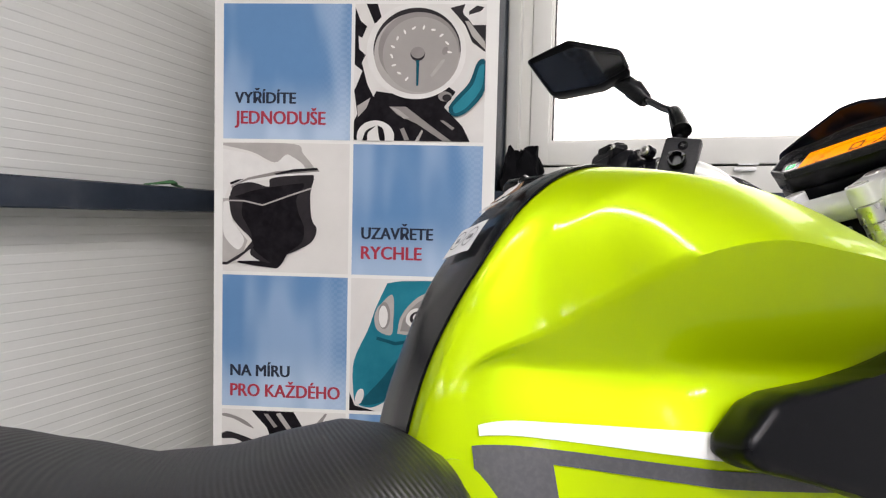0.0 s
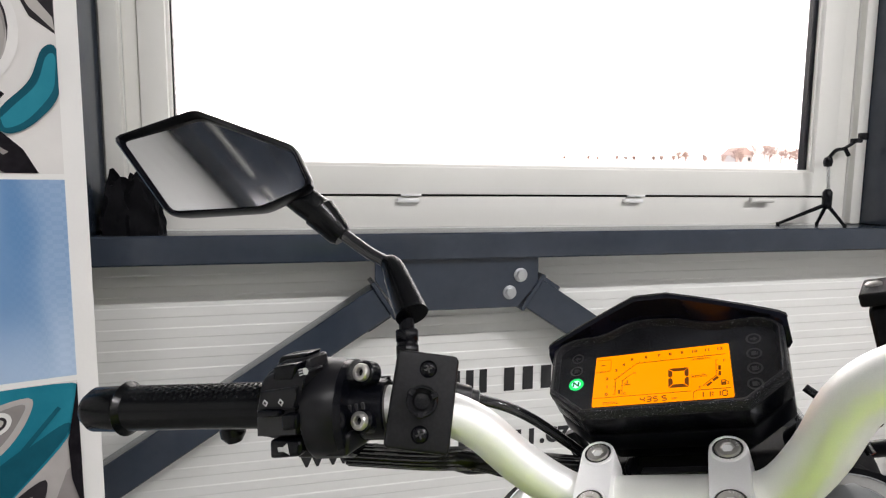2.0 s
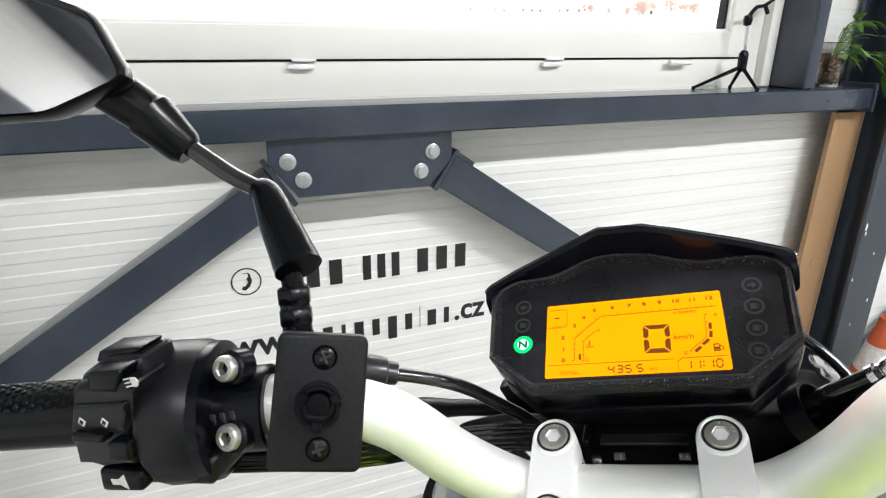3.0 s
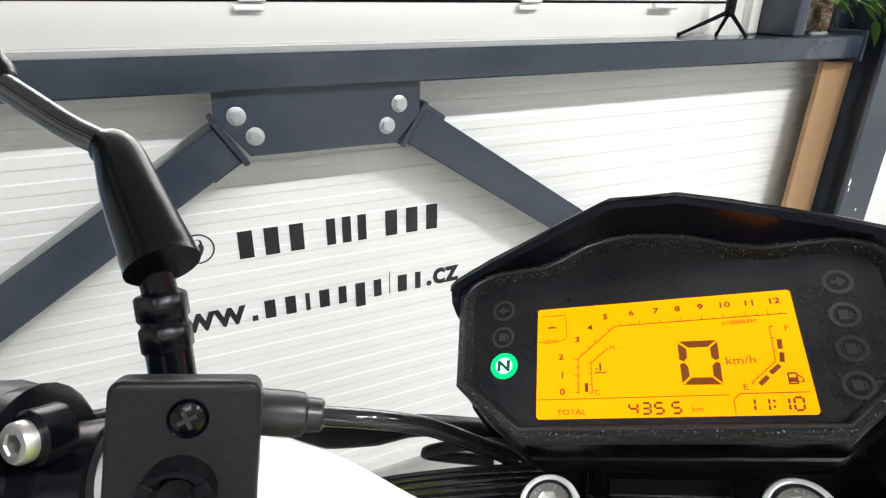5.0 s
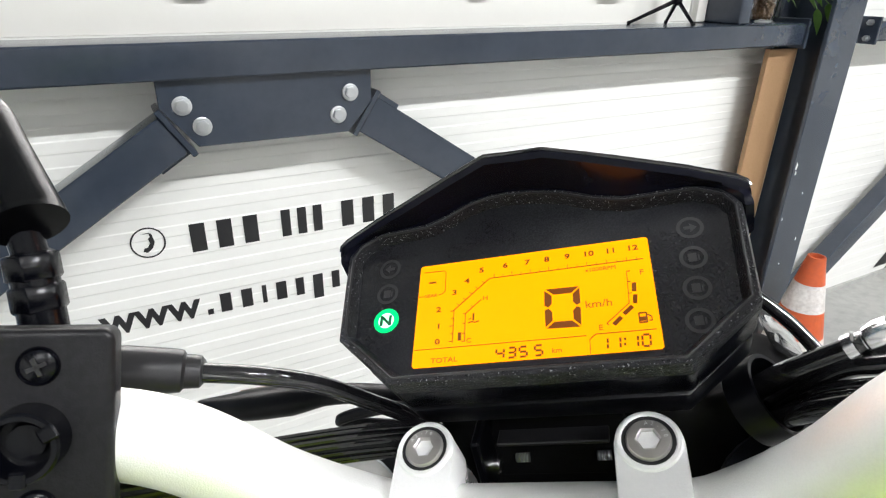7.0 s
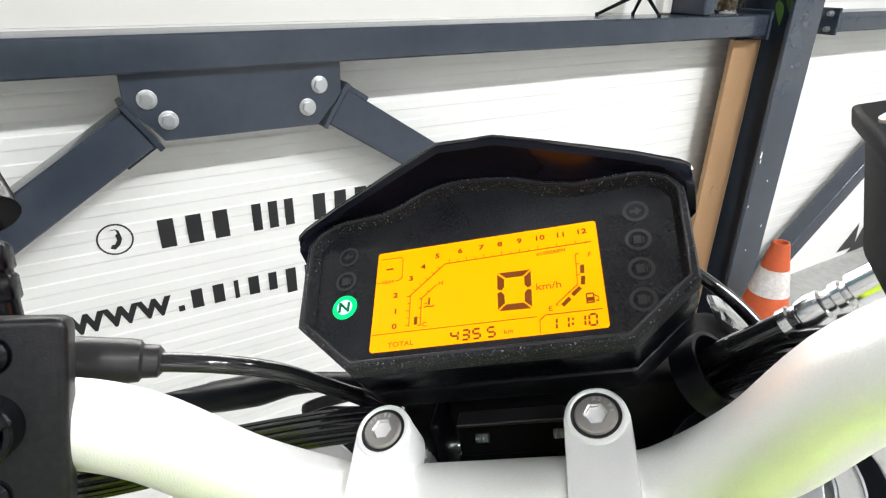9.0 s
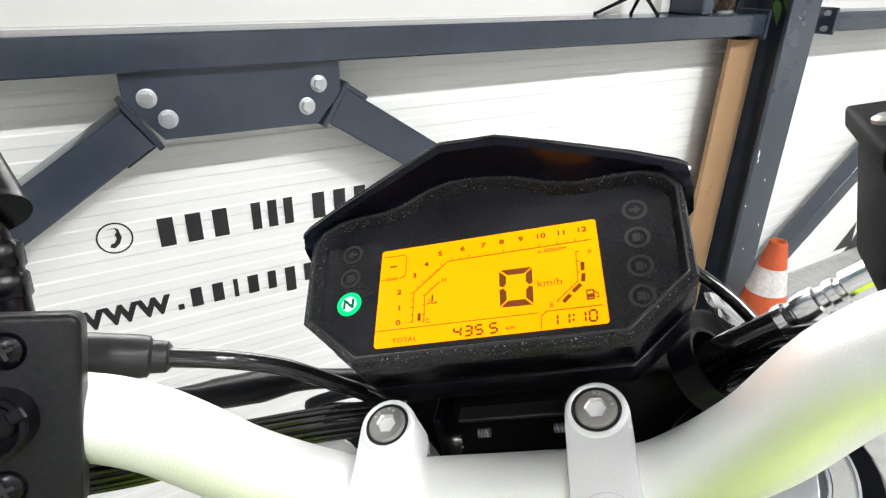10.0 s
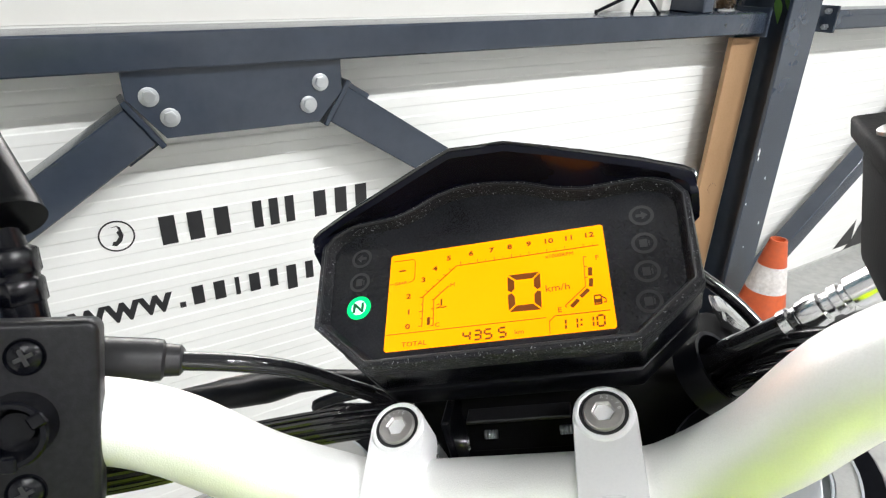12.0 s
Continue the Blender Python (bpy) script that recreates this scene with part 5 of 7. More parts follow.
on_bar("pod_shell", tube([(-0.2150, -0.0781, 0.0695), (-0.2130, -0.0774, 0.0692), (-0.2095, -0.0762, 0.0688), (-0.1950, -0.0714, 0.0664), (-0.1900, -0.0697, 0.0657), (-0.1885, -0.0692, 0.0655)], [0.0300, 0.0345, 0.0358, 0.0352, 0.0335, 0.0300], 16, 2, False), PODM, "rounded black pod housing", sw)
on_bar("pod_flange", tube([(-0.1925, -0.0705, 0.0655), (-0.1915, -0.0702, 0.0653), (-0.1865, -0.0685, 0.0643), (-0.1852, -0.0681, 0.0641)], [0.0320, 0.0340, 0.0340, 0.0318], 28, 1, False), BLACK, "", sw)
on_pod("beam_switch", [(-228.2, 30), (-222.7, 35.9), (-196.2, 35.3), (-203, 28.8)], 0.018, 0.0335, 0.0018, BLACK, "black beam switch hood", sw)
on_pod("beam_button", [(-217.3, 31.6), (-194.9, 31.5), (-202, 20.6), (-219.9, 21.6)], 0.034, 0.0475, 0.0022, BLACK, "black beam rocker switch", sw)
on_pod("switch_ledge", [(-231.9, 16.2), (-240.2, 2.8), (-204, 1.5), (-201.6, 11.4), (-197.4, 16.7)], 0.044, 0.0492, 0.0016, PODM, "", sw)
on_pod("slider_slot", [(-242.7, -2.4), (-206.2, -3.5), (-210.8, -15.6), (-246, -15.1)], 0.0466, 0.0473, 0, INK, "dark slot of the indicator slider", sw)
on_pod("indicator_switch", [(-235.4, 4.3), (-214.9, 2.9), (-216.6, -1.4), (-236.7, -1.2)], 0.044, 0.0530, 0.0016, BLACK, "black indicator slider", sw)
on_pod("slider_knob", [(-213.3, -0.3), (-199.8, -0.7), (-202.7, -10.5), (-215.6, -10.6)], 0.044, 0.0540, 0.0022, BLACK, "", sw)
on_pod("horn_button", [(-234.5, -17.7), (-206.2, -20), (-210.2, -30.9), (-238.2, -31.5)], 0.012, 0.0490, 0.0035, BLACK, "black horn button", sw)
on_pod("pod_underside", [(-222.3, -21.5), (-175.5, -22.1), (-181.5, -37.4), (-226.7, -37)], -0.004, 0.036, 0.004, PODM, "", sw)
for rim, mat, lift in ((2.6, WHITEI, 0.0), (1.3, BLACKM, 0.0003)):
    on_pod("switch_mark", [(-229.6 - rim, 8.1), (-229.6, 8.1 + rim), (-229.6 + rim, 8.1), (-229.6, 8.1 - rim)], 0.0491, 0.0494 + lift, 0, mat, "small white arrow mark" if lift == 0 else "", sw)
for rim, mat, lift in ((2.6, WHITEI, 0.0), (1.3, BLACKM, 0.0003)):
    on_pod("switch_mark", [(-215.1 - rim, 7.5), (-215.1, 7.5 + rim), (-215.1 + rim, 7.5), (-215.1, 7.5 - rim)], 0.0491, 0.0494 + lift, 0, mat, "small white arrow mark" if lift == 0 else "", sw)
on_pod("switch_mark", [(-222.4 - 5, -24.7 + 1.5), (-222.4, -24.7 + 1.5), (-222.4 + 4.5, -24.7 + 4), (-222.4 + 4.5, -24.7 - 4), (-222.4, -24.7 - 1.5), (-222.4 - 5, -24.7 - 1.5)], 0.0489, 0.0493, 0, WHITEI, "small white horn mark", sw)
on_pod("switch_mark", [(-189.4 - 2, 25.7 + 2.2), (-189.4 + 1, 25.7 + 2.2), (-189.4 + 2.6, 25.7), (-189.4 + 1, 25.7 - 2.2), (-189.4 - 2, 25.7 - 2.2)], 0.0469, 0.0473, 0, WHITEI, "small white headlight mark", sw)
for k in range(3):
    on_pod("switch_mark", [(-189.4 - 6, 25.7 + 1.7 - 1.8 * k), (-189.4 - 2.8, 25.7 + 2.1 - 1.8 * k), (-189.4 - 2.8, 25.7 + 1.4 - 1.8 * k), (-189.4 - 6, 25.7 + 1.0 - 1.8 * k)], 0.0469, 0.0473, 0, WHITEI, "", sw)
# clutch perch
PC, PD = Vector((-0.1755, -0.0642, 0.0611)), Vector((-0.945, -0.317, 0.142)).normalized()
perch = on_bar("clutch_perch", tube([PC - PD * 0.0125, PC - PD * 0.0115, PC + PD * 0.0125, PC + PD * 0.0135], [0.0200, 0.0213, 0.0213, 0.0200], 30, 1, False), BLACK, "black clutch lever clamp with two bolts")
on_bar("lever_mount", tube([PC + Vector((0.004, 0.012, -0.006)), PC + Vector((0.012, 0.034, -0.010)), PC + Vector((0.030, 0.040, -0.006))], [0.013, 0.012, 0.010], 14, 3), BLACK, "", perch)
for p in ((-0.1680, -0.0780, 0.0906), (-0.1700, -0.0885, 0.0605)):
    mb2 = axis_pose(Vector(p), (0.02, -0.93, 0.36), (1, 0, 0))
    on_bar("perch_bolt", socket_head(mb2, 0.0062, 0.0031), STAINLESS, "stainless socket bolt", perch)
    on_bar("bolt_boss", lathe([(0.0086, -0.012), (0.0086, -0.003), (0.0076, -0.0018), (0.006, -0.0018)], 22, mb2), BLACK, "", perch)
for k in range(3):
    x = -0.1785 + 0.0045 * k
    on_bar("perch_mark", box(x, x + 0.0022, -0.0866 + 0.0014 * k, -0.0852 + 0.0014 * k, 0.066, 0.071), DIMLENS, "faint cast mark", perch)
lever = on_bar("clutch_lever", tube([(-0.160, -0.025, 0.052), (-0.20, -0.020, 0.054), (-0.26, -0.036, 0.058), (-0.315, -0.050, 0.056), (-0.333, -0.054, 0.0495)], [0.010, 0.008, 0.0065, 0.006, 0.0075], 14, 6, True, None, 0.8), BLACK, "black clutch lever")
on_bar("lever_ball", lathe([(0, -0.0105), (0.006, -0.009), (0.0105, -0.003), (0.0105, 0.003), (0.006, 0.009), (0, 0.0105)], 16, Matrix.Translation((-0.3345, -0.0545, 0.0494))), BLACK, "", lever)

# phone mount plate
q = [Vector(v) for v in ((-0.1437, -0.0633, 0.0985), (-0.1085, -0.0478, 0.0848), (-0.1215, -0.0680, 0.0290), (-0.1545, -0.0910, 0.0445))]
pc0 = (q[0] + q[1] + q[2] + q[3]) / 4
ux = ((q[1] - q[0]) + (q[2] - q[3])).normalized()
uz = ux.cross((q[0] - q[3]) + (q[1] - q[2])).normalized()
uy = uz.cross(ux)
PL = axes(ux, uy, uz, pc0)
plate = on_bar("mount_plate", prism([(-0.0180, 0.0325), (0.0200, 0.0325), (0.0222, 0.0300), (0.0227, -0.0300), (0.0205, -0.0325), (-0.0190, -0.0325), (-0.0212, -0.0300), (-0.0204, 0.0300)], -0.011, 0.0, 0.0022, 3, PL), PLATEM, "black plastic phone mount plate with two screws")
for y in (0.0215, -0.0215):
    on_bar("screw_well", lathe([(0.0060, 0.0002), (0.0056, 0.0010), (0.0050, 0.0002)], 24, PL @ pose(0.002, y, 0)), BLACK, "", plate)
    on_bar("cross_screw", lathe([(0.0048, -0.002), (0.0048, 0.0006), (0.0030, 0.0016), (0.0, 0.0018)], 22, PL @ pose(0.002, y, 0)), BLACK, "black cross-head screw", plate)
    cr = box(-0.0028, 0.0028, -0.0006, 0.0006, 0.0012, 0.0022)
    cr = box(-0.0006, 0.0006, -0.0028, 0.0028, 0.0012, 0.0022, 0, 1, cr)
    cr.transform(PL @ pose(0.002, y, 0, 0, 0, 25))
    on_bar("screw_cross", cr, INK, "", plate)
on_bar("mount_socket", lathe([(0.0108, -0.001), (0.0105, 0.0098), (0.0098, 0.0106), (0.0084, 0.0106), (0.0080, 0.0010), (0.0055, 0.0006), (0.0052, 0.0040), (0.0, 0.0042)], 30, PL @ pose(0.0005, 0.0, 0)), BLACK, "round bayonet socket of the phone mount", plate)
for an in (30, 150, 270):
    on_bar("socket_lug", box(0.0062, 0.0112, -0.0022, 0.0022, 0.0088, 0.0114, 0.0006, 1), BLACK, "", plate).data.transform(WORLD_OF[bike].inverted() @ BAR @ PL @ pose(0.0005, 0, 0, 0, 0, an) @ BAR.inverted() @ WORLD_OF[bike])

# mirrors
MIR = [(-0.3705, -0.0775, 0.3140), (-0.3038, -0.0475, 0.3224), (-0.2283, -0.0211, 0.2706), (-0.2176, -0.0225, 0.2340), (-0.2589, -0.0396, 0.2230), (-0.3285, -0.0726, 0.2360)]
for sx in (-1, 1):
    f = lambda v: Vector((v[0] * -sx, v[1], v[2]))
    mp = [f(v) for v in MIR]
    cen = sum(mp, Vector()) / 6
    ux = (mp[2] + mp[3] - mp[0] - mp[5]).normalized() * -sx
    uz = ux.cross(mp[1] - mp[4]).normalized()
    uz = uz if uz.y < 0 else -uz
    aim = BAR.to_3x3().transposed() @ Vector((-0.270, -0.887, 0.376))
    aim = f(aim).normalized()
    uz = (uz + aim).normalized()
    ux = (ux - uz * ux.dot(uz)).normalized()
    uy = uz.cross(ux).normalized()
    MM = axes(ux, uy, uz, cen)
    inv = MM.inverted()
    out = [tuple((inv @ v)[:2]) for v in mp]
    if sum(a[0] * b[1] - a[1] * b[0] for a, b in zip(out, out[1:] + out[:1])) < 0:
        out = out[::-1]
    shell = bmesh.new()
    loops = []
    for sc, h in ((0.93, -0.002), (0.955, 0.0042), (0.975, 0.0050), (1.0, 0.0025), (1.0, -0.006), (0.93, -0.020), (0.70, -0.032), (0.30, -0.037)):
        pts = []
        for k in range(6):
            p, c, nx = (Vector((*out[(k + d) % 6], 0)) for d in (-1, 0, 1))
            for t in (0.10, 0.045, 0.0):
                pts.append(c + (p - c).normalized() * t * 0.09 * 1.6)
            for t in (0.045, 0.10):
                pts.append(c + (nx - c).normalized() * t * 0.09 * 1.6)
        soft = []
        for k in range(0, len(pts), 5):
            a, b, c, d, e = pts[k:k + 5]
            soft += [a, (a + b) / 2 * 0.35 + (b + c) / 2 * 0.65, (b + c * 2 + d) / 4, (d + e) / 2 * 0.35 + (c + d) / 2 * 0.65, e]
        loops.append([shell.verts.new((v.x * sc, v.y * sc, h)) for v in soft])
    n6 = len(loops[0])
    for a, b in zip(loops, loops[1:]):
        for k in range(n6):
            shell.faces.new((a[k], a[(k + 1) % n6], b[(k + 1) % n6], b[k]))
    shell.faces.new(loops[-1])
    gl = [(v.co.x * 0.985, v.co.y * 0.985) for v in loops[0]]
    shell.transform(MM)
    mir = on_bar("mirror", shell, BLACKM, "black rear-view mirror on a bent stem")
    tip = MM.to_3x3().inverted() @ aim
    tilt = Vector((0, 0, 1)).rotation_difference(tip).to_matrix().to_4x4()
    on_bar("mirror_glass", prism(gl, -0.004, -0.0008, 0, 1, MM @ tilt), MIRROR, "clear mirror glass", mir)
    on_bar("mirror_boot", tube([f(v) for v in ((-0.252, -0.012, 0.2360), (-0.2440, -0.004, 0.2260), (-0.2375, 0.000, 0.2170), (-0.2365, 0.0005, 0.2155), (-0.2240, 0.0045, 0.1935), (-0.2215, 0.005, 0.190))], [0.011, 0.0135, 0.0130, 0.0150, 0.0110, 0.0085], 22, 4, False), RUBBER, "black rubber mirror boot", mir)
    on_bar("mirror_stem", tube([f(v) for v in ((-0.232, 0.003, 0.205), (-0.20, 0.006, 0.1725), (-0.180, 0.005, 0.156), (-0.168, -0.006, 0.128), (-0.1655, -0.0132, 0.110))], 0.0052, 16, 6), GLOSSB, "glossy black bent mirror stem", mir)
    on_bar("stem_boot", tube([f(v) for v in ((-0.1845, 0.0070, 0.1600), (-0.1785, 0.0050, 0.1560), (-0.1700, -0.004, 0.1420), (-0.1590, -0.0145, 0.1215), (-0.1565, -0.017, 0.1170))], [0.0075, 0.0088, 0.0108, 0.0128, 0.0132], 22, 5), RUBBER, "black rubber sleeve on the mirror stem", mir)
    st = [f(v) for v in ((-0.1640, -0.0130, 0.1220), (-0.1655, -0.0145, 0.1070), (-0.1670, -0.0250, 0.0700))]
    on_bar("stem_post", tube([st[0], st[1], st[1] + (st[2] - st[1]) * 0.02, st[2]], [0.0062, 0.0062, 0.0082, 0.0082], 12, 3, False), BLACK, "black threaded mirror post", mir)
    for t in (0.15, 0.45):
        c = st[1] + (st[2] - st[1]) * t
        on_bar("lock_nut", prism([(0.0098 * math.cos(k * math.pi / 3), 0.0098 * math.sin(k * math.pi / 3)) for k in range(6)], -0.0050, 0.0050, 0.0010, 1, axis_pose(c, st[1] - st[2])), BLACK, "black lock nut", mir)

# cables and hoses
on_bar("cable_boot", tube([(-0.165, -0.032, 0.066), (-0.1432, -0.020, 0.0575), (-0.1299, -0.0125, 0.0500), (-0.1270, -0.0107, 0.0484), (-0.1262, -0.0102, 0.0479), (-0.1220, -0.0075, 0.0455), (-0.1208, -0.0070, 0.0450)], [0.0085, 0.0087, 0.0087, 0.0082, 0.0067, 0.0064, 0.0048], 22, 4, False), SATINB, "black rubber cable boot")
on_bar("clutch_cable", tube([(-0.122, -0.008, 0.0455), (-0.105, 0.004, 0.0340), (-0.0924, 0.020, 0.0174), (-0.0781, 0.035, -0.005), (-0.070, 0.045, -0.020), (-0.055, 0.06, -0.05)], 0.0040, 12, 8), GLOSSB, "glossy black clutch cable")
HARNESS = [(-0.212, -0.057, 0.0265), (-0.1640, -0.036, 0.0130), (-0.138, -0.024, 0.0070), (-0.128, -0.008, -0.0015), (-0.1190, 0.016, -0.0165), (-0.0824, 0.030, -0.0229), (-0.055, 0.045, -0.034)]
har = on_bar("wiring_harness", tube(HARNESS, 0.0072, 18, 8), RUBBER, "black ribbed wiring sleeve under the handlebar")
for k in range(15):
    an = 2 * math.pi * k / 15
    off = Vector((0, math.cos(an), math.sin(an))) * 0.0074
    on_bar("sleeve_rib", tube([Vector(v) + off for v in HARNESS], 0.0012, 6, 6), GLOSSB, "", har)
hose = on_bar("brake_hose", tube([(0.116, 0.0265, 0.0130), (0.110, 0.029, 0.0085), (0.088, 0.045, -0.014), (0.070, 0.070, -0.05)], 0.0047, 14, 8), GLOSSB, "black brake hose with a crimped steel fitting")
HP = [Vector((0.1480, 0.0165, 0.0370)), Vector((0.1110, 0.0285, 0.0092))]
hd = (HP[0] - HP[1]).normalized()
prof = [(0.0050, 0.0), (0.0070, 0.0005), (0.0070, 0.004), (0.0058, 0.005), (0.0058, 0.007), (0.0072, 0.008), (0.0078, 0.012), (0.0072, 0.016), (0.0058, 0.017), (0.0058, 0.0195), (0.0070, 0.0205), (0.0070, 0.0235), (0.0056, 0.0245), (0.0056, 0.0255), (0.0074, 0.0265), (0.0074, 0.038), (0.0052, 0.039), (0.0052, 0.056), (0, 0.056)]
on_bar("hose_fitting", lathe([(r * 0.82, h) for r, h in prof], 22, axis_pose(HP[1], hd)), CHROME, "bright crimped steel hose fitting", hose)
clip = lathe([(0.0152, -0.006), (0.0170, -0.006), (0.0170, 0.006), (0.0152, 0.006), (0.0152, -0.006)], 32, axis_pose(Vector((0.0862, 0.043, -0.0205)), hd))
on_bar("hose_ring", clip, BLACKM, "black hose guide ring", hose)
on_bar("wire", tube([(0.1290, 0.006, 0.0180), (0.1162, 0.018, 0.0101), (0.1092, 0.026, 0.0035), (0.1005, 0.036, -0.0105), (0.0880, 0.054, -0.0350)], 0.0036, 12, 7), GLOSSB, "glossy black wire")
on_bar("wire", tube([(0.1270, 0.001, 0.0150), (0.1118, 0.016, 0.0039), (0.1022, 0.026, -0.0048), (0.0942, 0.038, -0.0189), (0.0870, 0.056, -0.0420)], 0.0022, 12, 7), GLOSSB, "glossy black wire")
on_bar("wire", tube([(0.1250, -0.001, 0.0135), (0.1094, 0.014, 0.0018), (0.1006, 0.024, -0.0070), (0.0930, 0.036, -0.0208), (0.0860, 0.054, -0.0430)], 0.0022, 12, 7), GLOSSB, "glossy black wire")
on_bar("wire", tube([(0.1210, -0.002, 0.0120), (0.1033, 0.016, -0.0045), (0.0948, 0.026, -0.0145), (0.0880, 0.036, -0.0257), (0.0820, 0.052, -0.0450)], 0.0042, 12, 7), GLOSSB, "glossy black wire")
on_bar("wire", tube([(0.0900, 0.081, 0.008), (0.0996, 0.078, -0.0014), (0.1067, 0.075, -0.0097), (0.1132, 0.070, -0.0195), (0.1190, 0.062, -0.0340)], 0.0030, 12, 7), GLOSSB, "glossy black wire")
on_bar("wire", tube([(-0.060, 0.06, -0.030), (-0.10, 0.085, -0.045), (-0.14, 0.095, -0.060), (-0.10, 0.10, -0.07)], 0.0036, 10, 7), BLACKM, "matt black wire loop")

# brake fluid reservoir on the right
RM = Matrix.Translation((0.152, 0.004, 0.034)) @ pose(0, 0, 0, 0, 0, -8)
res = on_bar("brake_reservoir", prism([(-0.022, -0.022), (0.024, -0.022), (0.026, 0.020), (-0.020, 0.022)], 0.0, 0.044, 0.005, 3, RM), MATTB, "black brake fluid reservoir with a screwed lid")
on_bar("lid", prism([(-0.0245, -0.0245), (0.0265, -0.0245), (0.0285, 0.0225), (-0.0225, 0.0245)], 0.0445, 0.052, 0.002, 3, RM), MATTB, "worn black reservoir lid", res)
for x in (-0.017, 0.019):
    on_bar("lid_screw", lathe([(0.0042, 0), (0.0042, 0.0012), (0.003, 0.002), (0, 0.002)], 16, RM @ pose(x, 0, 0.052)), STAINLESS, "small lid screw", res)
on_bar("master_cylinder", tube([(0.135, -0.020, 0.030), (0.20, -0.045, 0.046), (0.225, -0.055, 0.052)], [0.013, 0.014, 0.010], 18, 3), BLACKM, "black brake master cylinder", res)

# ignition lock, key and coiled key cord
ign = on_bar("ignition_lock", lathe([(0.022, -0.03), (0.022, 0.0), (0.0195, 0.003), (0.010, 0.004), (0, 0.003)], 28, axis_pose(Vector((-0.030, -0.040, -0.062)), -RAKE, (1, 0, 0))), BLACKM, "black ignition lock")
on_bar("key_bow", prism([(-0.013, 0.004), (0.013, 0.004), (0.015, 0.018), (0.008, 0.027), (-0.008, 0.027), (-0.015, 0.018)], -0.003, 0.003, 0.002, 2, axis_pose(Vector((-0.030, -0.040, -0.062)), -RAKE, (1, 0, 0)) @ pose(0, 0, 0, 90, 0, 0)), BLACK, "black key head", ign)
rg = [(-0.024 + 0.012 * math.cos(k * 0.35), -0.046 + 0.004 * math.sin(k * 0.35), -0.046 + 0.012 * math.sin(k * 0.35)) for k in range(19)]
on_bar("key_ring", tube(rg, 0.0012, 8, 1, False), CHROME, "steel key ring", ign)
coil = []
for k in range(157):
    s = k / 156
    p = Vector((-0.012 + 0.05 * s, -0.046 - 0.006 * math.sin(s * 3), -0.055 - 0.022 * s))
    an = 2 * math.pi * 13 * s
    coil.append(p + Vector((0.2 * math.sin(an), math.cos(an), math.sin(an))) * 0.0030)
on_bar("key_cord", tube(coil, 0.0008, 6, 1, False), CHROME, "small coiled steel key cord", ign)

# ---- banner print ----
PRINTW = surface("banner_film_white", (0.84, 0.825, 0.80), 0.55, spec=0.12, tint=(0.78, 0.765, 0.74), stain=(2, 0.3), grain=(200, 0.08))
PAPER = surface("photo_pale", (0.76, 0.735, 0.71), 0.55, spec=0.12, tint=(0.66, 0.635, 0.61), stain=(5, 0.5), grain=(30, 0.15))
PHOTOB = surface("photo_black", (0.006, 0.005, 0.007), 0.55, spec=0.06, tint=(0.022, 0.019, 0.023), stain=(22, 0.5), grain=(60, 0.3))
PHOTOD = surface("photo_dark_grey", (0.035, 0.030, 0.034), 0.55, spec=0.08, tint=(0.02, 0.018, 0.02), stain=(18, 0.6))
PHOTOM = surface("photo_mid_grey", (0.30, 0.275, 0.265), 0.55, spec=0.12, tint=(0.22, 0.20, 0.195), stain=(9, 0.4))
PHOTOL = surface("photo_light_grey", (0.47, 0.44, 0.42), 0.55, spec=0.12, tint=(0.36, 0.33, 0.32), stain=(7, 0.5))
PHOTOW = surface("photo_white", (0.80, 0.78, 0.76), 0.55, spec=0.12, tint=(0.66, 0.64, 0.62), stain=(6, 0.35))
TEAL = surface("photo_teal", (0.008, 0.17, 0.24), 0.55, spec=0.12, tint=(0.03, 0.30, 0.38), stain=(7, 0.5), grain=(40, 0.1))
TEALD = surface("photo_deep_teal", (0.004, 0.075, 0.11), 0.55, spec=0.12, tint=(0.008, 0.12, 0.17), stain=(9, 0.5))
HEADT = surface("header_teal", (0.01, 0.085, 0.105), 0.55, spec=0.12, tint=(0.02, 0.12, 0.14), stain=(3, 0.4))
REDI = surface("red_ink", (0.42, 0.045, 0.075), 0.55, spec=0.12, tint=(0.36, 0.04, 0.06))
NAVY = surface("navy_ink", (0.022, 0.028, 0.05), 0.55, spec=0.12, tint=(0.03, 0.038, 0.06))


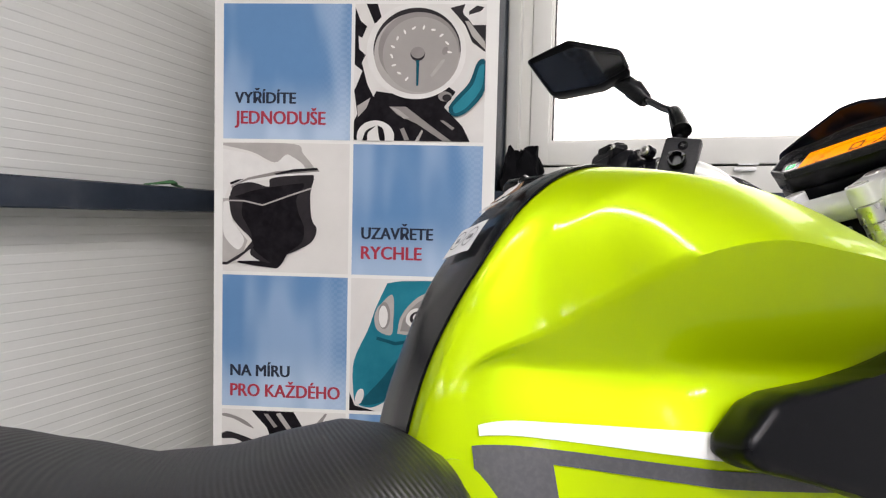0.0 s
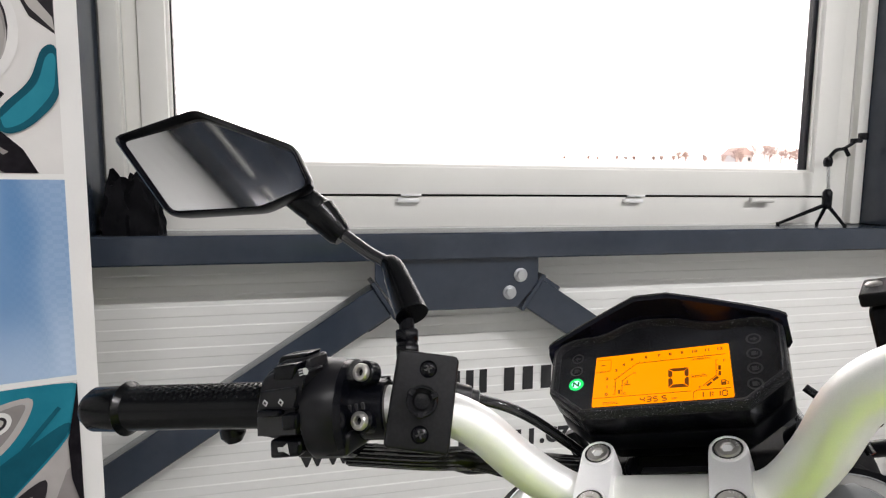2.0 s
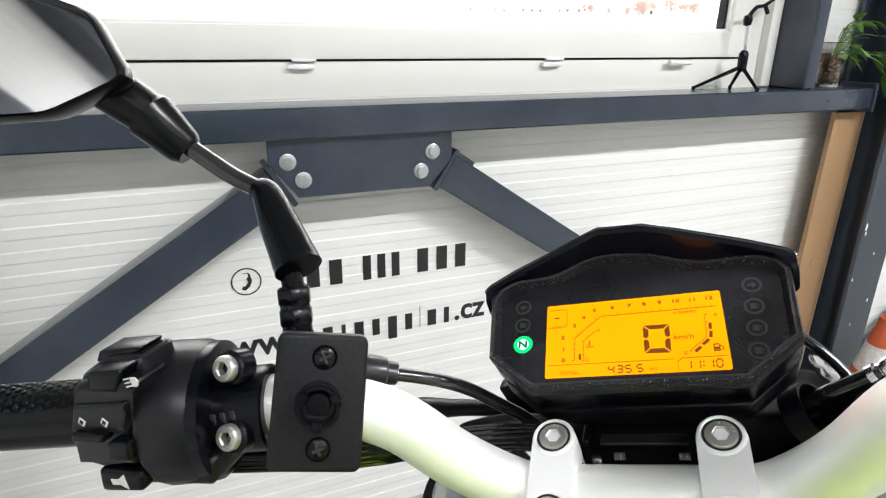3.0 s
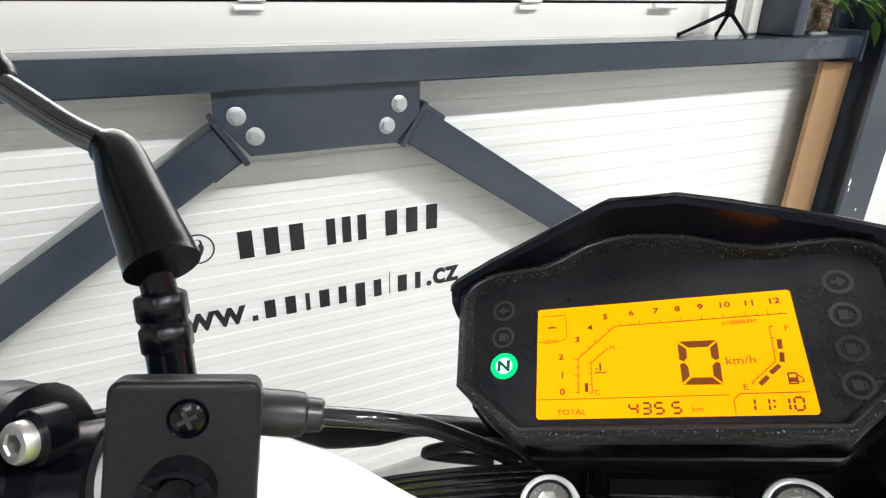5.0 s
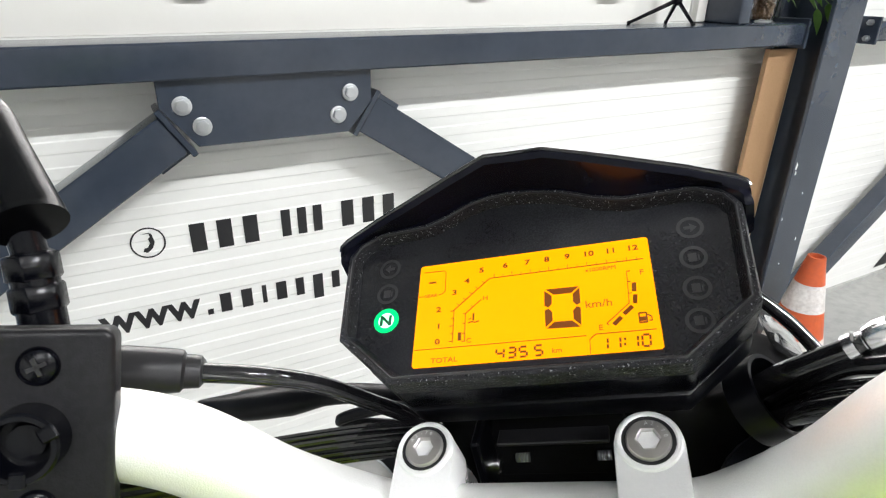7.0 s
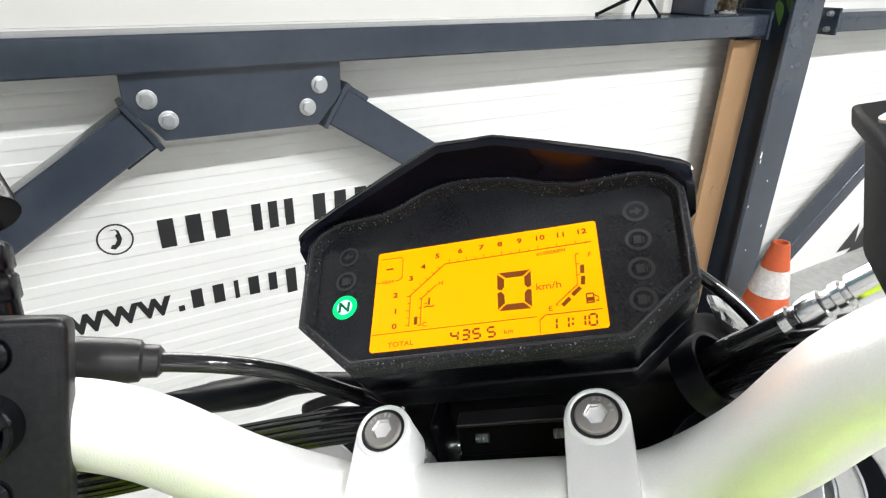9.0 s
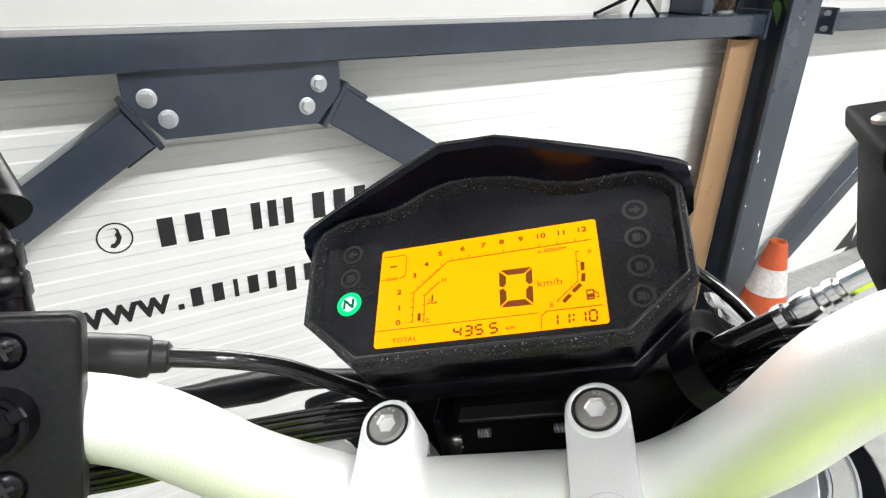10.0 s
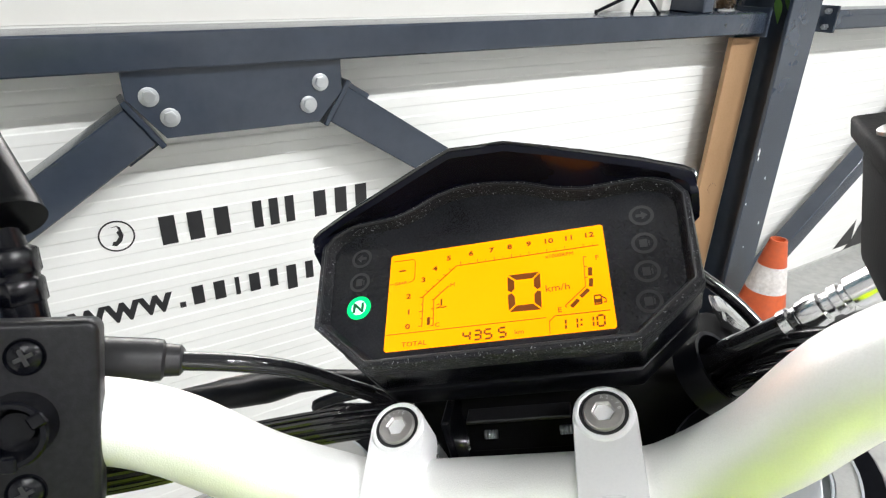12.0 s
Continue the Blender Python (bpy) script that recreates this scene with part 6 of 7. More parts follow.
def blue_print(name, streak):
    """Printed sky-blue gradient: paler at the foot and in one upright streak, with a faint raster towards one edge."""
    m = surface(name, (0.125, 0.265, 0.49), 0.55, spec=0.12, tint=(0.11, 0.24, 0.455), stain=(3, 0.4))
    nt = m.node_tree
    p = nt.nodes["Principled BSDF"]
    base = p.inputs["Base Color"].links[0].from_socket
    tc = nt.nodes.new("ShaderNodeTexCoord")
    sep = nt.nodes.new("ShaderNodeSeparateXYZ")
    nt.links.new(tc.outputs["Generated"], sep.inputs[0])
    foot = nt.nodes.new("ShaderNodeMapRange")
    foot.interpolation_type = "SMOOTHSTEP"
    foot.inputs["From Min"].default_value, foot.inputs["From Max"].default_value = 0.50, 0.0
    foot.inputs["To Max"].default_value = 0.75
    nt.links.new(sep.outputs["Z"], foot.inputs["Value"])
    mp = nt.nodes.new("ShaderNodeMapping")
    mp.inputs["Scale"].default_value, mp.inputs["Location"].default_value = (2.6, 0.0, 0.75), (streak, 0, streak * 2)
    nt.links.new(tc.outputs["Generated"], mp.inputs[0])
    ns = nt.nodes.new("ShaderNodeTexNoise")
    ns.inputs["Scale"].default_value, ns.inputs["Detail"].default_value = 1.3, 1
    nt.links.new(mp.outputs[0], ns.inputs["Vector"])
    st = nt.nodes.new("ShaderNodeMapRange")
    st.interpolation_type = "SMOOTHSTEP"
    st.inputs["From Min"].default_value, st.inputs["From Max"].default_value, st.inputs["To Max"].default_value = 0.42, 0.68, 0.42
    nt.links.new(ns.outputs["Fac"], st.inputs["Value"])
    ck = nt.nodes.new("ShaderNodeTexChecker")
    ck.inputs["Scale"].default_value, ck.inputs["Color1"].default_value, ck.inputs["Color2"].default_value = 110, (0, 0, 0, 1), (1, 1, 1, 1)
    nt.links.new(tc.outputs["Object"], ck.inputs["Vector"])
    ed = nt.nodes.new("ShaderNodeMapRange")
    ed.inputs["From Min"].default_value, ed.inputs["From Max"].default_value, ed.inputs["To Max"].default_value = 0.72, 1.0, 0.10
    nt.links.new(sep.outputs["X"], ed.inputs["Value"])
    dots = nt.nodes.new("ShaderNodeMath")
    dots.operation = "MULTIPLY"
    nt.links.new(ck.outputs["Fac"], dots.inputs[0])
    nt.links.new(ed.outputs[0], dots.inputs[1])
    total = foot.outputs[0]
    for other in (st.outputs[0], dots.outputs[0]):
        ad2 = nt.nodes.new("ShaderNodeMath")
        ad2.operation, ad2.use_clamp = "ADD", True
        nt.links.new(total, ad2.inputs[0])
        nt.links.new(other, ad2.inputs[1])
        total = ad2.outputs[0]
    mx = nt.nodes.new("ShaderNodeMix")
    mx.data_type = "RGBA"
    nt.links.new(total, mx.inputs["Factor"])
    nt.links.new(base, mx.inputs["A"])
    mx.inputs["B"].default_value = (0.46, 0.58, 0.74, 1)
    nt.links.new(mx.outputs["Result"], p.inputs["Base Color"])
    return m


BLUES = [blue_print("blue_print", 0.3), blue_print("blue_print_paler", 1.7), blue_print("blue_print_soft", 3.1)]
SEAMS = [1.737, 1.322, 0.917, 0.497, 0.077]


def on_banner(name, bm, material, label="", parent=None):
    return part(name, bm, material, parent or ban, label, MB)


on_banner("sheet", box(-0.424, 0.433, FLOOR + 0.07, 2.05, -0.0016, 0.0, 0.0004, 1), PRINTW, "white banner film")
on_banner("header", box(-0.396, 0.396, 1.743, 2.03, 0.0002, 0.0008), HEADT, "dark teal printed header")
on_banner("footer", box(-0.396, 0.396, FLOOR + 0.09, 0.066, 0.0002, 0.0008), HEADT, "dark teal printed foot")
on_banner("cassette", prism([(-0.055, FLOOR), (0.075, FLOOR), (0.075, FLOOR + 0.025), (0.030, FLOOR + 0.072), (-0.030, FLOOR + 0.072), (-0.055, FLOOR + 0.03)], -0.44, 0.44, 0.006, 3, Matrix(((0, 0, 1, 0.004), (0, 1, 0, 0), (1, 0, 0, -0.008), (0, 0, 0, 1)))), ALU, "silver aluminium banner base")
on_banner("top_rail", box(-0.428, 0.437, 2.045, 2.068, -0.008, 0.006, 0.003), ALU, "silver top rail of the banner")
on_banner("pole", tube([(0.0, FLOOR + 0.06, -0.032), (0.0, 2.06, -0.020)], 0.009, 14, 1, False), ALU, "silver banner pole")


def tile_box(row, side):
    x0, x1 = (-0.396, -0.0055) if side == 0 else (0.0055, 0.396)
    return x0, x1, SEAMS[row + 1] + 0.0055, SEAMS[row] - 0.0055


def tile(row, side, material, label):
    x0, x1, z0, z1 = tile_box(row, side)
    return on_banner("tile", box(x0, x1, z0, z1, 0.0002, 0.0008), material, label)


def caption(row, side, lines):
    x0, x1, z0, z1 = tile_box(row, side)
    t = tile(row, side, BLUES[row % 3], "sky-blue gradient tile with two printed lines")
    for word, base, width, height, inset, mat, lab in lines:
        bm = None
        for shift in (-0.0019, 0.0, 0.0019):
            bm = join(bm, text_bm(word, height, Matrix.Translation((shift, abs(shift) * 0.4, shift * 0.05)), 0.0, 1.0, "LEFT", 0.0002))
        xs = [v.co.x for v in bm.verts]
        k = width / (max(xs) - min(xs))
        lo = min(xs)
        for v in bm.verts:
            v.co.x = (v.co.x - lo) * k
        bm.transform(Matrix.Translation((x0 + inset, z0 + base, 0.0012)))
        on_banner("printed_word", bm, mat, lab, t)


caption(0, 0, [("VYŘÍDÍTE", 0.107, 0.190, 0.035, 0.035, NAVY, "dark words VYŘÍDÍTE"), ("JEDNODUŠE", 0.045, 0.281, 0.041, 0.035, REDI, "red words JEDNODUŠE")])
caption(1, 1, [("UZAVŘETE", 0.109, 0.219, 0.037, 0.028, NAVY, "dark words UZAVŘETE"), ("RYCHLE", 0.048, 0.186, 0.041, 0.028, REDI, "red words RYCHLE")])
caption(2, 0, [("NA MÍRU", 0.095, 0.188, 0.037, 0.026, NAVY, "dark words NA MÍRU"), ("PRO KAŽDÉHO", 0.031, 0.346, 0.041, 0.026, REDI, "red words PRO KAŽDÉHO")])
tile(3, 1, BLUES[1], "sky-blue gradient tile")


def photo(row, side, frame_box, label, shapes):
    """A printed picture: shapes as outlines over the tile, each in its ink, the later ones over the earlier."""
    x0, x1, z0, z1 = tile_box(row, side)
    u0, u1, v0, v1 = frame_box
    t = tile(row, side, PAPER, label)
    for k, (name, mat, soft, pts) in enumerate(shapes):
        q = [Vector((u, v, 0)) for u, v in pts]
        if soft:
            q = spline(q + [q[0]], 5)[:-1]
        out = [(min(max(x0 + (p.x - u0) / (u1 - u0) * (x1 - x0), x0), x1), min(max(z1 - (p.y - v0) / (v1 - v0) * (z1 - z0), z0), z1)) for p in q]
        clean = [p for i, p in enumerate(out) if (p[0] - out[i - 1][0]) ** 2 + (p[1] - out[i - 1][1]) ** 2 > 1e-9]
        bm = bmesh.new()
        vs = [bm.verts.new((x, z, 0.0011 + 0.00025 * k)) for x, z in clean]
        es = [bm.edges.new((vs[i - 1], vs[i])) for i in range(len(vs))]
        bmesh.ops.triangle_fill(bm, edges=es, use_beauty=True)
        on_banner(name, bm, mat, "", t)
    return t


def circle(cx, cy, rx, ry=None, turn=0.0, n=28):
    ry = ry or rx
    return [(cx + rx * math.cos(a) * math.cos(turn) - ry * math.sin(a) * math.sin(turn), cy + rx * math.cos(a) * math.sin(turn) + ry * math.sin(a) * math.cos(turn)) for a in (2 * math.pi * k / n for k in range(n))]


dial = [
    ("dark_shape", PHOTOB, False, [(22, 40), (50, 110), (85, 140), (60, 200), (40, 190), (45, 260), (80, 290), (60, 330), (90, 440), (130, 520), (120, 560), (60, 680), (22, 740), (22, 640), (40, 600), (22, 480), (22, 250)]),
    ("dark_shape", PHOTOB, False, [(80, 22), (140, 22), (165, 105), (125, 125)]),
    ("dark_shape", PHOTOD, False, [(522, 42), (600, 12), (590, 60), (640, 130), (710, 130), (710, 270), (640, 220), (600, 130)]),
    ("light_shape", PHOTOW, True, [(600, 22), (710, 22), (710, 110), (640, 110), (590, 70)]),
    ("dark_shape", PHOTOD, False, [(620, 60), (660, 30), (700, 38), (680, 60), (620, 78)]),
    ("light_shape", PHOTOL, False, [(600, 110), (620, 110), (705, 215), (710, 260), (640, 190)]),
    ("dark_shape", PHOTOB, False, [(110, 540), (140, 480), (300, 500), (420, 500), (520, 450), (560, 480), (500, 560), (600, 660), (640, 740), (22, 740), (60, 660)]),
    ("light_shape", PHOTOM, False, [(210, 560), (300, 560), (420, 650), (545, 740), (500, 740), (360, 650), (250, 600)]),
    ("light_shape", PHOTOL, False, [(215, 560), (260, 575), (320, 620), (290, 625)]),
    ("light_shape", PHOTOL, False, [(350, 740), (385, 680), (392, 690), (370, 740)]),
    ("light_shape", PHOTOM, False, [(270, 680), (290, 670), (320, 735), (295, 740)]),
    ("light_shape", PHOTOM, False, [(480, 630), (500, 630), (560, 670), (545, 680)]),
    ("light_shape", PHOTOW, True, circle(140, 720, 100, 85)),
    ("dark_shape", PHOTOB, True, [(70, 740), (90, 690), (140, 665), (100, 700), (95, 740)]),
    ("dark_shape", PHOTOB, True, [(150, 660), (180, 680), (190, 740), (165, 740), (155, 700)]),
    ("light_shape", PHOTOL, False, [(40, 560), (110, 515), (90, 570), (45, 620)]),
    ("light_shape", PHOTOW, False, [(22, 340), (65, 375), (40, 440), (22, 480)]),
    ("dial_rim", PHOTOW, True, circle(348, 270, 262, 250)),
    ("dial_shade", PHOTOD, True, circle(352, 262, 230, 218)),
    ("dial_shade", PHOTOL, True, circle(352, 282, 226, 212)),
    ("dial_shade", PHOTOM, True, circle(362, 262, 214, 195)),
    ("dial_face", surface("photo_dial", (0.33, 0.305, 0.29), 0.5, tint=(0.38, 0.35, 0.335), stain=(8, 0.5)), True, circle(372, 288, 200, 196)),
    ("teal_shape", TEALD, True, [(525, 560), (530, 590), (570, 610), (640, 570), (712, 470), (712, 320), (670, 325), (630, 430), (560, 510)]),
    ("teal_shape", TEAL, True, [(545, 560), (560, 592), (620, 560), (690, 470), (705, 400), (705, 340), (680, 350), (650, 440), (590, 510)]),
    ("light_shape", PHOTOM, True, circle(505, 505, 36, 26)),
    ("dark_shape", PHOTOD, True, circle(515, 512, 24, 18)),
    ("teal_shape", PHOTOD, True, circle(357, 286, 38, 36)),
    ("dial_hub", PHOTOM, True, circle(357, 278, 36, 30)),
    ("needle", TEALD, False, [(349, 318), (367, 318), (363, 450), (352, 450)]),
    ("light_shape", PHOTOL, True, [(425, 395), (480, 320), (498, 322), (440, 400)]),
    ("teal_shape", PHOTOM, True, circle(500, 268, 14, 22, 0.4)),
]
for k in range(13):
    an = 2.05 + k * 0.345
    cx, cy = 372 + 152 * math.cos(an), 290 + 142 * math.sin(an)
    dial.append(("tick", PHOTOW, False, circle(cx, cy, 14, 6, an + (1.2 if k % 2 else 0.2), 6)))
photo(0, 1, (22, 712, 22, 742), "grey photo tile of a round speedometer", dial)
photo(1, 0, (45, 715, 24, 730), "pale photo tile of an open-face helmet", [
    ("pale_shape", PHOTOL, True, [(45, 28), (415, 28), (470, 80), (530, 160), (470, 150), (390, 85), (320, 130), (200, 75), (45, 40)]),
    ("pale_shape", PHOTOW, True, [(45, 60), (200, 90), (310, 140), (390, 90), (480, 158), (330, 178), (180, 215), (90, 245), (45, 330)]),
    ("dark_shape", PHOTOM, False, [(90, 262), (180, 215), (330, 178), (545, 155), (562, 180), (520, 205), (330, 215), (140, 250), (95, 290)]),
    ("dark_shape", PHOTOB, False, [(320, 190), (420, 165), (545, 155), (552, 168), (430, 180), (330, 198)]),
    ("dark_shape", PHOTOB, False, [(82, 245), (120, 228), (160, 222), (105, 250), (88, 256)]),
    ("pale_shape", PHOTOW, False, [(100, 262), (180, 228), (330, 198), (560, 175), (560, 190), (520, 205), (330, 216), (200, 240), (120, 266)]),
    ("pale_shape", PHOTOL, False, [(45, 330), (85, 330), (110, 470), (180, 560), (150, 640), (70, 690), (45, 690)]),
    ("pale_shape", PHOTOW, True, [(48, 350), (80, 350), (100, 450), (160, 550), (130, 610), (70, 560), (48, 500)]),
    ("helmet_opening", PHOTOD, True, [(78, 330), (110, 260), (200, 240), (290, 262), (310, 215), (500, 195), (530, 210), (512, 300), (520, 430), (548, 490), (520, 560), (440, 610), (380, 640), (340, 700), (200, 640), (205, 560), (130, 480), (92, 420)]),
    ("helmet_lining", PHOTOB, True, [(110, 320), (230, 280), (430, 245), (480, 250), (440, 320), (450, 400), (480, 480), (470, 560), (400, 620), (340, 690), (250, 640), (205, 590), (200, 520), (150, 420), (150, 345)]),
    ("strap", PHOTOD, False, [(28, 680), (70, 680), (160, 620), (205, 560), (215, 590), (130, 660), (70, 695), (35, 695)]),
    ("strap", PHOTOB, True, [(130, 672), (240, 670), (310, 680), (360, 640), (390, 630), (350, 700), (300, 705), (140, 684)]),
    ("visor_edge", PHOTOL, False, [(78, 338), (160, 338), (260, 360), (400, 305), (520, 262), (520, 270), (400, 314), (260, 368), (160, 346), (78, 345)]),
])
photo(2, 1, (412, 828, 432, 846), "photo tile of a teal scooter front", [
    ("dark_shape", PHOTOB, False, [(412, 790), (430, 830), (500, 846), (412, 846)]),
    ("grey_panel", PHOTOL, False, [(828, 560), (805, 550), (700, 650), (600, 760), (560, 846), (828, 846)]),
    ("grey_panel", PHOTOM, False, [(690, 846), (760, 720), (800, 620), (828, 600), (828, 846)]),
    ("scooter_body", TEAL, True, [(530, 445), (600, 436), (820, 436), (826, 470), (805, 550), (700, 660), (600, 760), (500, 830), (440, 825), (425, 790), (425, 690), (470, 590), (495, 520)]),
    ("scooter_shade", TEALD, True, [(600, 640), (700, 580), (800, 520), (800, 550), (700, 655), (600, 755), (520, 815), (450, 822), (520, 740)]),
    ("headlight_glass", PHOTOL, True, [(500, 520), (548, 480), (552, 560), (545, 605), (500, 590), (490, 550)]),
    ("headlight_glass", PHOTOL, True, [(565, 600), (580, 540), (640, 480), (740, 455), (735, 500), (690, 560), (620, 600)]),
    ("dark_shape", PHOTOM, True, circle(522, 545, 20, 42)),
    ("light_shape", PHOTOW, True, circle(519, 548, 15, 34)),
    ("dark_shape", PHOTOM, True, [(575, 592), (590, 545), (645, 492), (728, 466), (722, 498), (682, 550), (618, 588)]),
    ("light_shape", PHOTOW, True, circle(625, 548, 34, 27, -0.6)),
    ("dark_shape", PHOTOD, True, circle(626, 548, 22, 17, -0.6)),
    ("light_shape", PHOTOW, True, circle(628, 546, 13, 10, -0.6)),
    ("light_shape", PHOTOW, True, circle(683, 500, 28, 21, -0.6)),
    ("dark_shape", PHOTOD, True, circle(684, 500, 18, 13, -0.6)),
    ("light_shape", PHOTOL, True, circle(686, 499, 10, 7, -0.6)),
    ("light_shape", PHOTOW, False, [(592, 560), (600, 540), (606, 542), (598, 566)]),
    ("scooter_crease", TEALD, False, [(500, 610), (560, 625), (640, 612), (720, 560), (790, 480), (796, 486), (724, 570), (642, 622), (560, 636), (498, 620)]),
    ("light_shape", PHOTOW, True, circle(446, 800, 13, 26, 0.3)),
    ("indicator_glass", PHOTOD, True, [(640, 770), (670, 690), (760, 630), (735, 720), (650, 790)]),
    ("light_shape", PHOTOM, True, [(655, 760), (680, 700), (735, 660), (715, 715)]),
    ("dark_shape", PHOTOB, False, [(828, 432), (828, 720), (808, 640), (805, 560), (822, 470)]),
])
photo(3, 0, (10, 715, 20, 760), "black and white photo tile of an engine", [
    ("dark_shape", PHOTOB, False, [(180, 24), (420, 24), (480, 120), (440, 300), (330, 300), (270, 120)]),
    ("light_shape", PHOTOL, False, [(320, 40), (345, 30), (425, 140), (400, 150)]),
    ("light_shape", PHOTOM, False, [(250, 40), (275, 40), (330, 110), (310, 118)]),
    ("dark_shape", PHOTOM, True, [(15, 45), (60, 50), (140, 80), (195, 125), (150, 110), (80, 75), (15, 60)]),
    ("dark_shape", PHOTOD, True, [(10, 160), (60, 150), (200, 195), (300, 260), (200, 240), (90, 190), (15, 190)]),
    ("dark_shape", PHOTOB, False, [(10, 320), (300, 330), (715, 260), (715, 700), (300, 760), (10, 700)]),
    ("light_shape", PHOTOL, True, circle(330, 500, 150, 130)),
    ("dark_shape", PHOTOD, True, circle(330, 500, 110, 95)),
    ("light_shape", PHOTOM, False, [(530, 110), (600, 24), (612, 26), (560, 120)]),
])

# ---- lettering on the wall ----
LY = WALL - 0.0022


def wall_bars(name, label, glyphs, group="wall lettering"):
    """Black film glyph bars: each an x, z box."""
    t = thing(name, label, "lettering", (glyphs[0][0], WALL, glyphs[0][2]), group)
    for x0, x1, z0, z1 in glyphs:
        part("bar", box(x0, x1, LY - 0.0007, LY, z0, z1), INK, t)
    return t


def spread(x0, x1, n, z0, z1, fill=0.66):
    p = (x1 - x0) / n
    return [(x0 + p * k + p * (1 - fill) / 2, x0 + p * (k + 1) - p * (1 - fill) / 2, z0, z1) for k in range(n)]


for x0, x1 in ((0.176, 0.358), (0.393, 0.515), (0.546, 0.720)):
    wall_bars("wall_number", "black film figures stuck on the white wall panel", spread(x0, x1, 3, 0.710, 0.780, 0.56))
web = []
x = -0.038
for wdt, asc, desc in ((1.5, 0, 0), (1.5, 0, 0), (1.5, 0, 0), (0.5, -1, 0), (1, 0, 0), (1, 0, 0), (0.7, 0, 0), (1, 0, 0), (0.9, 0, 0), (1, 0, 1), (0.9, 0, 0), (0.45, 1, 0), (1, 0, 0), (0.8, 0, 0), (0.5, -1, 0), (0.9, 0, 0), (0.9, 0, 0)):
    w = wdt * 0.0515
    top = 0.552 if asc < 0 else (0.605 if asc else 0.587)
    gap = 0.0125 if asc >= 0 else 0.006
    web.append((x + gap, x + w - gap, 0.537 - (0.02 if desc else 0), top))
    x += w
address = wall_bars("wall_address", "black film web address stuck on the white wall panel", web[3:14])


def wall_word(word, x0, x1, z0, z1):
    """Film letters stretched to their place on the wall."""
    bm = text_bm(word, 0.07, Matrix.Identity(4), 0.0022, 1.0, "LEFT", 0.0003)
    lo = [min(v.co[k] for v in bm.verts) for k in (0, 1)]
    hi = [max(v.co[k] for v in bm.verts) for k in (0, 1)]
    for v in bm.verts:
        v.co = Vector((x0 + (v.co.x - lo[0]) / (hi[0] - lo[0]) * (x1 - x0), LY - 0.0004 + v.co.z, z0 + (v.co.y - lo[1]) / (hi[1] - lo[1]) * (z1 - z0)))
    part("letters", bm, INK, address, "black film letters " + word)


wall_word("www", web[0][0] - 0.008, web[2][1] + 0.006, 0.537, 0.587)
wall_word(".cz", web[14][0], web[16][1], 0.537, 0.587)
ic = thing("wall_phone_symbol", "black film ring with a telephone handset on the wall", "lettering", (0.10, WALL, 0.752), "wall lettering")
MW = Matrix(((1, 0, 0, 0.10), (0, 0, -1, LY), (0, 1, 0, 0.752), (0, 0, 0, 1)))
bmr = bmesh.new()
ra = [[bmr.verts.new((r * math.cos(2 * math.pi * k / 40), r * math.sin(2 * math.pi * k / 40), h)) for k in range(40)] for r, h in ((0.0370, 0), (0.0370, 0.0007), (0.0335, 0.0007), (0.0335, 0))]
for p, q in zip(ra, ra[1:] + ra[:1]):
    for k in range(40):
        bmr.faces.new((p[k], p[(k + 1) % 40], q[(k + 1) % 40], q[k]))
part("ring", bmr, INK, ic, "", MW)
part("handset", prism([(-0.012, 0.022), (0.004, 0.022), (0.006, 0.013), (0.001, 0.009), (0.004, -0.002), (-0.003, -0.012), (-0.009, -0.012), (-0.013, -0.020), (-0.004, -0.024), (0.008, -0.014), (0.014, 0.0), (0.010, 0.020), (0.004, 0.024)], 0, 0.0007, 0, 1, MW), INK, ic)
dec = thing("wall_decal", "black angular film decal stuck low on the wall panels", "decal", (3.5, WALL, -0.05))
for pts in ([(3.44, -0.045), (3.60, 0.10), (3.62, -0.045)], [(3.56, -0.072), (3.62, -0.02), (3.70, 0.15), (3.75, -0.072)]):
    part("shape", prism(pts[::-1], 0, 0.0007, 0, 1, Matrix(((1, 0, 0, 0), (0, 0, -1, LY), (0, 1, 0, 0), (0, 0, 0, 1)))), INK, dec)

# ---- traffic cone ----
cone = thing("traffic_cone", "worn orange traffic cone with two scuffed white bands", "traffic cone", (2.203, 1.850, FLOOR))
MC = Matrix.Translation((2.203, 1.850, FLOOR))


def cone_ring(name, z0, z1, mat, proud, label=""):
    r = lambda z: 0.130 - (0.130 - 0.030) * (z - 0.03) / 0.49 + proud
    part(name, lathe([(r(z0) - 0.004, z0), (r(z0), z0), (r((z0 + z1) / 2), (z0 + z1) / 2), (r(z1), z1), (r(z1) - 0.004, z1)], 36), mat, cone, label, MC)


part("base", box(-0.17, 0.17, -0.17, 0.17, 0.0, 0.030, 0.010, 3), ORANGE, cone, "square orange cone foot", MC @ pose(0, 0, 0, 0, 0, 25))
part("body", lathe([(0.130, 0.028), (0.128, 0.04), (0.0315, 0.512), (0.0300, 0.520), (0.0240, 0.521), (0.0225, 0.516), (0.0225, 0.44)], 36), ORANGE, cone, "orange cone body with a hole in its tip", MC)
cone_ring("white_band", 0.318, 0.420, CONEWHITE, 0.0012, "scuffed white band")
cone_ring("white_band", 0.100, 0.212, CONEWHITE, 0.0012, "scuffed white band")

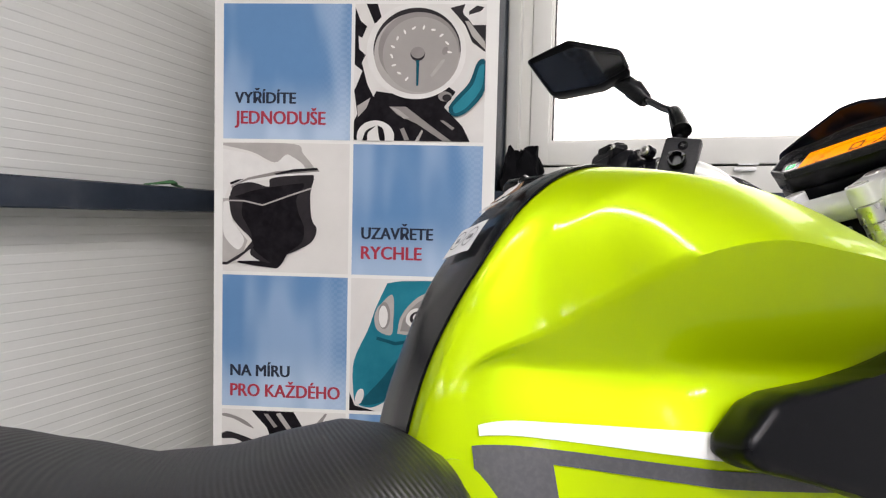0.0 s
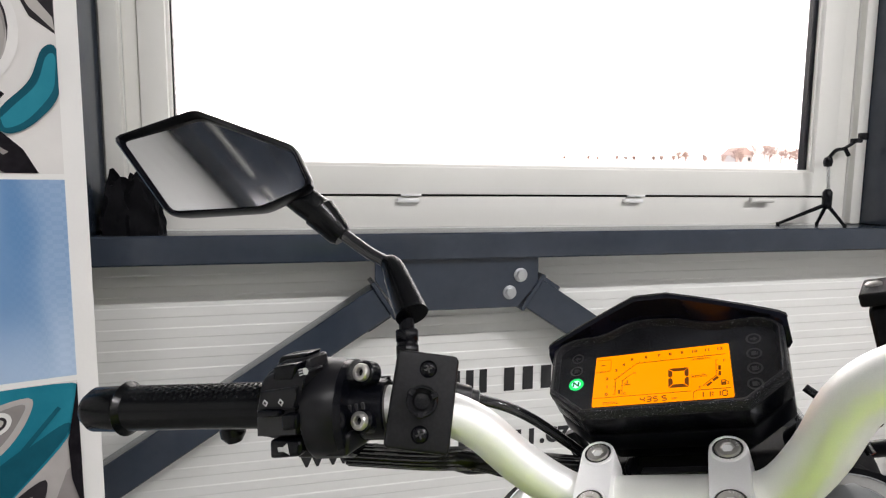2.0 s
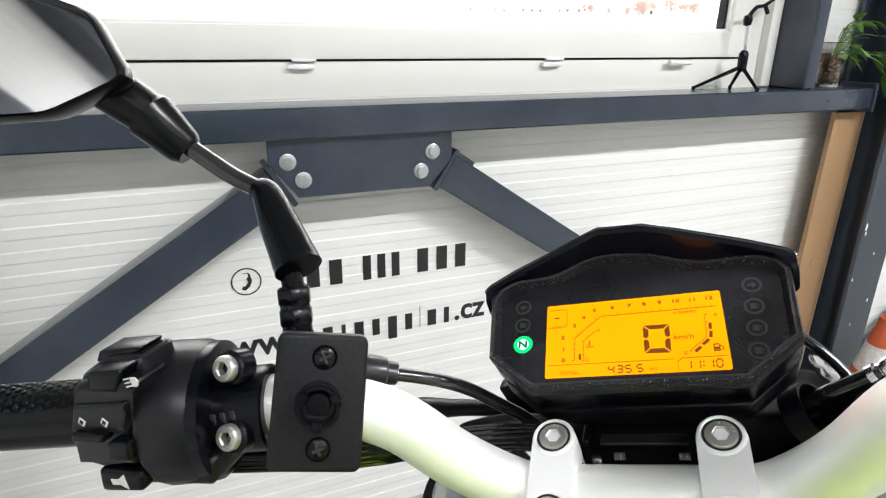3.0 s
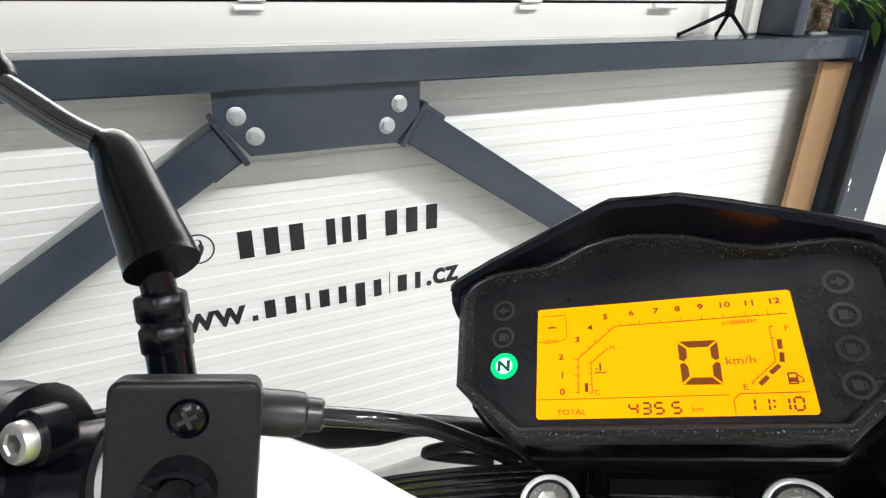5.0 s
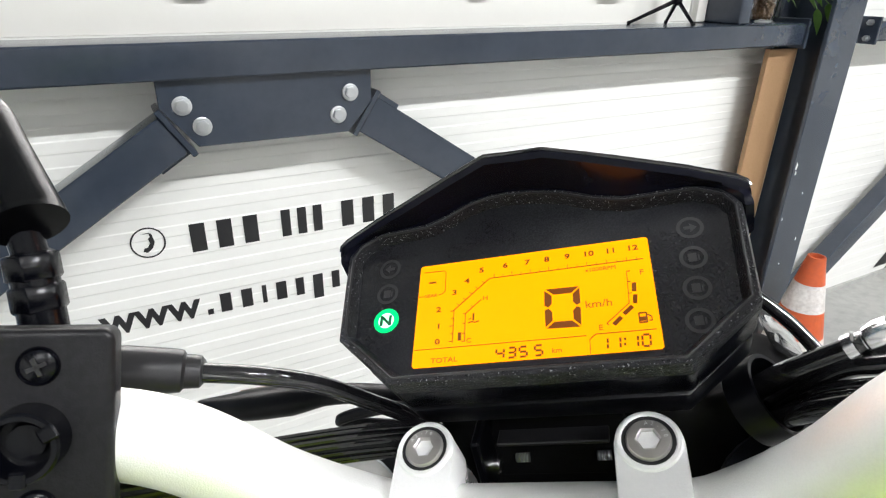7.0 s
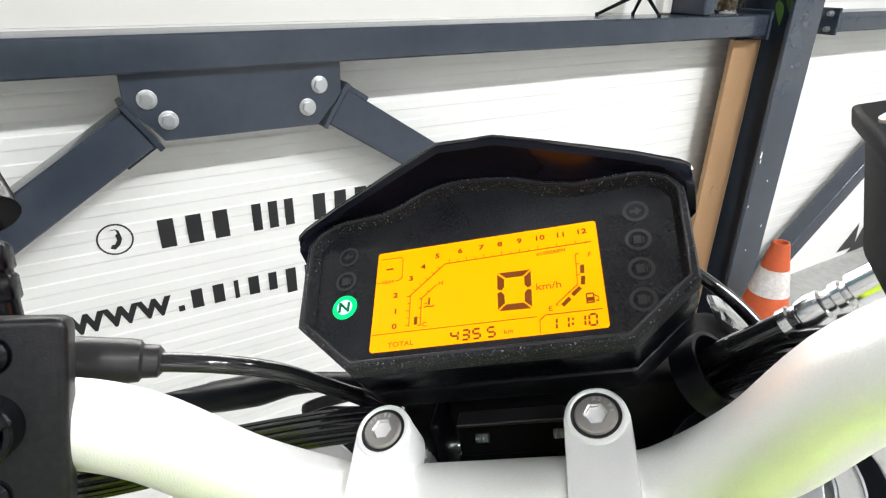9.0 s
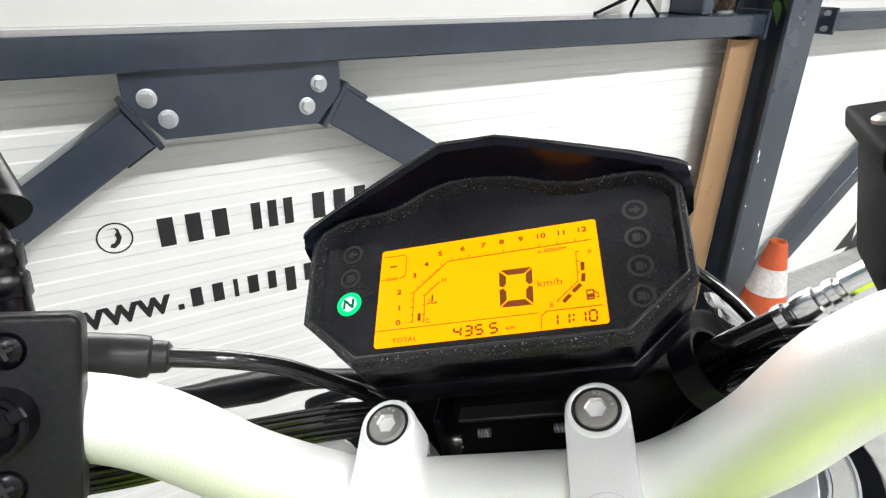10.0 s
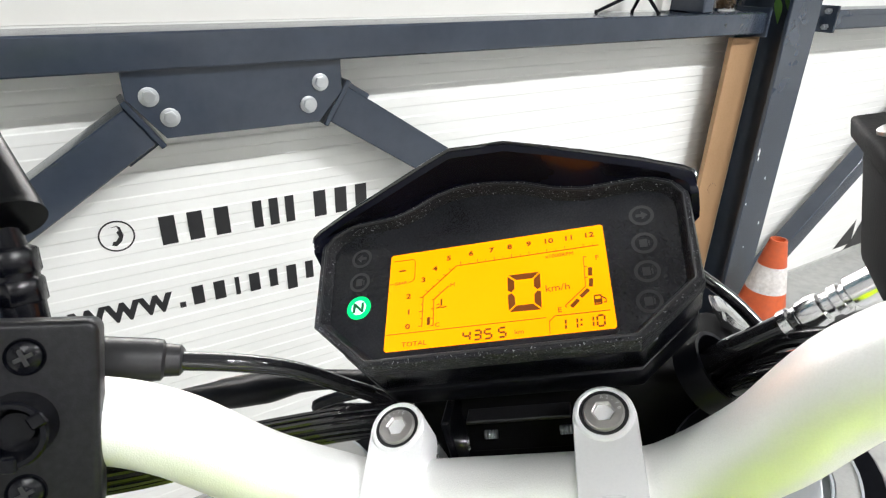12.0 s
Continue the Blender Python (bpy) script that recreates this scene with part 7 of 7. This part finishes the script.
# ---- things on the rail ----
RT = BEAM_Z1
trip = thing("phone_tripod", "small black phone tripod standing on the steel beam", "tripod", (1.56, 2.12, RT))
hub = Vector((1.593, 2.12, 1.275))
part("hub", tube([hub + Vector((0, 0, -0.030)), hub + Vector((0, 0, -0.02)), hub + Vector((0, 0, 0.022)), hub + Vector((0, 0, 0.032))], [0.010, 0.014, 0.014, 0.008], 14, 2, False), BLACK, trip)
for fx, fy in ((1.59, 2.048), (1.46, 2.168), (1.60, 2.158)):
    foot = Vector((fx, fy, RT + 0.005))
    lg = part("leg", tube([hub + Vector((0, 0, -0.015)), foot], [0.0065, 0.0045], 8, 1, False), BLACK, trip)
    part("rubber_foot", lathe([(0, -0.005), (0.005, -0.005), (0.006, 0.0), (0.005, 0.005), (0, 0.006)], 10, Matrix.Translation(foot)), RUBBER, lg)
part("column", tube([hub + Vector((0, 0, 0.03)), Vector((1.587, 2.12, 1.385))], 0.0055, 10, 1, False), CHROME, trip, "bright telescopic column")
part("ball_head", lathe([(0, -0.018), (0.011, -0.014), (0.014, 0.0), (0.011, 0.012), (0, 0.018)], 14, Matrix.Translation((1.585, 2.12, 1.392))), BLACK, trip)
part("arm", tube([(1.585, 2.12, 1.40), (1.612, 2.12, 1.428), (1.645, 2.12, 1.435), (1.712, 2.12, 1.473)], [0.006, 0.006, 0.005, 0.005], 8, 3), BLACK, trip)
cl2 = part("phone_clamp", box(1.675, 1.70, 2.108, 2.132, 1.452, 1.466, 0.003), BLACK, trip)
part("clamp_jaw", box(1.704, 1.722, 2.108, 2.132, 1.462, 1.484, 0.003), BLACK, cl2)
part("clamp_knob", tube([(1.645, 2.12, 1.435), (1.662, 2.12, 1.412)], 0.006, 10, 1, False), BLACK, cl2)

jar = thing("plant_jar", "trailing green houseplant in a glass jar of clay pellets", "plant", (1.995, 2.122, RT))
MJ = Matrix.Translation((1.995, 2.122, RT))
part("jar", lathe([(0, 0.0), (0.033, 0.0), (0.036, 0.004), (0.048, 0.138), (0.0475, 0.140), (0.0455, 0.138), (0.0335, 0.010), (0, 0.008)], 30), GLASS, jar, "clear glass jar", MJ)
rnd = random.Random(5)
pel = bmesh.new()
for k in range(260):
    an, zz = rnd.uniform(0, 6.28), 0.017 + 0.085 * rnd.random()
    rr = (0.026 + 0.085 * (zz - 0.017)) * rnd.random() ** 0.35
    bmesh.ops.create_icosphere(pel, subdivisions=1, radius=rnd.uniform(0.005, 0.0085), matrix=Matrix.Translation((rr * math.cos(an), rr * math.sin(an), zz)))
part("clay_pellets", pel, SOIL, jar, "brown clay pellets", MJ)


def leaf(base, tip, width, droop, material=None):
    """One pointed leaf with a folded midrib, and its stalk."""
    base, tip = Vector(base), Vector(tip)
    d = tip - base
    side = d.cross(Vector((0, 0, 1)))
    side = (side if side.length > 1e-4 else Vector((1, 0, 0))).normalized()
    bm = bmesh.new()
    rows = []
    for k in range(8):
        t = k / 7
        c = base + d * t + Vector((0, 0, -droop * (t * t - t)))
        w = width * math.sin(math.pi * min(1, t ** 0.75 * 0.97 + 0.02))
        rows.append([bm.verts.new(c - side * w + Vector((0, 0, 0.2 * w))), bm.verts.new(c), bm.verts.new(c + side * w + Vector((0, 0, 0.2 * w)))])
    for a, b in zip(rows, rows[1:]):
        for j in (0, 1):
            bm.faces.new((a[j], a[j + 1], b[j + 1], b[j]))
    bmesh.ops.solidify(bm, geom=bm.faces[:], thickness=0.0008)
    return bm


crown = Vector((1.995, 2.122, RT + 0.115))
for k in range(26):
    an = rnd.uniform(-2.4, 0.45)
    reach = rnd.uniform(0.03, 0.16)
    high = rnd.uniform(-0.03, 0.10)
    p = crown + Vector((math.cos(an) * reach * 0.8 + (0.04 if k % 3 == 0 else 0), math.sin(an) * reach * 0.45 - 0.012, high))
    p.y = min(p.y, 2.165)
    q = p + Vector((math.cos(an) * 0.06, math.sin(an) * 0.035 - 0.008, rnd.uniform(-0.055, 0.025)))
    q.y = min(q.y, 2.178)
    st = part("stalk", tube([crown + Vector((0, 0, -0.02)), (crown + p) / 2 + Vector((0, 0, 0.025)), p], 0.0013, 6, 4), LEAF, jar)
    part("leaf", leaf(p, q, rnd.uniform(0.014, 0.021), 0.015), LEAF, st)
for a, b, c in (((2.10, 2.06, 1.285), (2.14, 2.035, 1.235), (2.16, 2.028, 1.155)), ((2.13, 2.07, 1.30), (2.20, 2.04, 1.27), (2.27, 2.03, 1.235)), ((2.12, 2.05, 1.29), (2.18, 2.025, 1.25), (2.20, 2.02, 1.185))):
    st = part("stalk", tube([crown, a, b], 0.0014, 6, 4), LEAF, jar)
    part("leaf", leaf(b, c, 0.020, 0.012), LEAF, st)
    part("leaf", leaf(a, Vector(a) + Vector((0.035, -0.02, -0.05)), 0.017, 0.01), LEAF, st)

bag = bmesh.new()
bmesh.ops.create_cube(bag, size=1)
bmesh.ops.subdivide_edges(bag, edges=bag.edges[:], cuts=11, use_grid_fill=True)
for v in bag.verts:
    u = v.co.copy()
    rise = u.z + 0.5
    taper = 1.0 - 0.18 * rise * rise
    nn = Vector((noise.noise(u * 3.1), noise.noise(u * 3.1 + Vector((7, 3, 1))), noise.noise(u * 3.3 + Vector((2, 9, 4)))))
    fold = abs(noise.noise(Vector((u.x * 5.5, u.y * 5.5, u.z * 2.0)))) - 0.25
    k = min(1.0, rise * 3)
    v.co = Vector((-0.39 + u.x * 0.118 * taper + nn.x * 0.016 * k + fold * u.x * 0.025, 2.112 + u.y * 0.095 * taper + nn.y * 0.018 * k + fold * u.y * 0.025, RT + rise * (0.118 + 0.05 * noise.noise(Vector((u.x * 4 + 5, u.y * 4, 0)))) + (nn.z * 0.014 * k)))
tagged(part("cloth_bag", bag, CLOTH, angle=28), "crumpled black cloth bag lying on the steel beam", "bag")
STRAP = surface("green_webbing", (0.06, 0.20, 0.07), 0.8, tint=(0.03, 0.10, 0.04), grain=(300, 0.5), bump=(300, 0.4))
tagged(part("strap", tube([(-1.555, 1.86, 1.189), (-1.53, 1.80, 1.193), (-1.50, 1.76, 1.200), (-1.512, 1.72, 1.194), (-1.56, 1.70, 1.189)], [0.006, 0.011, 0.014, 0.010, 0.005], 8, 5, True, None, 0.45), STRAP), "small green webbing strap lying on the side beam", "strap")

# ---- ceiling lamps ----
for lx0, ly0, lp0 in LAMPS:
    ft = thing("ceiling_lamp", "long white ceiling lamp with a lit diffuser", "lamp", (lx0, ly0, CEIL), "ceiling lamps")
    part("housing", box(lx0 - 0.77, lx0 + 0.77, ly0 - 0.065, ly0 + 0.065, CEIL - 0.110, CEIL - 0.001, 0.006), PVC, ft)
    part("diffuser", box(lx0 - 0.75, lx0 + 0.75, ly0 - 0.05, ly0 + 0.05, CEIL - 0.124, CEIL - 0.111, 0.004), TUBELAMP, ft, "lit white diffuser")

# ---- far outside ----
bd2 = bmesh.new()
bd2.faces.new([bd2.verts.new(p) for p in ((-500, 420, -20), (1300, 420, -20), (1300, 420, 500), (-500, 420, 500))])
setting("backdrop", bd2, glow("overcast_sky_glow", (1.0, 0.99, 0.98), 2.0), "bright white overcast sky in the far distance", "sky", False)
# the twig colour is paled to include the haze of distance
TWIG = surface("hazed_twigs", (0.60, 0.45, 0.39), 0.9, tint=(0.48, 0.35, 0.30), stain=(0.5, 0.5))
FARWALL = surface("far_house_wall", (0.74, 0.70, 0.68), 0.9, tint=(0.5, 0.45, 0.42))
FARROOF = surface("far_house_roof", (0.56, 0.43, 0.39), 0.9, tint=(0.28, 0.19, 0.17))


def hill(y):
    return -0.6 + 6.9 * max(0.0, min(1.0, (y - 30) / 85)) ** 1.3


def far_tree(x, y, h, seed):
    r = random.Random(seed)
    t = thing("bare_tree", "bare reddish-brown tree beyond the field, paled by haze in its colour", "tree", (x, y, hill(y)), "far trees")
    part("trunk", tube([(x, y, hill(y) - 0.2), (x + r.uniform(-.2, .2), y, hill(y) + h * 0.35), (x + r.uniform(-.3, .3), y, hill(y) + h * 0.75)], [0.18, 0.13, 0.05], 6, 2), TWIG, t)
    bm = bmesh.new()

    def twig(p, q, w):
        """A thin three-sided branch."""
        side = (q - p).cross(Vector((0.3, 1, 0.2))).normalized() * w
        up = (q - p).cross(side).normalized() * w
        ring = [bm.verts.new(p + d) for d in (side, up - side * 0.5, -up - side * 0.5)]
        tip = bm.verts.new(q)
        for i in range(3):
            bm.faces.new((ring[i], ring[(i + 1) % 3], tip))

    for k in range(46):
        z = hill(y) + h * r.uniform(0.22, 0.75)
        an, ln = r.uniform(0, 6.28), h * r.uniform(0.16, 0.36)
        p = Vector((x, y, z))
        q = p + Vector((math.cos(an) * ln * 1.25, math.sin(an) * ln * 1.25, ln * r.uniform(0.2, 0.8)))
        twig(p, q, 0.06)
        for j in range(6):
            s = p.lerp(q, r.uniform(0.3, 1.0))
            twig(s, s + Vector((r.uniform(-1, 1), r.uniform(-1, 1), r.uniform(0.1, 1.2))) * max(0.25, h * 0.10), 0.05)
    part("crown", bm, TWIG, t, "bare twigs")


for k, (x, h) in enumerate(((98.5, 3.6), (101, 3.0), (105.5, 6.2), (107.5, 4.4), (110, 5.0), (113.5, 4.0), (116, 5.2), (84.5, 2.6), (87.5, 3.2), (90, 2.0), (80, 1.5), (74, 1.2), (68, 1.0), (62, 1.0), (57, 0.9), (82, 1.6), (86, 2.4), (92.5, 1.5), (95, 1.9), (100, 3.8), (108.8, 5.6), (112, 4.6), (114.8, 3.6), (118, 4.4), (77, 1.2), (71, 1.1), (65, 0.9))):
    far_tree(x, 119 + (k % 3) * 1.5, h, 100 + k)
hs2 = thing("far_house", "small pale house with a brown roof far away", "house", (103.2, 124, hill(124)), "far houses")
part("wall", box(100.8, 105.6, 122, 127, hill(124) - 0.3, hill(124) + 2.0), FARWALL, hs2)
part("roof", prism([(100.5, hill(124) + 1.9), (105.9, hill(124) + 1.9), (103.2, hill(124) + 3.9)], 121.6, 127.4, 0, 1, Matrix(((1, 0, 0, 0), (0, 0, 1, 0), (0, 1, 0, 0), (0, 0, 0, 1)))), FARROOF, hs2, "brown pitched roof")
for wx in (101.9, 104.2):
    part("window", box(wx, wx + 0.7, 121.96, 122.1, hill(124) + 0.6, hill(124) + 1.4), INK, hs2)
